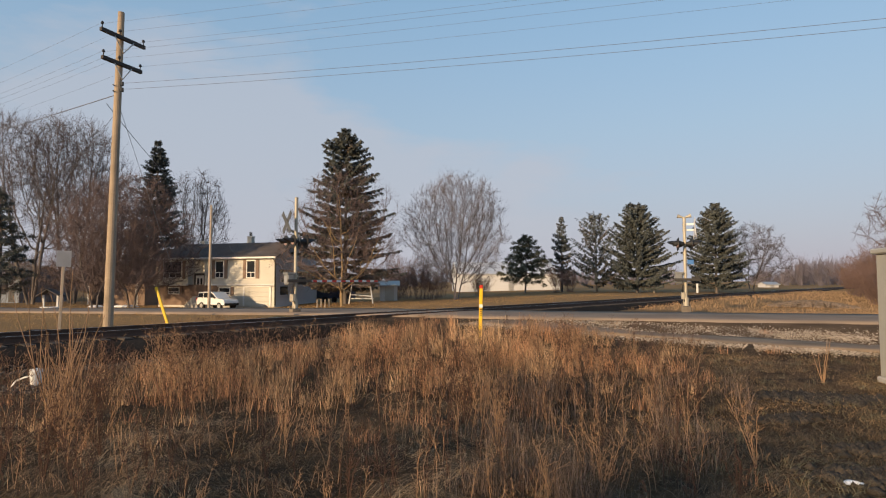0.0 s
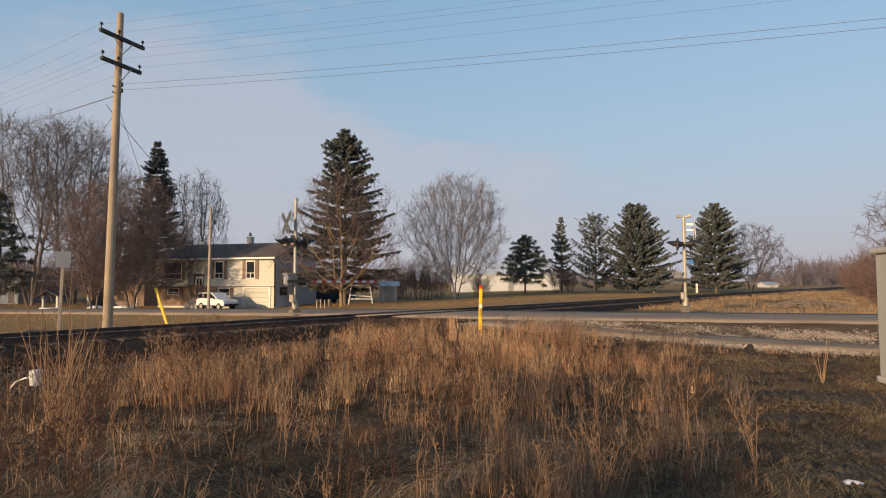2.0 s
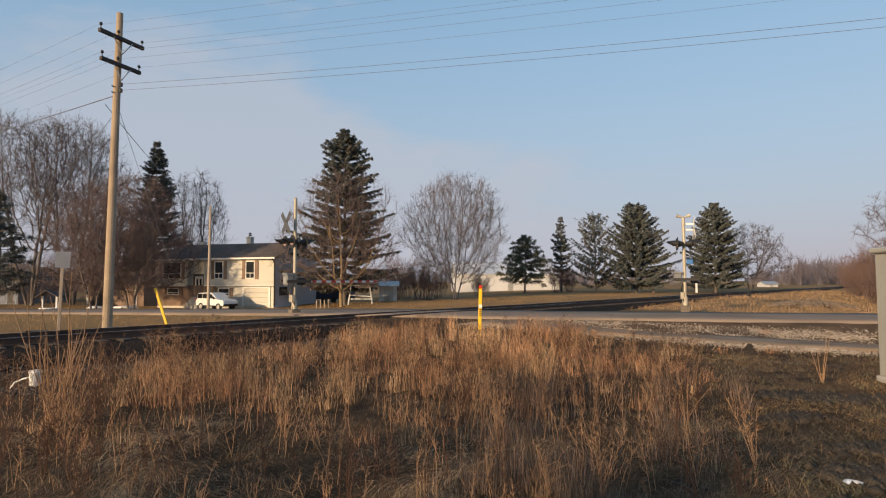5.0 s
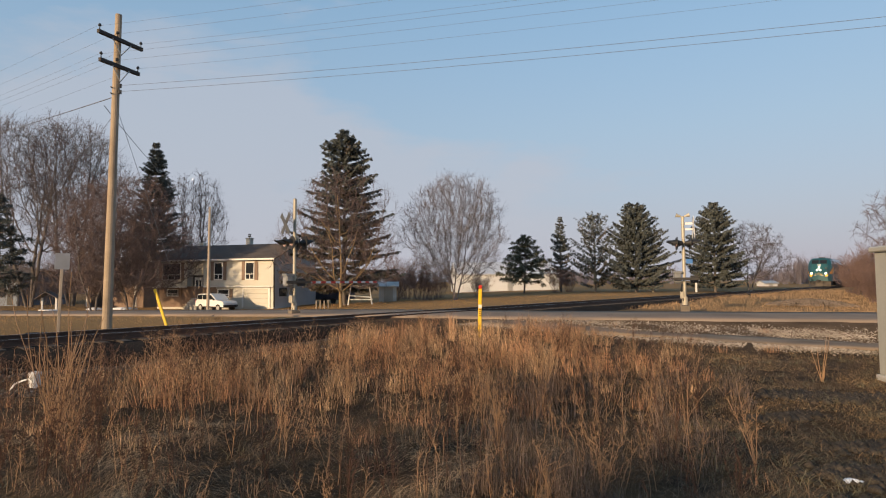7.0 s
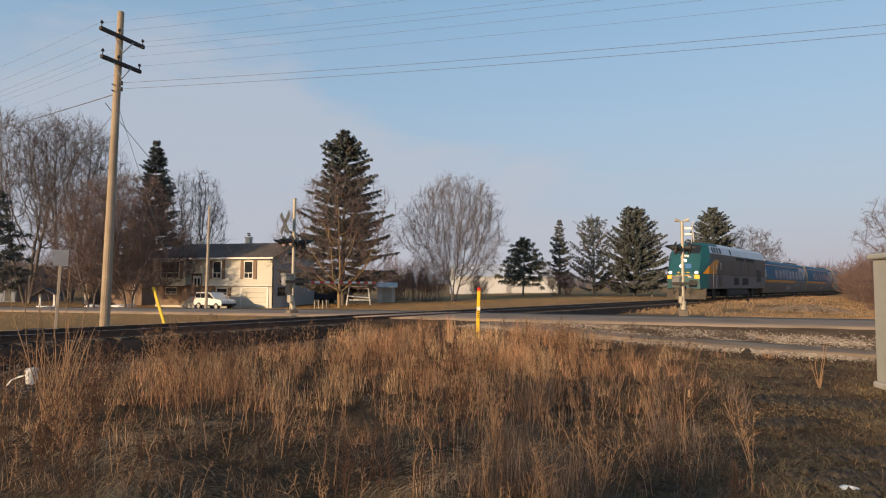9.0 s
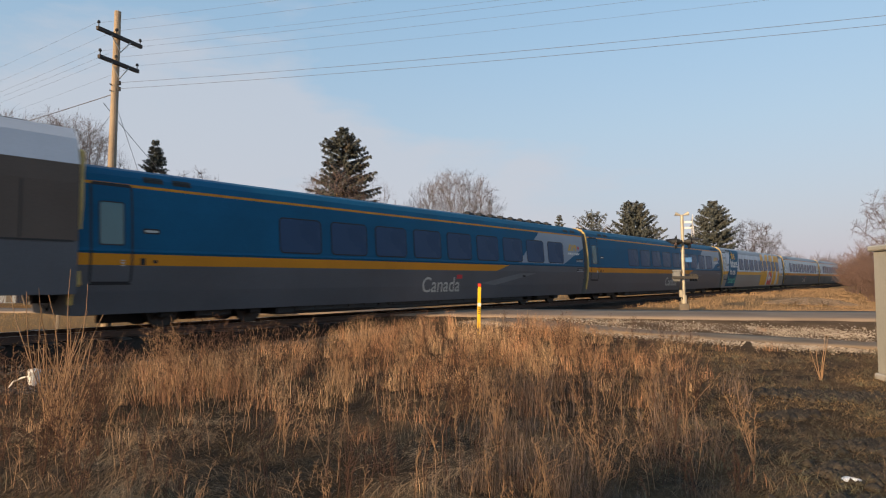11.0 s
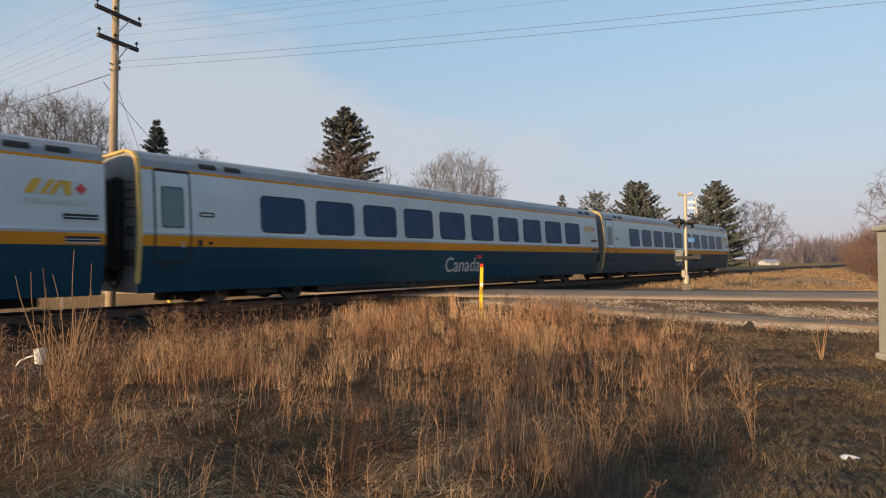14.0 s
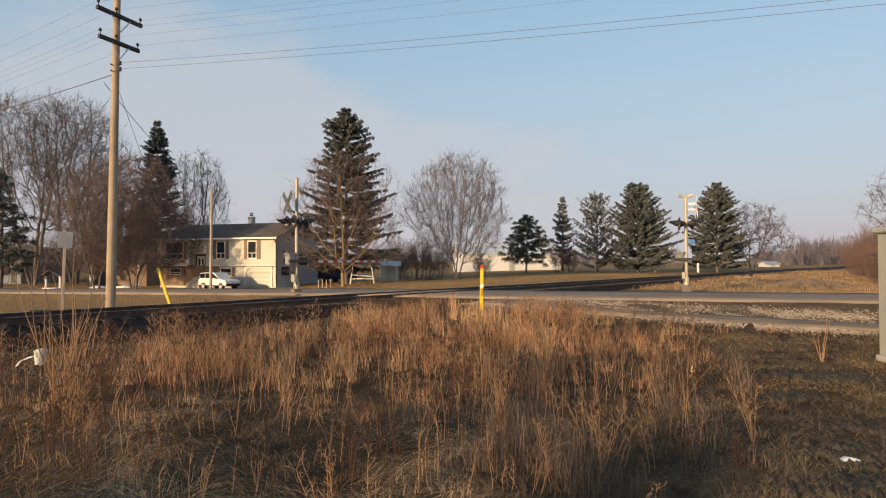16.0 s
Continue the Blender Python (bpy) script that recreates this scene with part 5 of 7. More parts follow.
def main_house():
    m = pose(-32.4, 66.7, -1.05, 0, 0, -18)
    root = empty("house", m, "cream two-storey house with a dark shingle roof and garage", "house")
    L, D, H = 15.5, 8.6, 5.35
    bm = bmesh.new()
    box(bm, 0, 0.35, -0.6, L, D, 2.3)
    wall_with_siding(bm, 0, 8.0, 0, 2.3, 0.345, 0.2, 1)
    wall_with_siding(bm, 8.0, L, 0, 2.3, 0.345, 0.25, 0)
    part("lower_wall", bm, [M_WHITE, M_BROWN], root, "lower storey with brown and cream cladding")
    bm = bmesh.new()
    box(bm, 0, 0, 2.3, 4.4, D, H)
    box(bm, 6.6, 0, 2.3, L, D, H)
    box(bm, 4.4, 0.6, 2.3, 6.6, D, H)
    wall_with_siding(bm, 0, 4.4, 2.3, H, -0.004)
    wall_with_siding(bm, 6.6, L, 2.3, H, -0.004)
    part("upper_wall", bm, M_WHITE, root, "cream lapped siding")
    bm = bmesh.new()
    # paler and bluer than the front: the shaded side's skylight is in the colour
    M_GABLE = mat("gable boards with skylight in their colour", (0.60, 0.62, 0.66), 0.7, scale=0.8, fine=20, vary=0.1)
    z, last = -0.3, None
    while z < H + 1.6:
        for zz, out in ((z, 0.03), (z + 0.2, 0.006)):
            half = D / 2 + 0.02 if zz < H else (D / 2) * (1 - (zz - H) / 1.85)
            pair = [bm.verts.new((L + out, D / 2 - half, zz)), bm.verts.new((L + out, D / 2 + half, zz))]
            if last:
                bm.faces.new((last[0], last[1], pair[1], pair[0]))
            last = pair
        z += 0.2
    bm.faces.new((last[0], last[1], bm.verts.new((L + 0.006, D / 2, H + 1.75))))
    part("gable_wall", bm, M_GABLE, root, "gable end siding with blue skylight put into its colour")
    for sg, y0 in ((1, -0.5), (-1, D + 0.5)):
        bm = bmesh.new()
        ye, ze = y0, H - 0.2
        yr, zr = D / 2, H + 1.75
        rows = 14
        top = []
        for k in range(rows):
            a, b = k / rows, (k + 1) / rows
            top += [(ye + (yr - ye) * a, ze + (zr - ze) * a + 0.03), (ye + (yr - ye) * b, ze + (zr - ze) * b)]
        prism(bm, top + [(yr, zr - 0.09), (ye, ze - 0.06)], -0.4, L + 0.4)
        part("roof", bm, M_SHINGLE, root, "dark asphalt shingle roof")
    bm = bmesh.new()
    box(bm, -0.4, -0.56, H - 0.28, L + 0.4, -0.48, H - 0.1)
    part("gutter", bm, M_TRIMW, root)
    bm = bmesh.new()
    tube(bm, [(L + 0.05, -0.52, H - 0.2), (L + 0.12, -0.1, H - 0.7), (L + 0.12, -0.06, 0.1)], 0.075, 6)
    part("downpipe", bm, M_BLACK, root, "dark downpipe at the house corner")
    bm = bmesh.new()
    for xx in (0.006, L - 0.006):
        prism(bm, [(0, H - 0.01), (D, H - 0.01), (D / 2, H + 1.7)], xx - 0.005, xx + 0.005)
    part("gable_end", bm, M_GABLE, root)
    for x, z in ((2.4, H + 1.1), (9.0, H + 1.5)):
        bm = bmesh.new()
        box(bm, x - 0.3, D / 2 + 0.2, z - 0.2, x + 0.3, D / 2 + 0.8, z + 0.95, 0.02)
        box(bm, x - 0.36, D / 2 + 0.14, z + 0.95, x + 0.36, D / 2 + 0.86, z + 1.03)
        part("chimney", bm, M_WHITE, root)
    framed_window(root, 2.3, 3.0, 2.6, 1.9, -0.03, 2)
    framed_window(root, 8.6, 3.0, 1.15, 1.9, -0.03)
    framed_window(root, 12.6, 3.0, 1.15, 1.9, -0.03)
    framed_window(root, 2.2, 1.2, 1.6, 0.8, 0.32, 1)
    framed_window(root, 9.0, 1.15, 1.5, 0.85, 0.32, 1)
    bm = bmesh.new()
    box(bm, -0.1, -0.35, 2.18, 4.4, 0.02, 2.3, 0.01)
    box(bm, 6.6, -0.05, 2.2, L, 0.36, 2.32, 0.01)
    part("ledge", bm, M_TRIMW, root, "white ledge under the upper storey")
    bm = bmesh.new()
    box(bm, 5.0, 0.5, 1.1, 6.1, 0.62, 3.3)
    d = part("front_door", bm, M_TRIMW, root, "white front door with narrow panes")
    bm = bmesh.new()
    for x in (5.2, 5.65):
        box(bm, x, 0.47, 1.9, x + 0.22, 0.5, 3.0)
    part("pane", bm, M_GLASS, d)
    bm = bmesh.new()
    box(bm, 4.8, 0.46, 1.0, 5.0, 0.6, 3.55)
    box(bm, 6.1, 0.46, 1.0, 6.3, 0.6, 3.55)
    box(bm, 4.8, 0.45, 3.3, 6.3, 0.6, 3.55)
    part("door_frame", bm, M_BLACK, root)
    bm = bmesh.new()
    for k in range(5):
        box(bm, 4.7, 0.3 - 0.28 * k, 0 - 0.4, 6.4, 0.6 - 0.28 * k, 1.0 - 0.2 * k)
    part("steps", bm, M_CONCRETE, root)
    bm = bmesh.new()
    for k in range(4):
        box(bm, 11.6, 0.27, 0.02 + 0.5 * k, 14.7, 0.33, 0.49 + 0.5 * k, 0.02)
    part("garage_door", bm, M_WHITE, root, "cream sectional garage door")
    bm = bmesh.new()
    for a, b, c, d in ((11.4, 0, 11.6, 2.15), (14.7, 0, 14.9, 2.15), (11.6, 2.02, 14.7, 2.15)):
        box(bm, a, 0.24, b, c, 0.34, d)
    part("garage_frame", bm, M_TRIMW, root)
    bm = bmesh.new()
    box(bm, L + 0.02, 3.0, 3.1, L + 0.07, 4.6, 3.9)
    part("window", bm, M_TRIMW, root)
    bm = bmesh.new()
    box(bm, L + 0.02, 1.0, 1.2, L + 0.07, 2.4, 2.1)
    part("window", bm, M_GLASS, root)
    return root


main_house()


def simple_house(name, m, L, D, H, rise, wallm, roofm, label, openings):
    root = empty(name, m, label, "building")
    bm = bmesh.new()
    box(bm, 0, 0, -0.6, L, D, H)
    wall_with_siding(bm, 0, L, 0, H, -0.004, 0.25)
    for x in (0.002, L - 0.002):
        bm.faces.new([bm.verts.new(p) for p in ((x, 0, H), (x, D, H), (x, D / 2, H + rise))])
    part("wall", bm, wallm, root)
    for y0 in (-0.4, D + 0.4):
        bm = bmesh.new()
        p = [(-0.3, y0, H - 0.12), (L + 0.3, y0, H - 0.12), (L + 0.3, D / 2, H + rise + 0.06), (-0.3, D / 2, H + rise + 0.06)]
        v0, v1 = [bm.verts.new(q) for q in p], [bm.verts.new((a, b, c - 0.12)) for a, b, c in p]
        bm.faces.new(v0)
        bm.faces.new(v1[::-1])
        for i in range(4):
            bm.faces.new((v0[i], v1[i], v1[(i + 1) % 4], v0[(i + 1) % 4]))
        part("roof", bm, roofm, root)
    for kind, x, z, w, h, mt in openings:
        bm = bmesh.new()
        box(bm, x, -0.06, z, x + w, -0.01, z + h, 0.01)
        part(kind, bm, mt, root)
    return root


# dim bluish shade is put into this siding's colour
M_SHADEWALL = mat("siding with shade in its colour", (0.15, 0.18, 0.23), 0.7, scale=0.6, fine=18, vary=0.15)
x, y, z = spot(0, 84)
simple_house("house", pose(x - 12, y + 2, z, 0, 0, -14), 17, 8, 3.6, 1.6, M_SHADEWALL, M_SHINGLE, "low house with tree shade put into its blue-grey walls", [("window", 13.2, 1.2, 1.6, 1.4, M_GLASS), ("window", 9.0, 1.2, 1.6, 1.4, M_GLASS), ("door", 15.2, 0.1, 1.0, 2.1, M_BLACK)])
x, y, z = spot(158, 74)
simple_house("garage", pose(x, y, z, 0, 0, -12), 8.2, 7, 3.0, 1.3, M_BROWN, M_SHINGLE, "low brown garage with white posts", [("post", 0.0, 0, 0.3, 2.9, M_TRIMW), ("post", 3.5, 0, 0.35, 2.9, M_TRIMW), ("post", 6.9, 0, 0.35, 2.9, M_TRIMW), ("garage_door", 0.7, 0.05, 2.6, 2.4, M_DARKWOOD), ("garage_door", 4.1, 0.05, 2.6, 2.4, M_BROWN)])
M_WHSE = mat("white sheet cladding", (0.55, 0.56, 0.58), 0.5, scale=0.2, fine=3, vary=0.1, bump=0.1)
x, y, z = spot(812, 112)
simple_house("warehouse", pose(x, y, z - 0.1, 0, 0, 3), 19.5, 18, 3.7, 2.4, M_WHSE, M_WHSE, "long low white sheet-metal warehouse", [("door", 9.6, 0, 1.0, 2.1, M_STEEL), ("door", 3.0, 0, 3.0, 2.6, M_STEEL)])
x, y, z = spot(673, 70)
simple_house("shed", pose(x, y, z, 0, 0, 6), 2.1, 2.0, 2.0, 0.35, M_TRIMW, M_STEEL, "small white garden shed", [("door", 0.6, 0.05, 1.1, 1.7, M_WHITE)])
x, y, z = spot(1356, 150)
simple_house("barn", pose(x, y, z, 0, 0, 0), 3.2, 4, 0.9, 0.5, M_WHSE, M_STEEL, "far low white barn", [("door", 1, 0, 1.0, 0.8, M_STEEL)])

# ---- crossing and roadside ----
M_LENS = mat("red signal lens", (0.35, 0.015, 0.012), 0.2, vary=0.2, bump=0)
M_DULLBACK = mat("dark grey board", (0.075, 0.08, 0.085), 0.6, scale=3, fine=30, vary=0.2)
# lens on the sunward side: the sun's reflection is painted as pinkish grey
M_GLINTLENS = mat("red glass with sun glint in its colour", (0.42, 0.30, 0.29), 0.15, vary=0.2, bump=0)
M_SIGNBACK = mat("dull sign back", (0.30, 0.31, 0.33), 0.5, 0.2, scale=3, fine=30, vary=0.12)
M_WOODGREY = mat("grey weathered post", (0.40, 0.33, 0.26), 0.9, scale=2, fine=30, vary=0.3, bump=0.3)
M_REFWHITE = mat("white reflective board", (0.75, 0.74, 0.72), 0.5, scale=2, fine=30, vary=0.15)
M_BASE = mat("stained concrete footing", (0.16, 0.135, 0.11), 0.95, scale=2, fine=25, vary=0.35, bump=0.4)
M_MECH = mat("grey painted casting", (0.17, 0.18, 0.19), 0.6, scale=3, fine=30, vary=0.25)
M_BLUE = mat("blue plate", (0.04, 0.16, 0.42), 0.5, vary=0.15)


def crossing_signal(at, tall, face, label, crossbuck=True, arm=None):
    """A flashing-light mast. face: which way its traffic side looks, in degrees."""
    root = empty("crossing_signal", pose(*at, 0, 0, face), label, "crossing signal", "crossing signals")
    bm = bmesh.new()
    tube(bm, [(0, 0, 0.12), (0, 0, 0.5)], 0.13, 12)
    tube(bm, [(0, 0, 0.5), (0, 0, tall)], 0.072, 12)
    tube(bm, [(0, 0, tall), (0, 0, tall + 0.05)], [0.09, 0.04], 12)
    for z in (tall - 0.35, tall - 0.62, tall - 1.7, tall - 2.05, 1.55):
        tube(bm, [(0, 0, z), (0, 0, z + 0.06)], 0.09, 12)
    part("mast", bm, M_SILVER, root, "silver-painted steel mast")
    bm = bmesh.new()
    box(bm, -0.2, -0.2, -0.35, 0.2, 0.2, 0.1, 0.02)
    for sx in (-1, 1):
        for sy in (-1, 1):
            tube(bm, [(sx * 0.17, sy * 0.17, 0.1), (sx * 0.17, sy * 0.17, 0.22)], 0.02, 6)
    part("base", bm, M_BASE, root)
    zl = tall - (1.95 if crossbuck else 1.25)
    bm = bmesh.new()
    tube(bm, [(-0.42, 0, zl + 0.2), (0.42, 0, zl + 0.2)], 0.03, 8)
    for sx in (-0.38, 0.38):
        tube(bm, [(sx, 0, zl + 0.2), (sx, 0, zl)], 0.03, 8)
    part("light_bracket", bm, M_SILVER, root)
    for sx in (-0.38, 0.38):
        for sy in (-1, 1):
            bm = bmesh.new()
            y0 = sy * 0.28
            tube(bm, [(sx, y0, zl), (sx, y0 + sy * 0.03, zl)], 0.30, 24)
            tube(bm, [(sx, sy * 0.04, zl), (sx, y0, zl)], [0.07, 0.16], 12)
            lamp = part("signal_lamp", bm, M_BLACK, root, "black round signal background")
            bm = bmesh.new()
            k, r = 14, 0.165
            vs = []
            for j in range(k + 1):
                a = radians(-20 + 220 * j / k)
                c, s = math.cos(a), math.sin(a)
                ln = 0.16 + 0.32 * max(0, s)
                vs.append([bm.verts.new((sx + c * r, y0 + sy * 0.03, zl + s * r)), bm.verts.new((sx + c * r * 1.05, y0 + sy * (0.03 + ln), zl + s * r * 0.9 - 0.02))])
            for a, b in zip(vs, vs[1:]):
                bm.faces.new((a[0], b[0], b[1], a[1]))
            part("hood", bm, M_BLACK, lamp)
            bm = bmesh.new()
            tube(bm, [(sx, y0 + sy * 0.03, zl), (sx, y0 + sy * 0.07, zl)], [0.155, 0.12], 18)
            part("lens", bm, M_LENS if sy > 0 else M_GLINTLENS, lamp, "unlit red lens")
    if crossbuck:
        for ang in (45, -45):
            bm = bmesh.new()
            mm = Matrix.Translation((0, -0.42 - 0.03 * (ang > 0), tall - 1.1)) @ Matrix.Rotation(radians(ang), 4, "Y")
            box(bm, -0.61, -0.008, -0.115, 0.61, 0.008, 0.115, 0, mm, 0)
            part("crossbuck_board", bm, M_DULLBACK, root, "grey back of a crossbuck board")
    else:
        bm = bmesh.new()
        box(bm, -0.02, 0.1, tall - 0.36, 0.0, 0.42, tall - 0.26)
        box(bm, -0.02, 0.1, tall - 0.62, 0.0, 0.42, tall - 0.54)
        part("sign_bracket", bm, M_REFWHITE, root)
        for ang in (45, -45):
            bm = bmesh.new()
            mm = Matrix.Translation((0, 0.44 + 0.03 * (ang > 0), tall - 0.5)) @ Matrix.Rotation(radians(ang), 4, "Y")
            box(bm, -0.61, -0.008, -0.115, 0.61, 0.008, 0.115, 0, mm, 0)
            part("crossbuck_board", bm, M_REFWHITE, root, "white crossbuck board seen edge-on")
        bm = bmesh.new()
        box(bm, 0.02, 0.1, tall - 2.2, 0.05, 0.38, tall - 1.98, 0.01)
        part("number_plate", bm, M_BLUE, root, "small blue notice plate")
        bm = bmesh.new()
        tube(bm, [(0, -0.05, tall + 0.02), (0, -0.3, tall + 0.1)], [0.03, 0.1], 10)
        tube(bm, [(0, 0.05, tall + 0.02), (0, 0.3, tall + 0.1)], [0.03, 0.1], 10)
        part("bell", bm, M_SILVER, root)
    # gate mechanism
    bm = bmesh.new()
    box(bm, -0.22, -0.46, 1.15, 0.22, -0.12, 1.66, 0.05)
    box(bm, -0.25, -0.49, 1.60, 0.25, -0.09, 1.70, 0.02)
    tube(bm, [(-0.3, -0.29, 1.34), (0.3, -0.29, 1.34)], 0.07, 10)
    mech = part("gate_mechanism", bm, M_MECH, root, "grey gate mechanism box")
    bm = bmesh.new()
    box(bm, -0.15, -0.475, 1.24, 0.15, -0.462, 1.54, 0.005)
    part("door", bm, M_SIGNBACK, mech)
    bm = bmesh.new()
    box(bm, -0.36, -0.5, 1.27, -0.30, 0.62, 1.40, 0.01)
    box(bm, 0.30, -0.5, 1.27, 0.36, 0.62, 1.40, 0.01)
    for k in range(3):
        box(bm, -0.42, 0.3 + 0.12 * k, 1.16, -0.26, 0.4 + 0.12 * k, 1.50, 0.01)
    part("counterweight", bm, M_UNDER, mech, "dark counterweight arms")
    bm = bmesh.new()
    tube(bm, [(0.1, -0.1, 1.1), (0.22, -0.16, 0.9), (0.1, -0.12, 0.65), (0.16, -0.08, 0.3)], 0.025, 6)
    tube(bm, [(-0.1, -0.1, 1.1), (-0.16, -0.16, 0.8), (-0.06, -0.12, 0.5)], 0.02, 6)
    part("cable", bm, M_BLACK, root)
    bm = bmesh.new()
    box(bm, -0.16, -0.2, 0.42, 0.16, -0.05, 0.75, 0.02)
    part("junction_box", bm, M_SILVER, root)
    if arm:
        a = Vector(arm).normalized()
        side = Vector((-a.y, a.x, 0))
        n = 15
        beam = bmesh.new()
        tube(beam, [(a * 0.3 + Vector((0, 0, 1.32))), (a * 1.3 + Vector((0, 0, 1.32)))], 0.05, 8)
        gate = part("gate_arm", beam, M_STEEL, root, "lowered crossing gate arm with red and white bands")
        for k in range(n):
            bm = bmesh.new()
            p, q = a * (1.2 + 0.42 * k), a * (1.2 + 0.42 * (k + 1))
            vs = []
            for s in (p, q):
                for dy, dz in ((-0.02, 0), (0.02, 0), (0.02, 0.1), (-0.02, 0.1)):
                    vs.append(bm.verts.new(s + side * dy + Vector((0, 0, 1.27 + dz))))
            for i in range(4):
                bm.faces.new((vs[i], vs[(i + 1) % 4], vs[4 + (i + 1) % 4], vs[4 + i]))
            bm.faces.new(vs[:4][::-1])
            bm.faces.new(vs[4:])
            part("band", bm, M_REFWHITE if k % 2 else M_REDP, gate)
    return root


x, y = (524 - 784) / 1040.4 * 26.0, 26.0
crossing_signal((x, y, 0.29), 5.0, -52, "silver crossing signal with black lamps, crossbuck and lowered gate", True, (-0.495, 0.869, 0))
x, y = (1213.5 - 784) / 1040.4 * 27.6, 27.6
crossing_signal((x, y, 0.33), 4.25, -108, "silver crossing signal seen from the side beside the road", False)


def utility_pole(at, tall, r0, r1, lean, arms, label, bark=M_POLE):
    root = empty("utility_pole", Matrix.Translation(at), label, "utility pole")
    bm = bmesh.new()
    n = 8
    tube(bm, [(lean * k / n, 0, -0.4 + (tall + 0.4) * k / n) for k in range(n + 1)], [r0 + (r1 - r0) * k / n for k in range(n + 1)], 14)
    part("pole", bm, bark, root)
    for z, half, d in arms:
        c = Vector((lean * z / tall, 0, z))
        ang = math.atan2(d[1], d[0])
        mm = Matrix.Translation(c + Vector((d[1], -d[0], 0)) * -0.0) @ Matrix.Rotation(ang, 4, "Z")
        bm = bmesh.new()
        box(bm, -half, -0.2, -0.06, half, -0.09, 0.06, 0.008, mm)
        a = part("crossarm", bm, M_DARKWOOD, root, "dark wooden crossarm")
        bm = bmesh.new()
        for sx in (-1, 1):
            tube(bm, [mm @ Vector((sx * half * 0.42, -0.19, -0.05)), mm @ Vector((0, -0.17, -0.5))], 0.018, 6)
        part("brace", bm, M_STEEL, a)
        for sx in (-0.93, -0.16, 0.93):
            bm = bmesh.new()
            p = mm @ Vector((sx * half, -0.145, 0.06))
            tube(bm, [p, p + Vector((0, 0, 0.1)), p + Vector((0, 0, 0.12)), p + Vector((0, 0, 0.17)), p + Vector((0, 0, 0.2))], [0.015, 0.015, 0.05, 0.045, 0.02], 8)
            part("insulator", bm, M_BLACK, a)
    return root


PX, PY = -10.76, 19.0
PZ = ground_z(PX, PY)
ARM = Vector((0.356, 0.934, 0)).normalized()
TALL = 10.48 - PZ
utility_pole((PX, PY, PZ), TALL, 0.155, 0.10, 0.14, [(TALL - 0.90, 0.84, ARM), (TALL - 1.78, 0.75, ARM)], "tall weathered wooden utility pole with two dark crossarms")
ob = empty("pole_fittings", None, "dark spool insulators and bolts on the utility pole", "insulator")
for z in (8.05, 7.85):
    bm = bmesh.new()
    tube(bm, [(PX + 0.05, PY, z - 0.06), (PX + 0.05, PY - 0.2, z - 0.06)], 0.02, 6)
    tube(bm, [(PX + 0.3, PY - 0.1, z - 0.06), (PX + 0.3, PY - 0.1, z + 0.06)], 0.05, 8)
    part("spool", bm, M_BLACK, ob)


def wire(a, b, sag, r, label="thin dull overhead wire", name="overhead_wire"):
    a, b = Vector(a), Vector(b)
    bm = bmesh.new()
    n = 28
    pts = [a.lerp(b, k / n) - Vector((0, 0, sag * 4 * (k / n) * (1 - k / n))) for k in range(n + 1)]
    tube(bm, pts, r, 5)
    return tagged(mesh_ob(name, bm, M_WIRE), label, "wire", "overhead wires")


RIGHT, LEFT = Vector((0.953, -0.30, 0)) * 46, Vector((-0.86, 0.51, 0)) * 48
for z, half in ((9.77, 0.78), (8.89, 0.70)):
    for k in (-1, -0.16, 1):
        p = Vector((PX + 0.13, PY, z)) + ARM * (half * k)
        wire(p, p + RIGHT + Vector((0, 0, -0.5)), 0.35, 0.003)
        wire(p, p + LEFT + Vector((0, 0, -0.1)), 0.5, 0.003)
for z in (8.06, 7.86):
    p = Vector((PX + 0.25, PY - 0.1, z))
    wire(p, p + RIGHT + Vector((0, 0, -0.62)), 0.45, 0.0055, "dull overhead power cable")
p = Vector((PX + 0.15, PY, 7.75))
wire(p, p + LEFT + Vector((0, 0, 0.75)), 0.5, 0.015, "thick dark overhead cable")
wire(Vector((PX - 0.4, PY + 0.25, 7.5)), Vector((-19.85, 50.2, 7.4)), 0.5, 0.012, "thin cable to the next pole")
wire((PX + 0.14, PY, 7.4), (PX + 0.9, PY + 2.4, 2.2), 0.0, 0.008, "thin steel guy wire beside the pole", "guy_wire")
wire((PX + 0.12, PY, 7.2), (PX - 3.8, PY + 2.0, 3.9), 0.0, 0.008, "thin steel guy wire beside the pole", "guy_wire")
x, y, z = spot(372, 50)
utility_pole((x, y, z), 8.1 - z, 0.13, 0.09, 0.05, [], "plain grey wooden service pole by the driveway", M_WOODGREY)
wire((x, y, 7.9), (-23.0, 66.0, 4.3), 0.4, 0.012, "dark service cable to the house")


def marker_post(at, tall, lean, label, top):
    root = empty("marker_post", pose(*at, 0, lean, 0), label, "marker post")
    bm = bmesh.new()
    box(bm, -0.045, -0.03, -0.3, 0.045, 0.03, tall, 0.012)
    part("post", bm, M_YELLOW, root)
    if top:
        bm = bmesh.new()
        box(bm, -0.047, -0.032, tall, 0.047, 0.032, tall + 0.09, 0.015)
        part("cap", bm, M_REDP, root, "red plastic cap")
        bm = bmesh.new()
        box(bm, -0.045, -0.036, tall * 0.62, 0.045, -0.031, tall * 0.62 + 0.09)
        for k in range(4):
            box(bm, -0.03, -0.04, tall * 0.47 + 0.05 * k, 0.03, -0.036, tall * 0.47 + 0.05 * k + 0.02, index=1)
        part("notice", bm, [M_REFWHITE, M_BLACK], root)
    return root


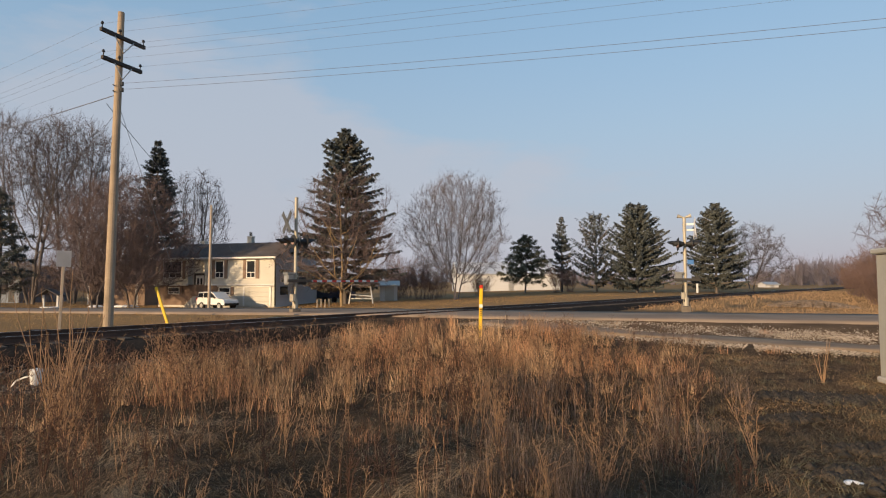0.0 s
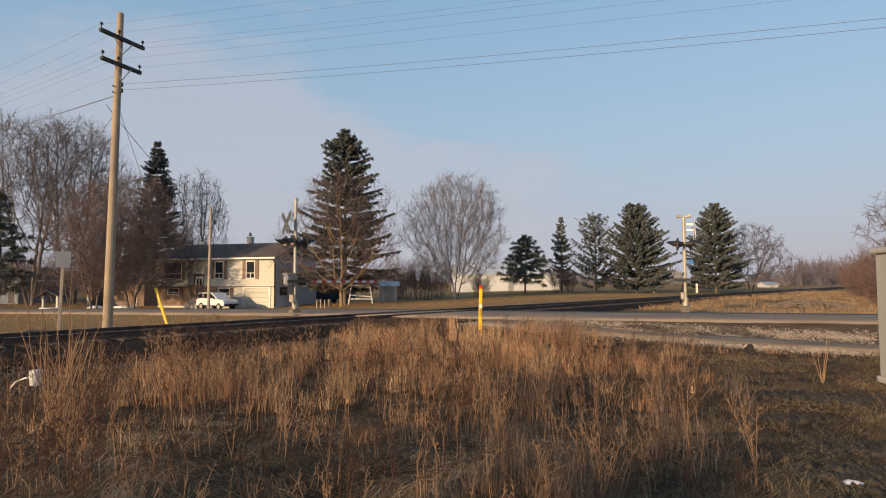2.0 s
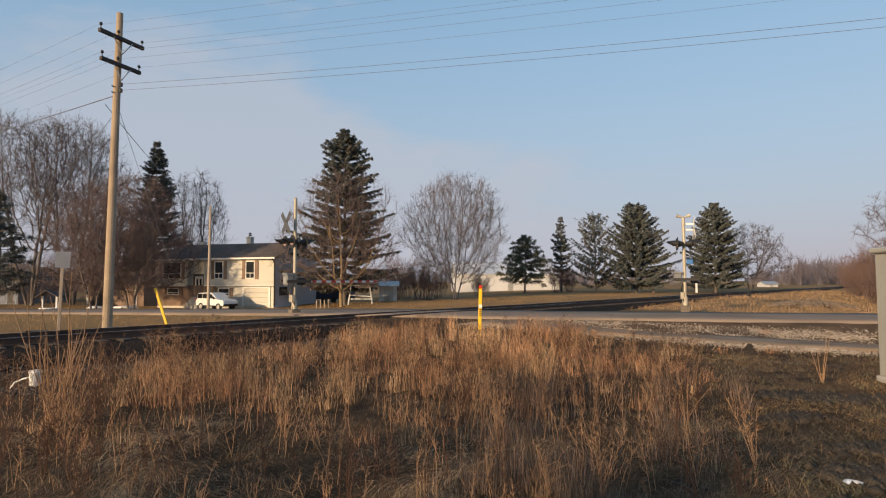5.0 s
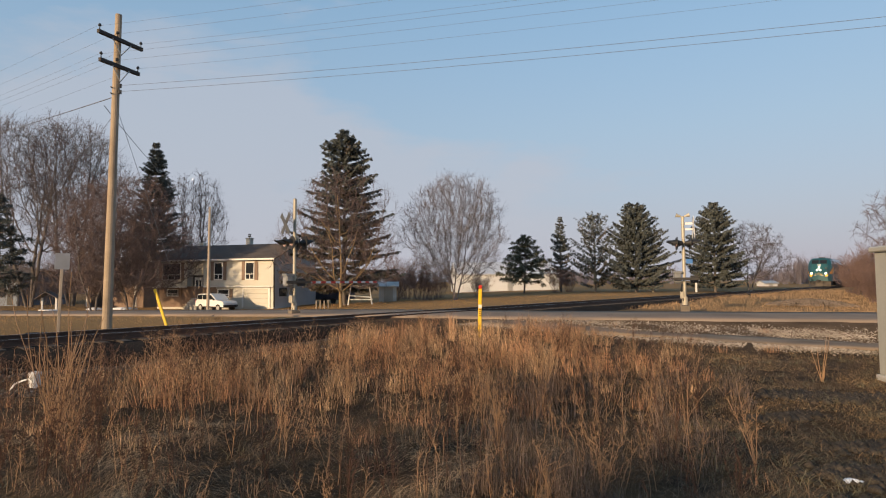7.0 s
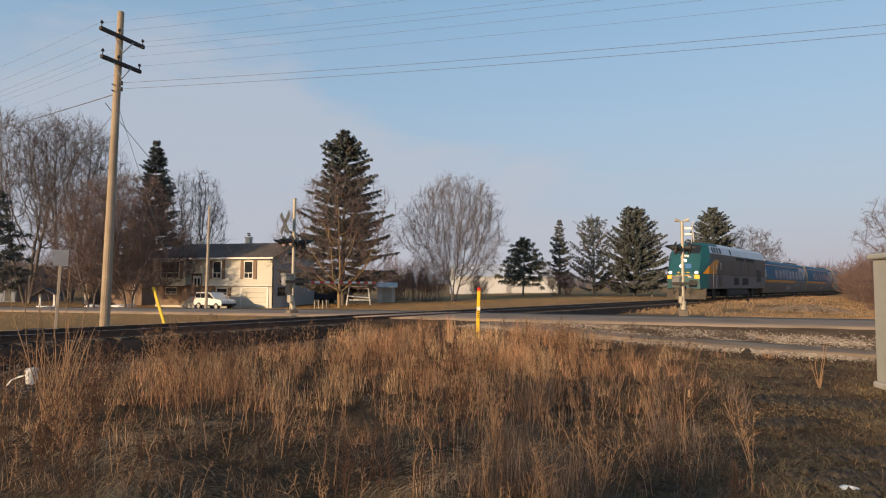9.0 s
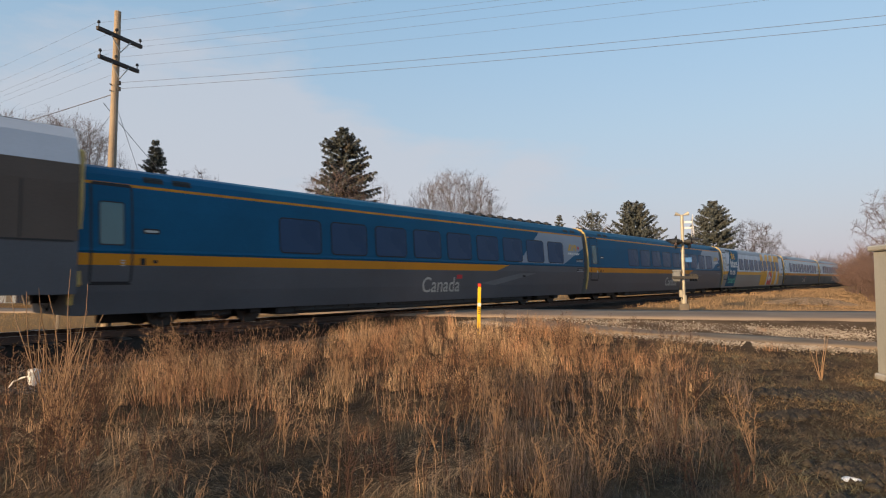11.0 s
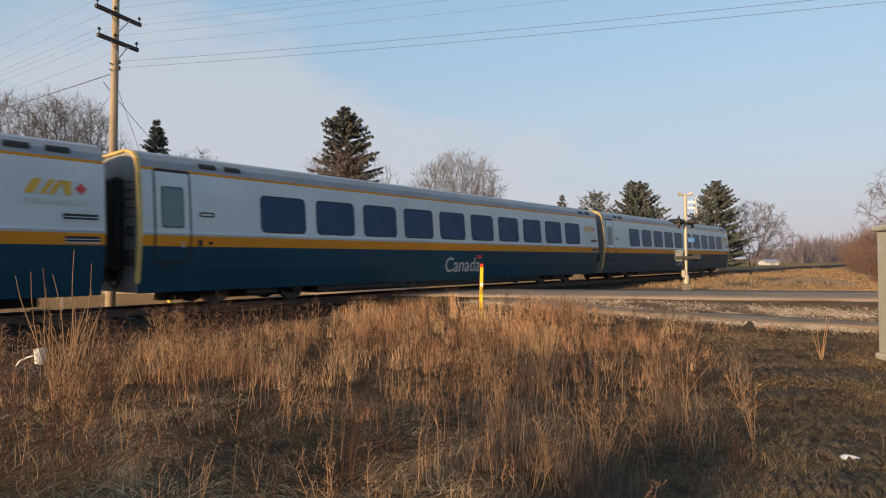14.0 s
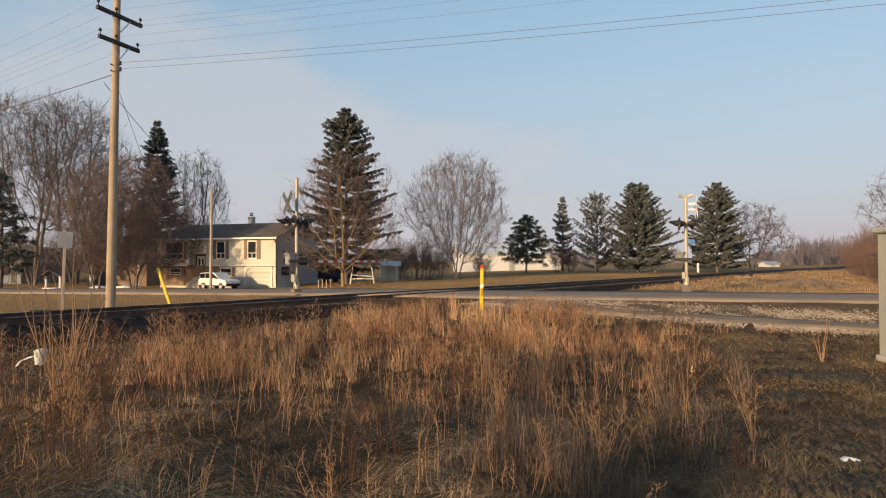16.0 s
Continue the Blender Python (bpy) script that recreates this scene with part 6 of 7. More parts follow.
x, y = (850 - 784) / 1040.4 * 15.5, 15.5
marker_post((x, y, ground_z(x, y)), 1.5 - 0.09 - ground_z(x, y), 1.5, "upright yellow marker post with a red cap", True)
x, y = (311 - 784) / 1040.4 * 20.0, 20.0
z = ground_z(x, y)
marker_post((x, y, z), 1.95, -19, "leaning yellow plastic marker post beyond the track", False)


def road_sign(at, tall):
    root = empty("road_sign", pose(*at, 0, 1.5, 32), "back of a square road sign on a wooden post", "road sign")
    bm = bmesh.new()
    box(bm, -0.05, -0.05, -0.4, 0.05, 0.05, tall, 0.01)
    part("post", bm, M_WOODGREY, root)
    bm = bmesh.new()
    box(bm, -0.235, -0.060, tall - 0.6, 0.235, -0.052, tall, 0.0)
    part("plate", bm, M_SIGNBACK, root, "dull aluminium sign back")


x, y = (110 - 784) / 1040.4 * 22.0, 22.0
z = ground_z(x, y)
road_sign((x, y, z), 2.75 - z)


def bungalow():
    """The crossing's equipment cabinet."""
    root = empty("equipment_cabinet", pose(7.67, 8.85, -0.02, 0, 0, -12), "pale metal crossing equipment cabinet on a concrete base", "cabinet")
    bm = bmesh.new()
    box(bm, -0.78, -0.5, 0.1, 0.78, 0.5, 2.05, 0.015)
    part("body", bm, M_BOX, root)
    bm = bmesh.new()
    box(bm, -0.84, -0.56, 2.05, 0.84, 0.56, 2.14, 0.02)
    box(bm, -0.6, -0.4, 2.14, 0.6, 0.4, 2.18, 0.02)
    part("roof", bm, M_BOX, root, "overhanging metal roof")
    bm = bmesh.new()
    box(bm, -0.82, -0.54, -0.3, 0.82, 0.54, 0.1, 0.02)
    part("base", bm, M_CONCRETE, root)
    for sx in (-1, 1):
        bm = bmesh.new()
        box(bm, min(sx * 0.04, sx * 0.72), -0.53, 0.2, max(sx * 0.04, sx * 0.72), -0.505, 1.98, 0.01)
        d = part("door", bm, M_BOX, root)
        bm = bmesh.new()
        box(bm, sx * 0.1 - 0.02, -0.57, 1.0, sx * 0.1 + 0.02, -0.53, 1.2, 0.005)
        part("handle", bm, M_STEEL, d)
        for z in (0.4, 1.1, 1.8):
            bm = bmesh.new()
            tube(bm, [(sx * 0.73, -0.53, z), (sx * 0.73, -0.53, z + 0.12)], 0.015, 6)
            part("hinge", bm, M_STEEL, d)
    bm = bmesh.new()
    box(bm, -0.66, -0.536, 1.5, -0.36, -0.532, 1.85)
    part("notice", bm, M_REFWHITE, root, "white paper notice")


bungalow()


def suv():
    x, y, z = spot(387, 60.5)
    root = empty("suv", pose(x, y, z + 0.02, 0, 0, -32), "white sport utility vehicle parked on the driveway", "car")
    paint = mat("white car paint", (0.78, 0.78, 0.77), 0.3, vary=0.06, scale=1, bump=0, coat=0.5)
    bm = bmesh.new()
    low = [(-2.2, 0.45), (-2.22, 0.95), (-2.15, 1.1), (1.0, 1.12), (2.0, 1.02), (2.2, 0.85), (2.22, 0.45)]
    prism(bm, [(a, b) for a, b in low], -0.88, 0.88, "y")
    up = [(-2.12, 1.1), (-1.98, 1.72), (-0.5, 1.78), (0.25, 1.72), (1.0, 1.12)]
    i = len(bm.verts)
    prism(bm, up, -0.8, 0.8, "y")
    bmesh.ops.bevel(bm, geom=bm.edges[:], offset=0.04, segments=2, affect="EDGES")
    part("body", bm, paint, root, smooth=False)
    for sg in (-1, 1):
        for pts in ([(-2.0, 1.18), (-1.9, 1.62), (-1.2, 1.66), (-1.2, 1.18)], [(-1.12, 1.18), (-1.12, 1.66), (-0.3, 1.68), (-0.3, 1.18)], [(-0.22, 1.18), (-0.22, 1.68), (0.2, 1.63), (0.82, 1.18)]):
            bm = bmesh.new()
            prism(bm, pts, sg * 0.80, sg * 0.815, "y")
            part("side_window", bm, M_GLASS, root)
        for wx in (-1.35, 1.4):
            bm = bmesh.new()
            tube(bm, [(wx, sg * 0.68, 0.36), (wx, sg * 0.9, 0.36)], 0.36, 20)
            w = part("wheel", bm, M_RUBBER, root)
            bm = bmesh.new()
            tube(bm, [(wx, sg * 0.9, 0.36), (wx, sg * 0.915, 0.36)], 0.22, 12)
            part("rim", bm, M_STEEL, w)
        bm = bmesh.new()
        box(bm, -2.24, sg * 0.82 - 0.08, 0.85, -2.16, sg * 0.82 + 0.08, 1.15, 0.01)
        part("tail_light", bm, M_REDP, root)
        bm = bmesh.new()
        box(bm, 0.65, sg * 0.9 - 0.06, 1.1, 0.8, sg * 0.9 + 0.06, 1.25, 0.02)
        part("mirror", bm, M_BLACK, root)
    bm = bmesh.new()
    box(bm, -2.3, -0.85, 0.42, -2.18, 0.85, 0.65, 0.03)
    box(bm, 2.15, -0.85, 0.42, 2.28, 0.85, 0.65, 0.03)
    box(bm, -1.9, -0.89, 0.38, 1.9, 0.89, 0.5, 0.02)
    part("bumper", bm, M_BLACK, root)
    bm = bmesh.new()
    for sg in (-1, 1):
        tube(bm, [(-1.8, sg * 0.68, 1.8), (-1.7, sg * 0.68, 1.85), (0.0, sg * 0.68, 1.83), (0.1, sg * 0.68, 1.76)], 0.02, 6)
    part("roof_rail", bm, M_BLACK, root)


suv()


def wishing_well():
    x, y, z = spot(93, 50)
    root = empty("wishing_well", pose(x, y, z, 0, 0, 10), "small white garden wishing well with a dark roof", "garden ornament")
    bm = bmesh.new()
    tube(bm, [(0, 0, -0.2), (0, 0, 0.3)], 0.75, 16)
    part("basin", bm, M_REFWHITE, root)
    for sx in (-0.55, 0.55):
        bm = bmesh.new()
        box(bm, sx - 0.07, -0.07, 0.3, sx + 0.07, 0.07, 1.3)
        part("post", bm, M_TRIMW, root)
    bm = bmesh.new()
    for sg in (-1, 1):
        vs = [bm.verts.new(p) for p in ((-0.1, -0.55, 1.75), (-0.1, 0.55, 1.75), (sg * 0.95, 0.55, 1.15), (sg * 0.95, -0.55, 1.15))]
        vt = [bm.verts.new(v.co + Vector((0, 0, 0.08))) for v in vs]
        bm.faces.new(vs)
        bm.faces.new(vt)
        for i in range(4):
            bm.faces.new((vs[i], vs[(i + 1) % 4], vt[(i + 1) % 4], vt[i]))
    part("roof", bm, M_SHINGLE, root)


wishing_well()
# culvert end in the far ditch
x, y = (58 - 784) / 1040.4 * 20.5, 20.5
bm = bmesh.new()
z = ground_z(x, y)
tube(bm, [(x - 0.3, y + 1.4, z - 0.1), (x, y, z + 0.0)], 0.17, 18, False)
tube(bm, [(x - 0.3, y + 1.4, z - 0.1), (x, y, z + 0.0)], 0.145, 18, False)
tagged(mesh_ob("culvert_pipe", bm, M_UNDER), "dark corrugated culvert pipe in the ditch", "pipe")
# white inspection pipe
x, y = (72 - 784) / 1040.4 * 9.3, 9.3
z = ground_z(x, y)
root = empty("vent_pipe", Matrix.Translation((x, y, 0)), "short white plastic pipe with a cap and side tube", "pipe")
bm = bmesh.new()
tube(bm, [(0, 0, z - 0.1), (0, 0, 0.20)], 0.078, 14)
part("pipe", bm, M_REFWHITE, root)
bm = bmesh.new()
tube(bm, [(0, 0, 0.18), (0, 0, 0.215), (0, 0, 0.235)], [0.095, 0.093, 0.07], 14)
part("cap", bm, M_REFWHITE, root)
bm = bmesh.new()
tube(bm, [(-0.06, 0, 0.13), (-0.17, -0.03, 0.10), (-0.28, -0.05, 0.05), (-0.36, -0.06, z + 0.01)], 0.014, 8)
part("side_tube", bm, M_REFWHITE, root)
HEAP = (x, y, z)


def about_pipe(rs, n):
    a, r = rs.uniform(0, 6.28, n), 0.42 * np.sqrt(rs.rand(n))
    return HEAP[0] + np.cos(a) * r, HEAP[1] - 0.08 + np.sin(a) * r


# porch swing frame, stakes and firewood in the yard
x, y, z = spot(640, 62)
root = empty("garden_swing", pose(x, y, z, 0, 0, -8), "white metal garden swing frame beside the spruce", "garden furniture")
for a, b in (((-1.3, 0, 0), (-1.0, 0, 2.0)), ((1.3, 0, 0), (1.0, 0, 2.0)), ((-1.0, 0, 2.0), (1.0, 0, 2.0)), ((-1.2, 0, 1.0), (1.2, 0, 0.8)), ((-1.2, 0.6, 0.55), (1.2, 0.6, 0.55))):
    bm = bmesh.new()
    tube(bm, [a, b], 0.07, 6)
    part("bar", bm, M_TRIMW, root)
for px, dep in ((563, 56), (570, 57), (577, 56), (584, 57)):
    x, y, z = spot(px, dep)
    bm = bmesh.new()
    tube(bm, [(0, 0, -0.2), (0, 0, 0.75), (0.02, 0, 0.8)], [0.06, 0.06, 0.03], 8)
    o = mesh_ob("garden_stake", bm, M_WOODGREY)
    o.matrix_world = Matrix.Translation((x, y, z))
    tagged(o, "short pale wooden garden stake", "stake", "garden stakes")
x, y, z = spot(590, 72)
root = empty("trailer", pose(x, y, z, 0, 0, -10), "dark blue covered trailer behind the house", "trailer")
bm = bmesh.new()
box(bm, -2.6, -1.1, 0.45, 2.6, 1.1, 2.5, 0.12)
M_DKBLUE = mat("dark blue tarpaulin", (0.03, 0.045, 0.09), 0.6, vary=0.3, scale=1)
part("body", bm, M_DKBLUE, root)
for sx in (-0.6, 0.6):
    bm = bmesh.new()
    tube(bm, [(sx, -1.15, 0.33), (sx, -0.95, 0.33)], 0.33, 16)
    part("wheel", bm, M_RUBBER, root)
for px, dep, m, lab in ((1158, 84, M_WOODGREY, "short pale wooden stake beyond the track"), (1234, 84, M_REFWHITE, "short white stake beyond the track")):
    x, y, z = spot(px, dep)
    bm = bmesh.new()
    box(bm, -0.12, -0.12, -0.2, 0.12, 0.12, 1.3, 0.02)
    o = mesh_ob("stake", bm, m)
    o.matrix_world = Matrix.Translation((x, y, z))
    tagged(o, lab, "stake")

# gravel lane and crossing surface
M_LANE = mat("compacted gravel lane", (0.27, 0.205, 0.15), 0.95, scale=0.8, fine=20, vary=0.35, bump=0.6, spec=0.02)
M_DIRT = mat("bare brown dirt", (0.135, 0.092, 0.06), 0.95, scale=0.9, fine=14, vary=0.5, bump=0.8, spec=0.02)
strip("gravel_lane", LANE, 0.85, M_LANE, -0.04, "compacted grey gravel lane", 5, 0.4)


def shoulder():
    """The bare slope from the road's near edge down to the ground by the lane."""
    rs = np.random.RandomState(6)
    road = [p for p in reversed(ROAD) if -4.5 < p[0] <= 120]
    pts = []
    for a, b in zip(road, road[1:]):
        k = max(2, int(math.dist(a[:2], b[:2]) / 0.6))
        pts += [Vector(a).lerp(Vector(b), i / k) for i in range(k)]
    offs = np.array([2.5, 2.8, 3.2, 3.7, 4.3, 5.0, 5.8, 6.6])
    v = []
    for i, p in enumerate(pts):
        d = (pts[min(i + 3, len(pts) - 1)] - pts[max(i - 3, 0)]).normalized()
        side = Vector((d.y, -d.x, 0)).normalized()
        for o in offs:
            q = p + side * (o + rs.uniform(-0.12, 0.12) * (o > 2.9))
            fall = p.z - 0.03 - 0.115 * max(0, o - 2.8) + rs.uniform(-0.012, 0.012)
            v.append((q.x, q.y, max(fall, ground_z(q.x, q.y) - 0.02) if o < 6.5 else ground_z(q.x, q.y) - 0.08))
    w = len(offs)
    f = [(i * w + j, i * w + j + 1, (i + 1) * w + j + 1, (i + 1) * w + j) for i in range(len(pts) - 1) for j in range(w - 1)]
    tagged(raw("road_shoulder", v, f, M_DIRT), "bare brown dirt slope between road and lane", "road shoulder", kind="structure")


shoulder()


def stones(name, where, n, lo, hi, material, label, seed, half_width=0.5):
    """Loose stones scattered about points that where() gives, each a small crooked lump."""
    rs = np.random.RandomState(seed)
    x, y = where(rs, n)
    z = height(x, y)
    if name == "gravel":
        far, edge = seg_dist(x, y, ROAD)
        z = np.where(far > 2.8, np.maximum(z, edge - 0.03 - 0.115 * (far - 2.8)), z)
    r = rs.uniform(lo, hi, n) * rs.uniform(0.5, 1, n)
    base = np.array([(1, 0, 0), (-1, 0, 0), (0, 1, 0), (0, -1, 0), (0, 0, 0.8), (0, 0, -0.8)])
    tri = np.array([(0, 2, 4), (2, 1, 4), (1, 3, 4), (3, 0, 4), (2, 0, 5), (1, 2, 5), (3, 1, 5), (0, 3, 5)])
    v = base[None] * r[:, None, None] * rs.uniform(0.6, 1.4, (n, 6, 3))
    a = rs.uniform(0, 6.28, n)
    c, s = np.cos(a)[:, None], np.sin(a)[:, None]
    vx, vy = v[..., 0] * c - v[..., 1] * s, v[..., 0] * s + v[..., 1] * c
    v = np.stack([vx + x[:, None], vy + y[:, None], v[..., 2] + z[:, None] + r[:, None] * 0.3], -1)
    f = (tri[None] + (np.arange(n) * 6)[:, None, None]).reshape(-1, 3)
    return tagged(raw(name, v.reshape(-1, 3), f, material), label, "gravel", kind="stuff")


def beside_lane(rs, n):
    k = rs.randint(0, 4, n)
    t = rs.uniform(0, 1, n)
    a, b = np.array(LANE)[k], np.array(LANE)[k + 1]
    p = a + (b - a) * t[:, None]
    off = np.where(rs.rand(n) < 0.55, rs.normal(1.6, 0.5, n), rs.normal(-1.2, 0.35, n))
    d = (b - a)[:, :2]
    d = d / np.hypot(d[:, 0], d[:, 1])[:, None]
    return p[:, 0] - d[:, 1] * off, p[:, 1] + d[:, 0] * off


M_STONE = mat("pale gravel stones", (0.42, 0.355, 0.29), 0.9, scale=2, fine=20, vary=0.4, bump=0.2, per_piece=1.0)
M_DSTONE = mat("dark ballast stones", (0.085, 0.07, 0.06), 0.9, scale=2, fine=20, vary=0.45, bump=0.2, per_piece=1.0)
stones("gravel", beside_lane, 22000, 0.009, 0.026, M_STONE, "loose pale gravel beside the lane", 41)


def on_bank(rs, n):
    s = rs.uniform(-16, 13, n)
    q = np.where(rs.rand(n) < 0.75, rs.uniform(-4.4, -2.3, n), rs.uniform(-5.6, -3.6, n))
    return s * U.x + (TRACK_P + q) * N.x, s * U.y + (TRACK_P + q) * N.y


b = stones("ballast_stones", on_bank, 10000, 0.02, 0.05, M_DSTONE, "loose dark ballast stones on the bank", 42)
# lift the stones that lie on the ballast bank
me = b.data
co = np.empty(len(me.vertices) * 3, np.float32)
me.vertices.foreach_get("co", co)
co = co.reshape(-1, 6, 3)
cen = co.mean(1)
q = np.abs(cen[:, 0] * N.x + cen[:, 1] * N.y - TRACK_P)
bank = 0.15 - 0.6 * np.clip((q - 1.5) / 1.8, 0, 1.2)
co[..., 2] += np.maximum(0, bank - cen[:, 2])[:, None]
me.vertices.foreach_set("co", co.ravel())


heap = stones("ballast_stones", about_pipe, 300, 0.02, 0.045, M_DSTONE, "loose dark stones heaped round the white pipe", 46)
co = np.empty(len(heap.data.vertices) * 3, np.float32)
heap.data.vertices.foreach_get("co", co)
co = co.reshape(-1, 6, 3)
cen = co.mean(1)
away = np.hypot(cen[:, 0] - HEAP[0], cen[:, 1] - HEAP[1])
rise = np.random.RandomState(47).uniform(0.0, 1.0, len(cen)) * np.clip(1 - away / 0.5, 0, 1)
co[..., 2] += (0.09 * rise)[:, None]
heap.data.vertices.foreach_set("co", co.ravel())

M_TANSTONE = mat("tan field stones", (0.20, 0.15, 0.11), 0.9, scale=2, fine=20, vary=0.4, bump=0.2, per_piece=1.0)


def mound(rs, n):
    a, r = rs.uniform(0, 6.28, n), np.sqrt(rs.rand(n))
    cx, cy, _ = spot(1438, 34)
    return cx + np.cos(a) * r * 2.6, cy + np.sin(a) * r * 1.3


m = stones("gravel_heap", mound, 2200, 0.03, 0.09, M_TANSTONE, "low heap of pale stones in the grass", 43)
me = m.data
co = np.empty(len(me.vertices) * 3, np.float32)
me.vertices.foreach_get("co", co)
co = co.reshape(-1, 3)
cx, cy, _ = spot(1438, 34)
co[:, 2] += 0.4 * np.clip(1 - ((co[:, 0] - cx) / 2.7) ** 2 - ((co[:, 1] - cy) / 1.4) ** 2, 0, 1)
me.vertices.foreach_set("co", co.ravel())

M_SOIL = mat("dark damp soil", (0.045, 0.036, 0.028), 0.95, scale=3, fine=30, vary=0.45, bump=0.8, per_piece=0.8)


def clods(rs, n):
    k = rs.randint(0, 6, n)
    c = np.array([spot(px, d)[:2] for px, d in ((1500, 8.0), (1400, 8.2), (1545, 5.0), (1480, 4.3), (1560, 5.8), (1380, 7.0))])[k]
    w = np.array([0.7, 0.4, 0.45, 0.35, 0.4, 0.3])[k]
    return c[:, 0] + rs.normal(0, 1, n) * w * 0.6, c[:, 1] + rs.normal(0, 1, n) * w * 0.22


stones("soil_clods", clods, 4200, 0.02, 0.075, M_SOIL, "dark damp clods of earth in the grass", 44)

# snow remains
def snow_patch(at, rx, ry, thick, seed, label):
    bm = bmesh.new()
    rng = random.Random(seed)
    rings = []
    for k, (f, zz) in enumerate(((1.0, -0.02), (0.85, 0.5), (0.5, 0.9))):
        ring = []
        for j in range(18):
            a = 2 * math.pi * j / 18
            w = 1 + 0.22 * math.sin(3 * a + seed) + rng.uniform(-0.08, 0.08)
            ring.append(bm.verts.new((rx * f * w * math.cos(a), ry * f * w * math.sin(a), thick * zz)))
        rings.append(ring)
    for r0, r1 in zip(rings, rings[1:]):
        for j in range(18):
            bm.faces.new((r0[j], r0[(j + 1) % 18], r1[(j + 1) % 18], r1[j]))
    c = bm.verts.new((0, 0, thick))
    for j in range(18):
        bm.faces.new((rings[-1][j], rings[-1][(j + 1) % 18], c))
    o = mesh_ob("snow_patch", bm, M_SNOW, smooth=True)
    o.matrix_world = Matrix.Translation(at)
    return tagged(o, label, "snow", "snow remains")


snow_patch((3.30, 4.85, ground_z(3.30, 4.85) + 0.015), 0.09, 0.042, 0.025, 3, "small melting patch of snow in the grass")
x, y, z = spot(225, 66)
snow_patch((x, y, z - 0.05), 1.5, 0.8, 0.3, 5, "low dirty snow heap before the garage")
x, y, z = spot(172, 66)
snow_patch((x, y, z - 0.05), 0.9, 0.6, 0.3, 6, "low dirty snow heap before the garage")

# ---- grass and weeds ----
def blades(name, x, y, tall, width, lean, material, label, seed, curl=0.5, heading=None, simple=False):
    """Many bent, tapering blades as one mesh."""
    rs = np.random.RandomState(seed)
    n = len(x)
    z = height(x, y)
    a = rs.uniform(0, 6.283, n) if heading is None else heading
    dx, dy = np.cos(a), np.sin(a)
    b = rs.uniform(0, 6.283, n)
    wx, wy = np.cos(b), np.sin(b)
    lv = np.array([0, 0.55, 1.0]) if simple else np.array([0, 0.4, 0.75, 1.0])
    wd = np.array([1.0, 0.7, 0.12]) if simple else np.array([1.0, 0.8, 0.5, 0.12])
    rows = len(lv)
    out = np.empty((n, 2 * rows, 3))
    for k in range(rows):
        off = lean * tall * lv[k] ** (1 + curl)
        px, py = x + dx * off, y + dy * off
        pz = z - 0.02 + tall * lv[k] * (1 - 0.25 * lean * lv[k])
        for s, j in ((-1, 0), (1, 1)):
            out[:, 2 * k + j] = np.stack([px + s * wx * width * wd[k] / 2, py + s * wy * width * wd[k] / 2, pz], 1)
    f = np.array([(0, 1, 3, 2), (2, 3, 5, 4), (4, 5, 7, 6)])[:rows - 1]
    f = (f[None] + (np.arange(n) * 2 * rows)[:, None, None]).reshape(-1, 4)
    return tagged(raw(name, out.reshape(-1, 3), f, material), label, "grass", kind="stuff")


M_REDGRASS = mat("reddish dry grass", (0.43, 0.23, 0.125), 0.85, scale=0.5, fine=5, vary=0.75, bump=0, per_piece=1.7)
M_OCHRE = mat("ochre winter turf", (0.42, 0.25, 0.10), 0.9, scale=0.4, fine=4, vary=0.4, bump=0, per_piece=0.7)
M_MOSS = mat("ochre mossy turf", (0.31, 0.205, 0.095), 0.9, scale=0.6, fine=6, vary=0.6, bump=0, per_piece=1.2)
M_BANKGRASS = mat("soft tan bank grass", (0.42, 0.265, 0.14), 0.9, scale=0.3, fine=4, vary=0.35, bump=0, per_piece=0.7)
M_STRAW = mat("pale matted straw", (0.43, 0.30, 0.175), 0.9, scale=0.6, fine=6, vary=0.75, bump=0, per_piece=1.5)
M_STALK = mat("grey-brown dry stalks", (0.155, 0.112, 0.09), 0.9, scale=0.5, fine=5, vary=0.75, bump=0, per_piece=1.8)
M_TANGRASS = mat("tan dry grass", (0.54, 0.36, 0.21), 0.85, scale=0.5, fine=5, vary=0.75, bump=0, per_piece=1.7)
M_DULLGRASS = mat("dull matted grass", (0.18, 0.12, 0.07), 0.9, scale=0.6, fine=6, vary=0.75, bump=0, per_piece=1.6)
M_GREENGRASS = mat("dull green grass", (0.12, 0.11, 0.07), 0.9, scale=0.6, fine=6, vary=0.65, bump=0, per_piece=1.6)
M_WEED = mat("pale dry weed stalks", (0.32, 0.195, 0.11), 0.85, scale=1, fine=10, vary=0.3, bump=0)
M_DARKWEED = mat("dark dry weed stalks", (0.085, 0.042, 0.026), 0.9, scale=1, fine=10, vary=0.35, bump=0)


def field(n, seed, near=2.2, far=24.0):
    """Random places in the wedge of ground before the camera."""
    rs = np.random.RandomState(seed)
    y = near + (far - near) * rs.rand(n) ** 1.35
    x = rs.uniform(-0.9, 0.9, n) * (y + 1.0)
    return x, y, rs


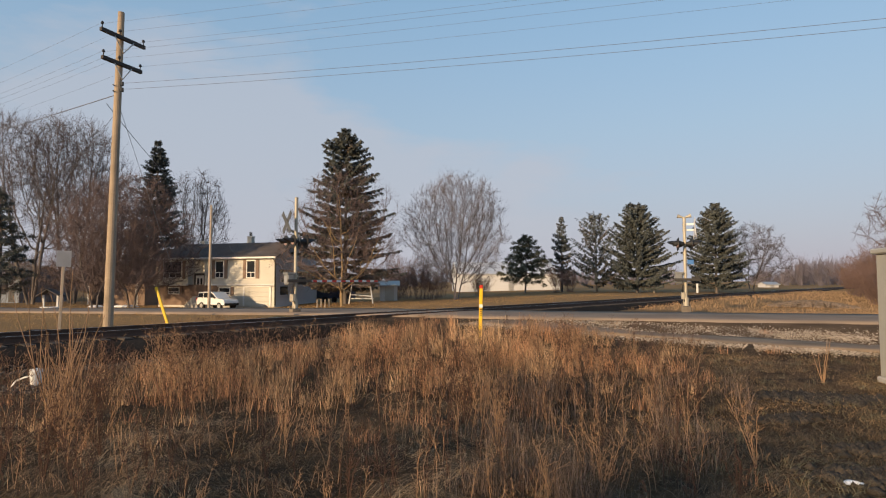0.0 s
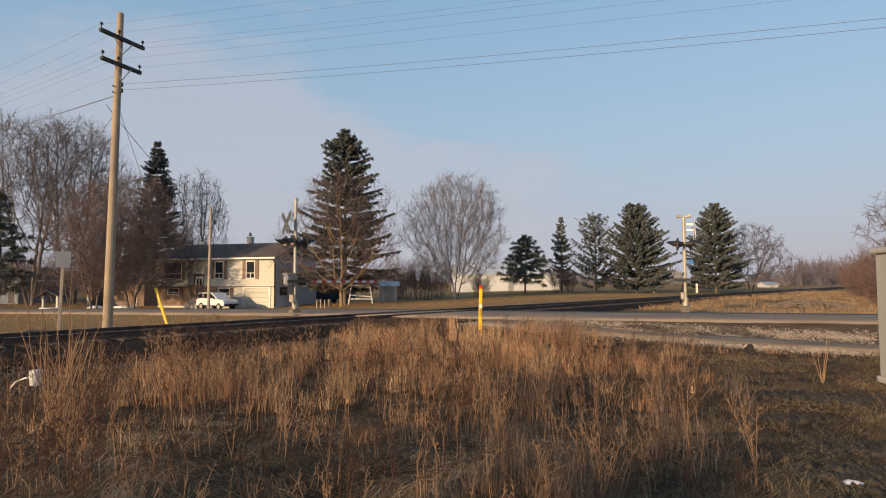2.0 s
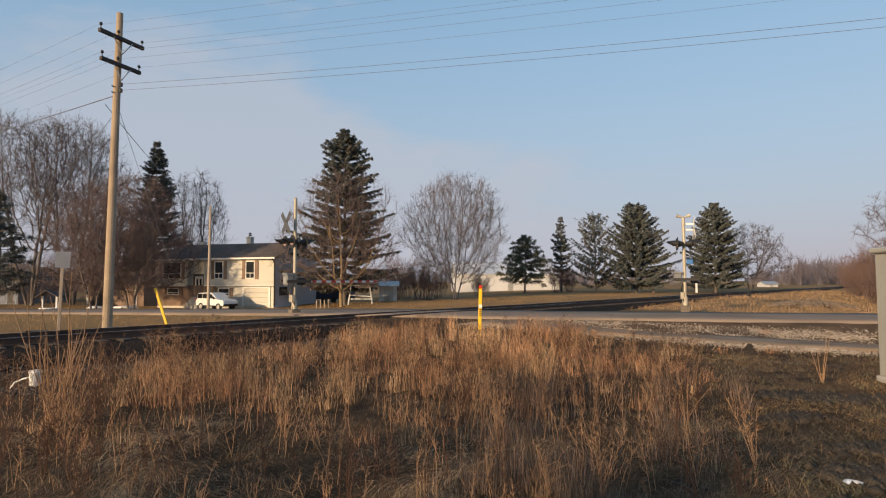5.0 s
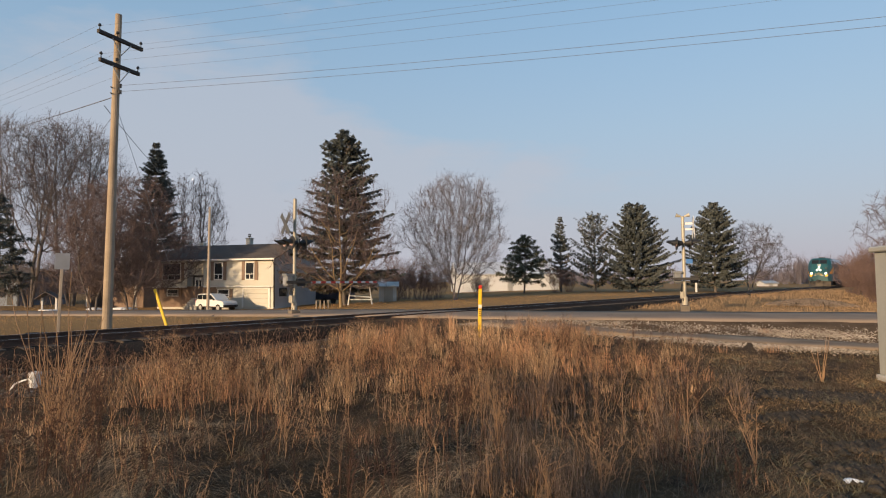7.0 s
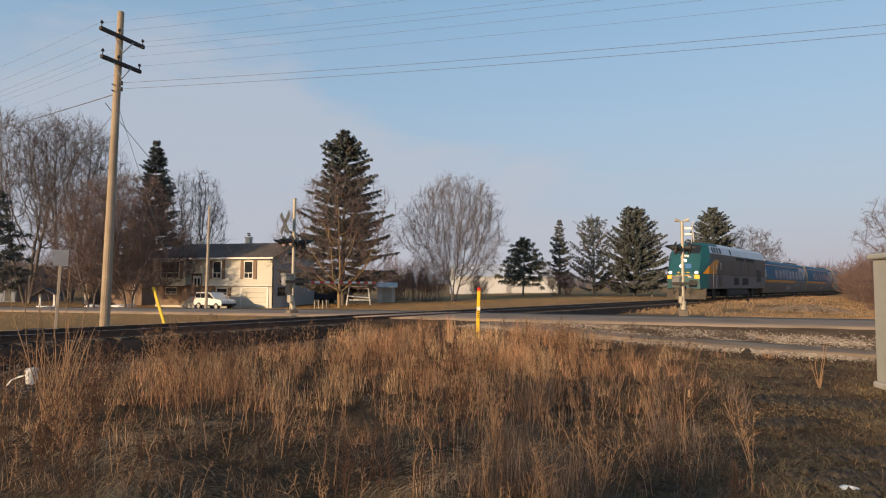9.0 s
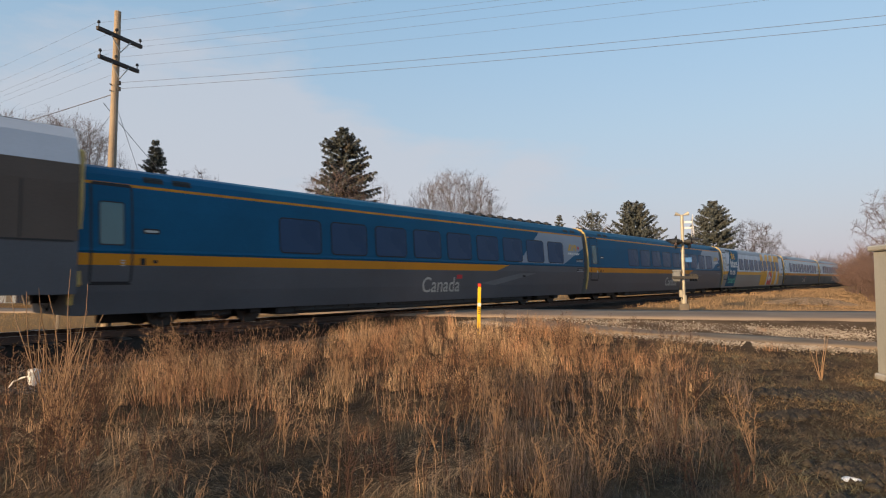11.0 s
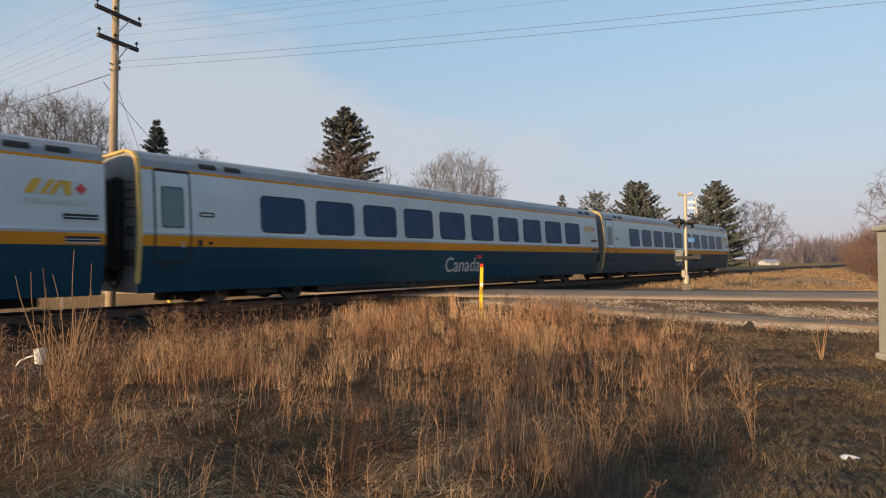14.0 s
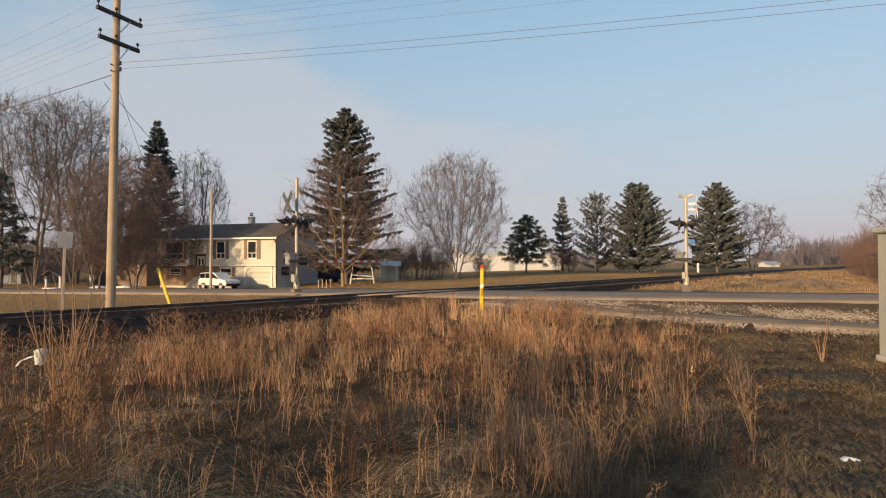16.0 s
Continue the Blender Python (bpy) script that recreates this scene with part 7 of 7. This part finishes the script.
def cover(x, y):
    """How tall and thick the rough grass stands, from 0 to 1: thick along the bank and in the middle, thin towards the lane and the yard."""
    q = x * N.x + y * N.y - TRACK_P
    s0 = x * U.x + y * U.y
    d, _ = seg_dist(x, y, LANE)
    r, _ = seg_dist(x, y, ROAD)
    b = x / np.maximum(y, 0.1)
    patch = 0.5 + 0.5 * wave(x, y, 3.2, 12)
    c = sstep(0.62, 0.28, b) * (0.10 + 0.95 * patch ** 1.6) * (0.55 + 0.45 * sstep(-0.3, 0.2, wave(x, y, 1.3, 31)))
    c = c + 0.55 * sstep(-0.25, 0.25, wave(x, y, 2.1, 32)) * sstep(7.5, 10, y) * sstep(0.4, 0.1, b)
    c = np.where((b < -0.1) & (y < 7.5) & (b > -0.5), c * 0.35, c)
    c = c * (0.22 + 0.78 * sstep(5.5, 9.5, y + 1.2 * wave(x, y, 2.5, 16)))
    c = c * sstep(0.25, 0.9, np.hypot(x + 6.1, y - 8.8)) * (1 - 0.8 * sstep(-6.4, -5.4, q) * sstep(9, 6, s0))
    c = c * (1 - 0.7 * sstep(0.0, 0.14, b) * sstep(10.5, 9.0, y))
    c = c * (1 - 0.85 * sstep(-0.47, -0.6, b) * sstep(5.5, 7.0, y))
    return np.clip(c, 0, 1) * sstep(-3.6, -5.0, q) * sstep(1.0, 2.2, d) * sstep(3.6, 6.0, r)


def stalk_cover(x, y):
    """The thick stand of thin grey-brown stalks in the middle, before the lane."""
    b = x / np.maximum(y, 0.1)
    edge = 0.56 + 0.2 * wave(x, y, 1.6, 21)
    d, _ = seg_dist(x, y, LANE)
    return sstep(-0.02, 0.12, b + 0.06 * wave(x, y, 1.3, 22)) * sstep(edge, edge - 0.34, b) * sstep(-0.5, 0.3, wave(x, y, 0.9, 26)) * sstep(10.5, 8.0, y) * (0.55 + 0.45 * wave(x, y, 1.8, 23)) * sstep(1.2, 2.2, d)


def tussocks(n, seed, material, label, redness, where=cover):
    """Separate clumps of tall grass, each fanning out from its own foot."""
    cx, cy, rs = field(n, seed, 2.6, 21.0)
    c = np.clip(where(cx, cy), 0, 1)
    pick = rs.rand(n) < c * (0.15 + 0.85 * sstep(-0.35, 0.35, redness * wave(cx, cy, 2.4, 14) + (where is not cover)))
    cx, cy, c = cx[pick], cy[pick], c[pick]
    k = 46
    m = len(cx)
    spread = rs.uniform(0.04, 0.12, m)
    x = (cx[:, None] + rs.normal(0, 1, (m, k)) * spread[:, None]).ravel()
    y = (cy[:, None] + rs.normal(0, 1, (m, k)) * spread[:, None]).ravel()
    top = (0.24 + 0.05 * (where is not cover) + 0.52 * c * rs.uniform(0.5, 1.0, m)) * (0.75 + 0.25 * sstep(4, 9, cy))
    tall = (top[:, None] * rs.uniform(0.35, 1.1, (m, k))).ravel()
    w = rs.uniform(0.0010, 0.0024, m * k) * (1 + 0.9 * sstep(3.5, 8.0, y)) * (1 + 0.05 * y)
    blades("tall_grass", x, y, tall, w, rs.uniform(0.02, 0.55, m * k), material, label, seed + 1)


tussocks(4200, 151, M_REDGRASS, "tussocks of tall reddish-brown dry grass", 1.0)
tussocks(3600, 161, M_TANGRASS, "tussocks of tall tan dry grass", -1.0)
tussocks(7000, 165, M_STALK, "stand of thin grey-brown dry stalks", 1.0, stalk_cover)

def tufts(n, seed, material, label):
    """Low separate tufts on the open ground by the lane and the yard."""
    cx, cy, rs = field(n, seed, 2.4, 15.0)
    b = cx / cy
    d, _ = seg_dist(cx, cy, LANE)
    pick = (rs.rand(n) < sstep(0.12, 0.4, b) + 0.25) & (d > 1.1) & (cx * N.x + cy * N.y - TRACK_P < -4.5) & (wave(cx, cy, 1.4, seed) > -0.2)
    cx, cy = cx[pick], cy[pick]
    m, k = len(cx), 22
    s = rs.uniform(0.03, 0.09, m)
    x = (cx[:, None] + rs.normal(0, 1, (m, k)) * s[:, None]).ravel()
    y = (cy[:, None] + rs.normal(0, 1, (m, k)) * s[:, None]).ravel()
    tall = (rs.uniform(0.06, 0.2, m)[:, None] * rs.uniform(0.4, 1.1, (m, k))).ravel()
    blades("grass_tufts", x, y, tall, rs.uniform(0.002, 0.005, m * k) * (1 + 0.05 * y), rs.uniform(0.2, 1.3, m * k), material, label, seed + 1)


tufts(2200, 171, M_DULLGRASS, "low dull brown grass tufts")
tufts(1600, 181, M_GREENGRASS, "low dull green grass tufts")
x, y, rs = field(95000, 54, 6.0, 20.0)
x0, y0, _ = field(105000, 53, 2.0, 7.0)
x, y = np.concatenate([x, x0]), np.concatenate([y, y0])
q = x * N.x + y * N.y - TRACK_P
d, _ = seg_dist(x, y, LANE)
r, _ = seg_dist(x, y, ROAD)
keep = (q < -3.6) & (d > 1.0) & (r > 3.6) & (rs.rand(len(x)) < 0.35 + 0.65 * (0.5 + 0.5 * wave(x, y, 1.1, 15)))
x, y = x[keep], y[keep]
green = rs.rand(len(x)) < sstep(0.35, 0.75, x / y) * sstep(9, 4, y)
tall = rs.uniform(0.04, 0.15, len(x)) * (1 + 0.35 * sstep(7, 4, y))
w = rs.uniform(0.0016, 0.0042, len(x)) * (1 + 0.06 * y)
lean = rs.uniform(0.8, 2.8, len(x))
straw = ~green & (rs.rand(len(x)) < 0.75 * sstep(0.25, 0.0, x / y + 0.12 * wave(x, y, 1.2, 24)) * sstep(10.5, 8.0, y) * sstep(-0.3, 0.25, wave(x, y, 1.5, 25)))
dull = ~green & ~straw
swirl = 4.5 * wave(x, y, 1.1, 72) + rs.normal(0, 0.6, len(x))
blades("short_grass", x[dull], y[dull], tall[dull], w[dull], lean[dull], M_DULLGRASS, "matted dull brown grass", 55, heading=swirl[dull], simple=True)
blades("short_grass", x[straw], y[straw], tall[straw], w[straw], lean[straw] + 0.8, M_STRAW, "flattened pale straw", 59, heading=swirl[straw], simple=True)
blades("short_grass", x[green], y[green], tall[green], w[green], lean[green], M_GREENGRASS, "short dull green grass", 56, simple=True)

# mossy turf between the lane and the weeds
x, y, rs = field(60000, 75, 6.5, 14.0)
d, _ = seg_dist(x, y, LANE)
keep = (d > 1.5) & (x / y > 0.3 + 0.1 * wave(x, y, 1.5, 76)) & (wave(x, y, 1.6, 77) + 0.5 * wave(x, y, 0.5, 78) > -0.1)
x, y = x[keep], y[keep]
blades("mossy_turf", x, y, rs.uniform(0.03, 0.08, len(x)), 0.003 + 0.0004 * y, rs.uniform(0.3, 1.6, len(x)), M_MOSS, "low ochre mossy turf by the lane", 79, simple=True)

# verges beyond the track and the road
rs = np.random.RandomState(57)
n = 110000
y = 12 + 60 * rs.rand(n) ** 1.6
x = rs.uniform(-0.95, 0.95, n) * y
q = x * N.x + y * N.y - TRACK_P
s = x * U.x + y * U.y
r, _ = seg_dist(x, y, ROAD)
keep = (np.abs(q) > 3.3) & (r > 3.4) & ((q > 0) | (s > 30))
x, y, r, q = x[keep], y[keep], r[keep], q[keep]
bank = (x > 5) & (q < 0)
tall = np.where(bank, rs.uniform(0.1, 0.3, len(x)), rs.uniform(0.05, 0.16, len(x)))
for pick, m, lab in ((bank, M_BANKGRASS, "tall tan dry grass on the bank"), (~bank, M_OCHRE, "short dry brown verge grass")):
    blades("verge_grass", x[pick], y[pick], tall[pick], 0.003 + 0.00024 * y[pick], rs.uniform(0.2, 0.9, pick.sum()), m, lab, 58, simple=True)


def weed(at, tall, material, seed, label, stems=7, spread=0.3, r=0.006, heads=True):
    rng = random.Random(seed)
    s = Sticks()
    for _ in range(stems):
        a = rng.uniform(0, 6.28)
        p = Vector((0, 0, -0.05))
        d = Vector((math.cos(a) * spread * rng.random(), math.sin(a) * spread * rng.random(), 1)).normalized()
        ln, rad = tall * rng.uniform(0.5, 1.0), r
        for k in range(6):
            q = p + d * (ln / 6)
            s.add(p, q, rad, rad * 0.85, 4)
            if heads and k > 1:
                for _ in range(3):
                    g = (d + Vector((rng.gauss(0, 0.7), rng.gauss(0, 0.7), 0.2))).normalized()
                    e = q + g * ln * rng.uniform(0.06, 0.2)
                    s.add(q, e, rad * 0.5, 0.0015)
                    for _ in range(3):
                        h = (g + Vector((rng.gauss(0, 0.7), rng.gauss(0, 0.7), 0.1))).normalized()
                        m = q.lerp(e, rng.uniform(0.4, 1.0))
                        s.add(m, m + h * ln * rng.uniform(0.02, 0.07), 0.0025, 0.0012)
            d = (d + Vector((rng.gauss(0, 0.06), rng.gauss(0, 0.06), 0))).normalized()
            p, rad = q, rad * 0.85
    o = s.make("weed", material, None)
    o.matrix_world = Matrix.Translation(at)
    return tagged(o, label, "weed", "dry weeds")


for px, dep, tall, m, st, sp, hd in (
        (112, 6.6, 1.85, M_WEED, 13, 0.45, False), (95, 6.9, 1.45, M_WEED, 9, 0.6, False), (140, 6.8, 1.3, M_WEED, 9, 0.6, False), (128, 6.3, 1.0, M_WEED, 9, 0.6, True), (165, 6.4, 1.0, M_DARKWEED, 8, 0.4, True),
        (20, 5.4, 1.0, M_DARKWEED, 9, 0.4, True), (90, 4.8, 0.85, M_DARKWEED, 10, 0.4, True), (190, 5.6, 0.9, M_DARKWEED, 8, 0.4, True), (330, 8.6, 1.05, M_DARKWEED, 12, 0.4, True),
        (300, 9.0, 1.05, M_WEED, 10, 0.4, True), (370, 9.2, 1.1, M_DARKWEED, 10, 0.4, True), (420, 9.4, 0.9, M_DARKWEED, 10, 0.4, True), (560, 10.6, 1.0, M_WEED, 8, 0.3, True),
        (620, 4.4, 0.62, M_DARKWEED, 4, 0.2, True), (480, 4.8, 0.62, M_DARKWEED, 4, 0.2, True), (700, 10.5, 1.0, M_DARKWEED, 9, 0.4, True), (760, 11.5, 1.1, M_DARKWEED, 9, 0.4, True),
        (905, 12.5, 1.0, M_DARKWEED, 8, 0.4, True), (1020, 11.0, 1.0, M_WEED, 6, 0.4, True), (1060, 10.5, 0.9, M_WEED, 6, 0.4, True), (960, 8.0, 0.9, M_WEED, 7, 0.3, True),
        (1060, 4.6, 0.55, M_WEED, 6, 0.4, True), (1330, 5.2, 0.75, M_WEED, 5, 0.4, True), (1300, 4.6, 0.5, M_DARKWEED, 7, 0.4, True), (1450, 9.4, 0.9, M_WEED, 5, 0.5, False),
        (1120, 14.5, 0.7, M_DARKWEED, 6, 0.3, True), (820, 7.0, 0.8, M_DARKWEED, 8, 0.4, True), (880, 6.0, 0.7, M_WEED, 8, 0.4, True), (1230, 7.5, 0.6, M_DARKWEED, 8, 0.4, True), (160, 4.4, 0.7, M_DARKWEED, 8, 0.5, True), (270, 5.2, 0.6, M_DARKWEED, 6, 0.5, True)):
    weed(spot(px, dep), tall, m, int(px * 7 + dep), "dry leafless weed stalks in the grass", st, sp, 0.004 if hd else 0.0095, hd)


def weed_stuff(n, material, seed):
    """Many thin branching weeds, joined."""
    rng = random.Random(seed)
    s = Sticks()
    for i in range(n):
        dep = 3.2 + 10.5 * rng.random() ** 0.8
        x, y, z = spot(rng.uniform(-60, 1230), dep)
        if x * N.x + y * N.y - TRACK_P > -4.4 or seg_dist(np.array([x]), np.array([y]), LANE)[0][0] < 1.6:
            continue
        ln = rng.uniform(0.3, 0.75) * (0.7 if dep < 6 else 1.1)
        for _ in range(rng.randint(1, 4)):
            p = Vector((x + rng.gauss(0, 0.08), y + rng.gauss(0, 0.08), z - 0.02))
            d = Vector((rng.gauss(0, 0.18), rng.gauss(0, 0.18), 1)).normalized()
            rad = 0.0036
            for k in range(5):
                q = p + d * (ln / 5)
                s.add(p, q, rad, rad * 0.85)
                if k > 0:
                    for _ in range(3):
                        g = (d + Vector((rng.gauss(0, 0.8), rng.gauss(0, 0.8), 0.1))).normalized()
                        e = q + g * ln * rng.uniform(0.07, 0.22)
                        s.add(q, e, 0.0016, 0.0009)
                        for _ in range(2):
                            h = (g + Vector((rng.gauss(0, 0.8), rng.gauss(0, 0.8), 0.1))).normalized()
                            m = q.lerp(e, rng.uniform(0.4, 1.0))
                            s.add(m, m + h * ln * rng.uniform(0.03, 0.08), 0.0016, 0.0009)
                d = (d + Vector((rng.gauss(0, 0.1), rng.gauss(0, 0.1), 0))).normalized()
                p, rad = q, rad * 0.85
    tagged(s.make("dry_weeds", material, None), "thin dry branching weeds among the grass", "weeds", kind="stuff")


weed_stuff(330, M_DARKWEED, 98)
weed_stuff(300, M_WEED, 99)

# sleepers
bm = bmesh.new()
box(bm, -0.115, -1.3, -0.1, 0.115, 1.3, 0.0, 0.01)
tie = None
for i in range(290):
    s = -22 + 0.52 * i
    p = U * s + N * TRACK_P
    if tie is None:
        tie = mesh_ob("sleeper", bm, M_TIE)
        o = tie
    else:
        o = new("sleeper", tie.data)
    o.matrix_world = pose(p.x, p.y, RAIL_Z - 0.172, 0, 0, 90 - math.degrees(TH) + (i * 37 % 7 - 3) * 0.3)
    o.parent = bpy.data.objects["track_bed"]


def motions():
    def row(t, ahead):
        p = U * (srear(t) - ahead) + N * TRACK_P
        return (t, pose(p.x, p.y, RAIL_Z, 0, 0, 270 - math.degrees(TH)))
    times = [0.5 * i for i in range(33)]
    for i, ob in enumerate(COACHES):
        walk(ob, [row(t, 26 * (5.5 - i) - (0.3 if i == 0 else 0.0)) for t in times])
    walk(LOCO, [row(t, 155.2 + 10.75) for t in times])


motions()
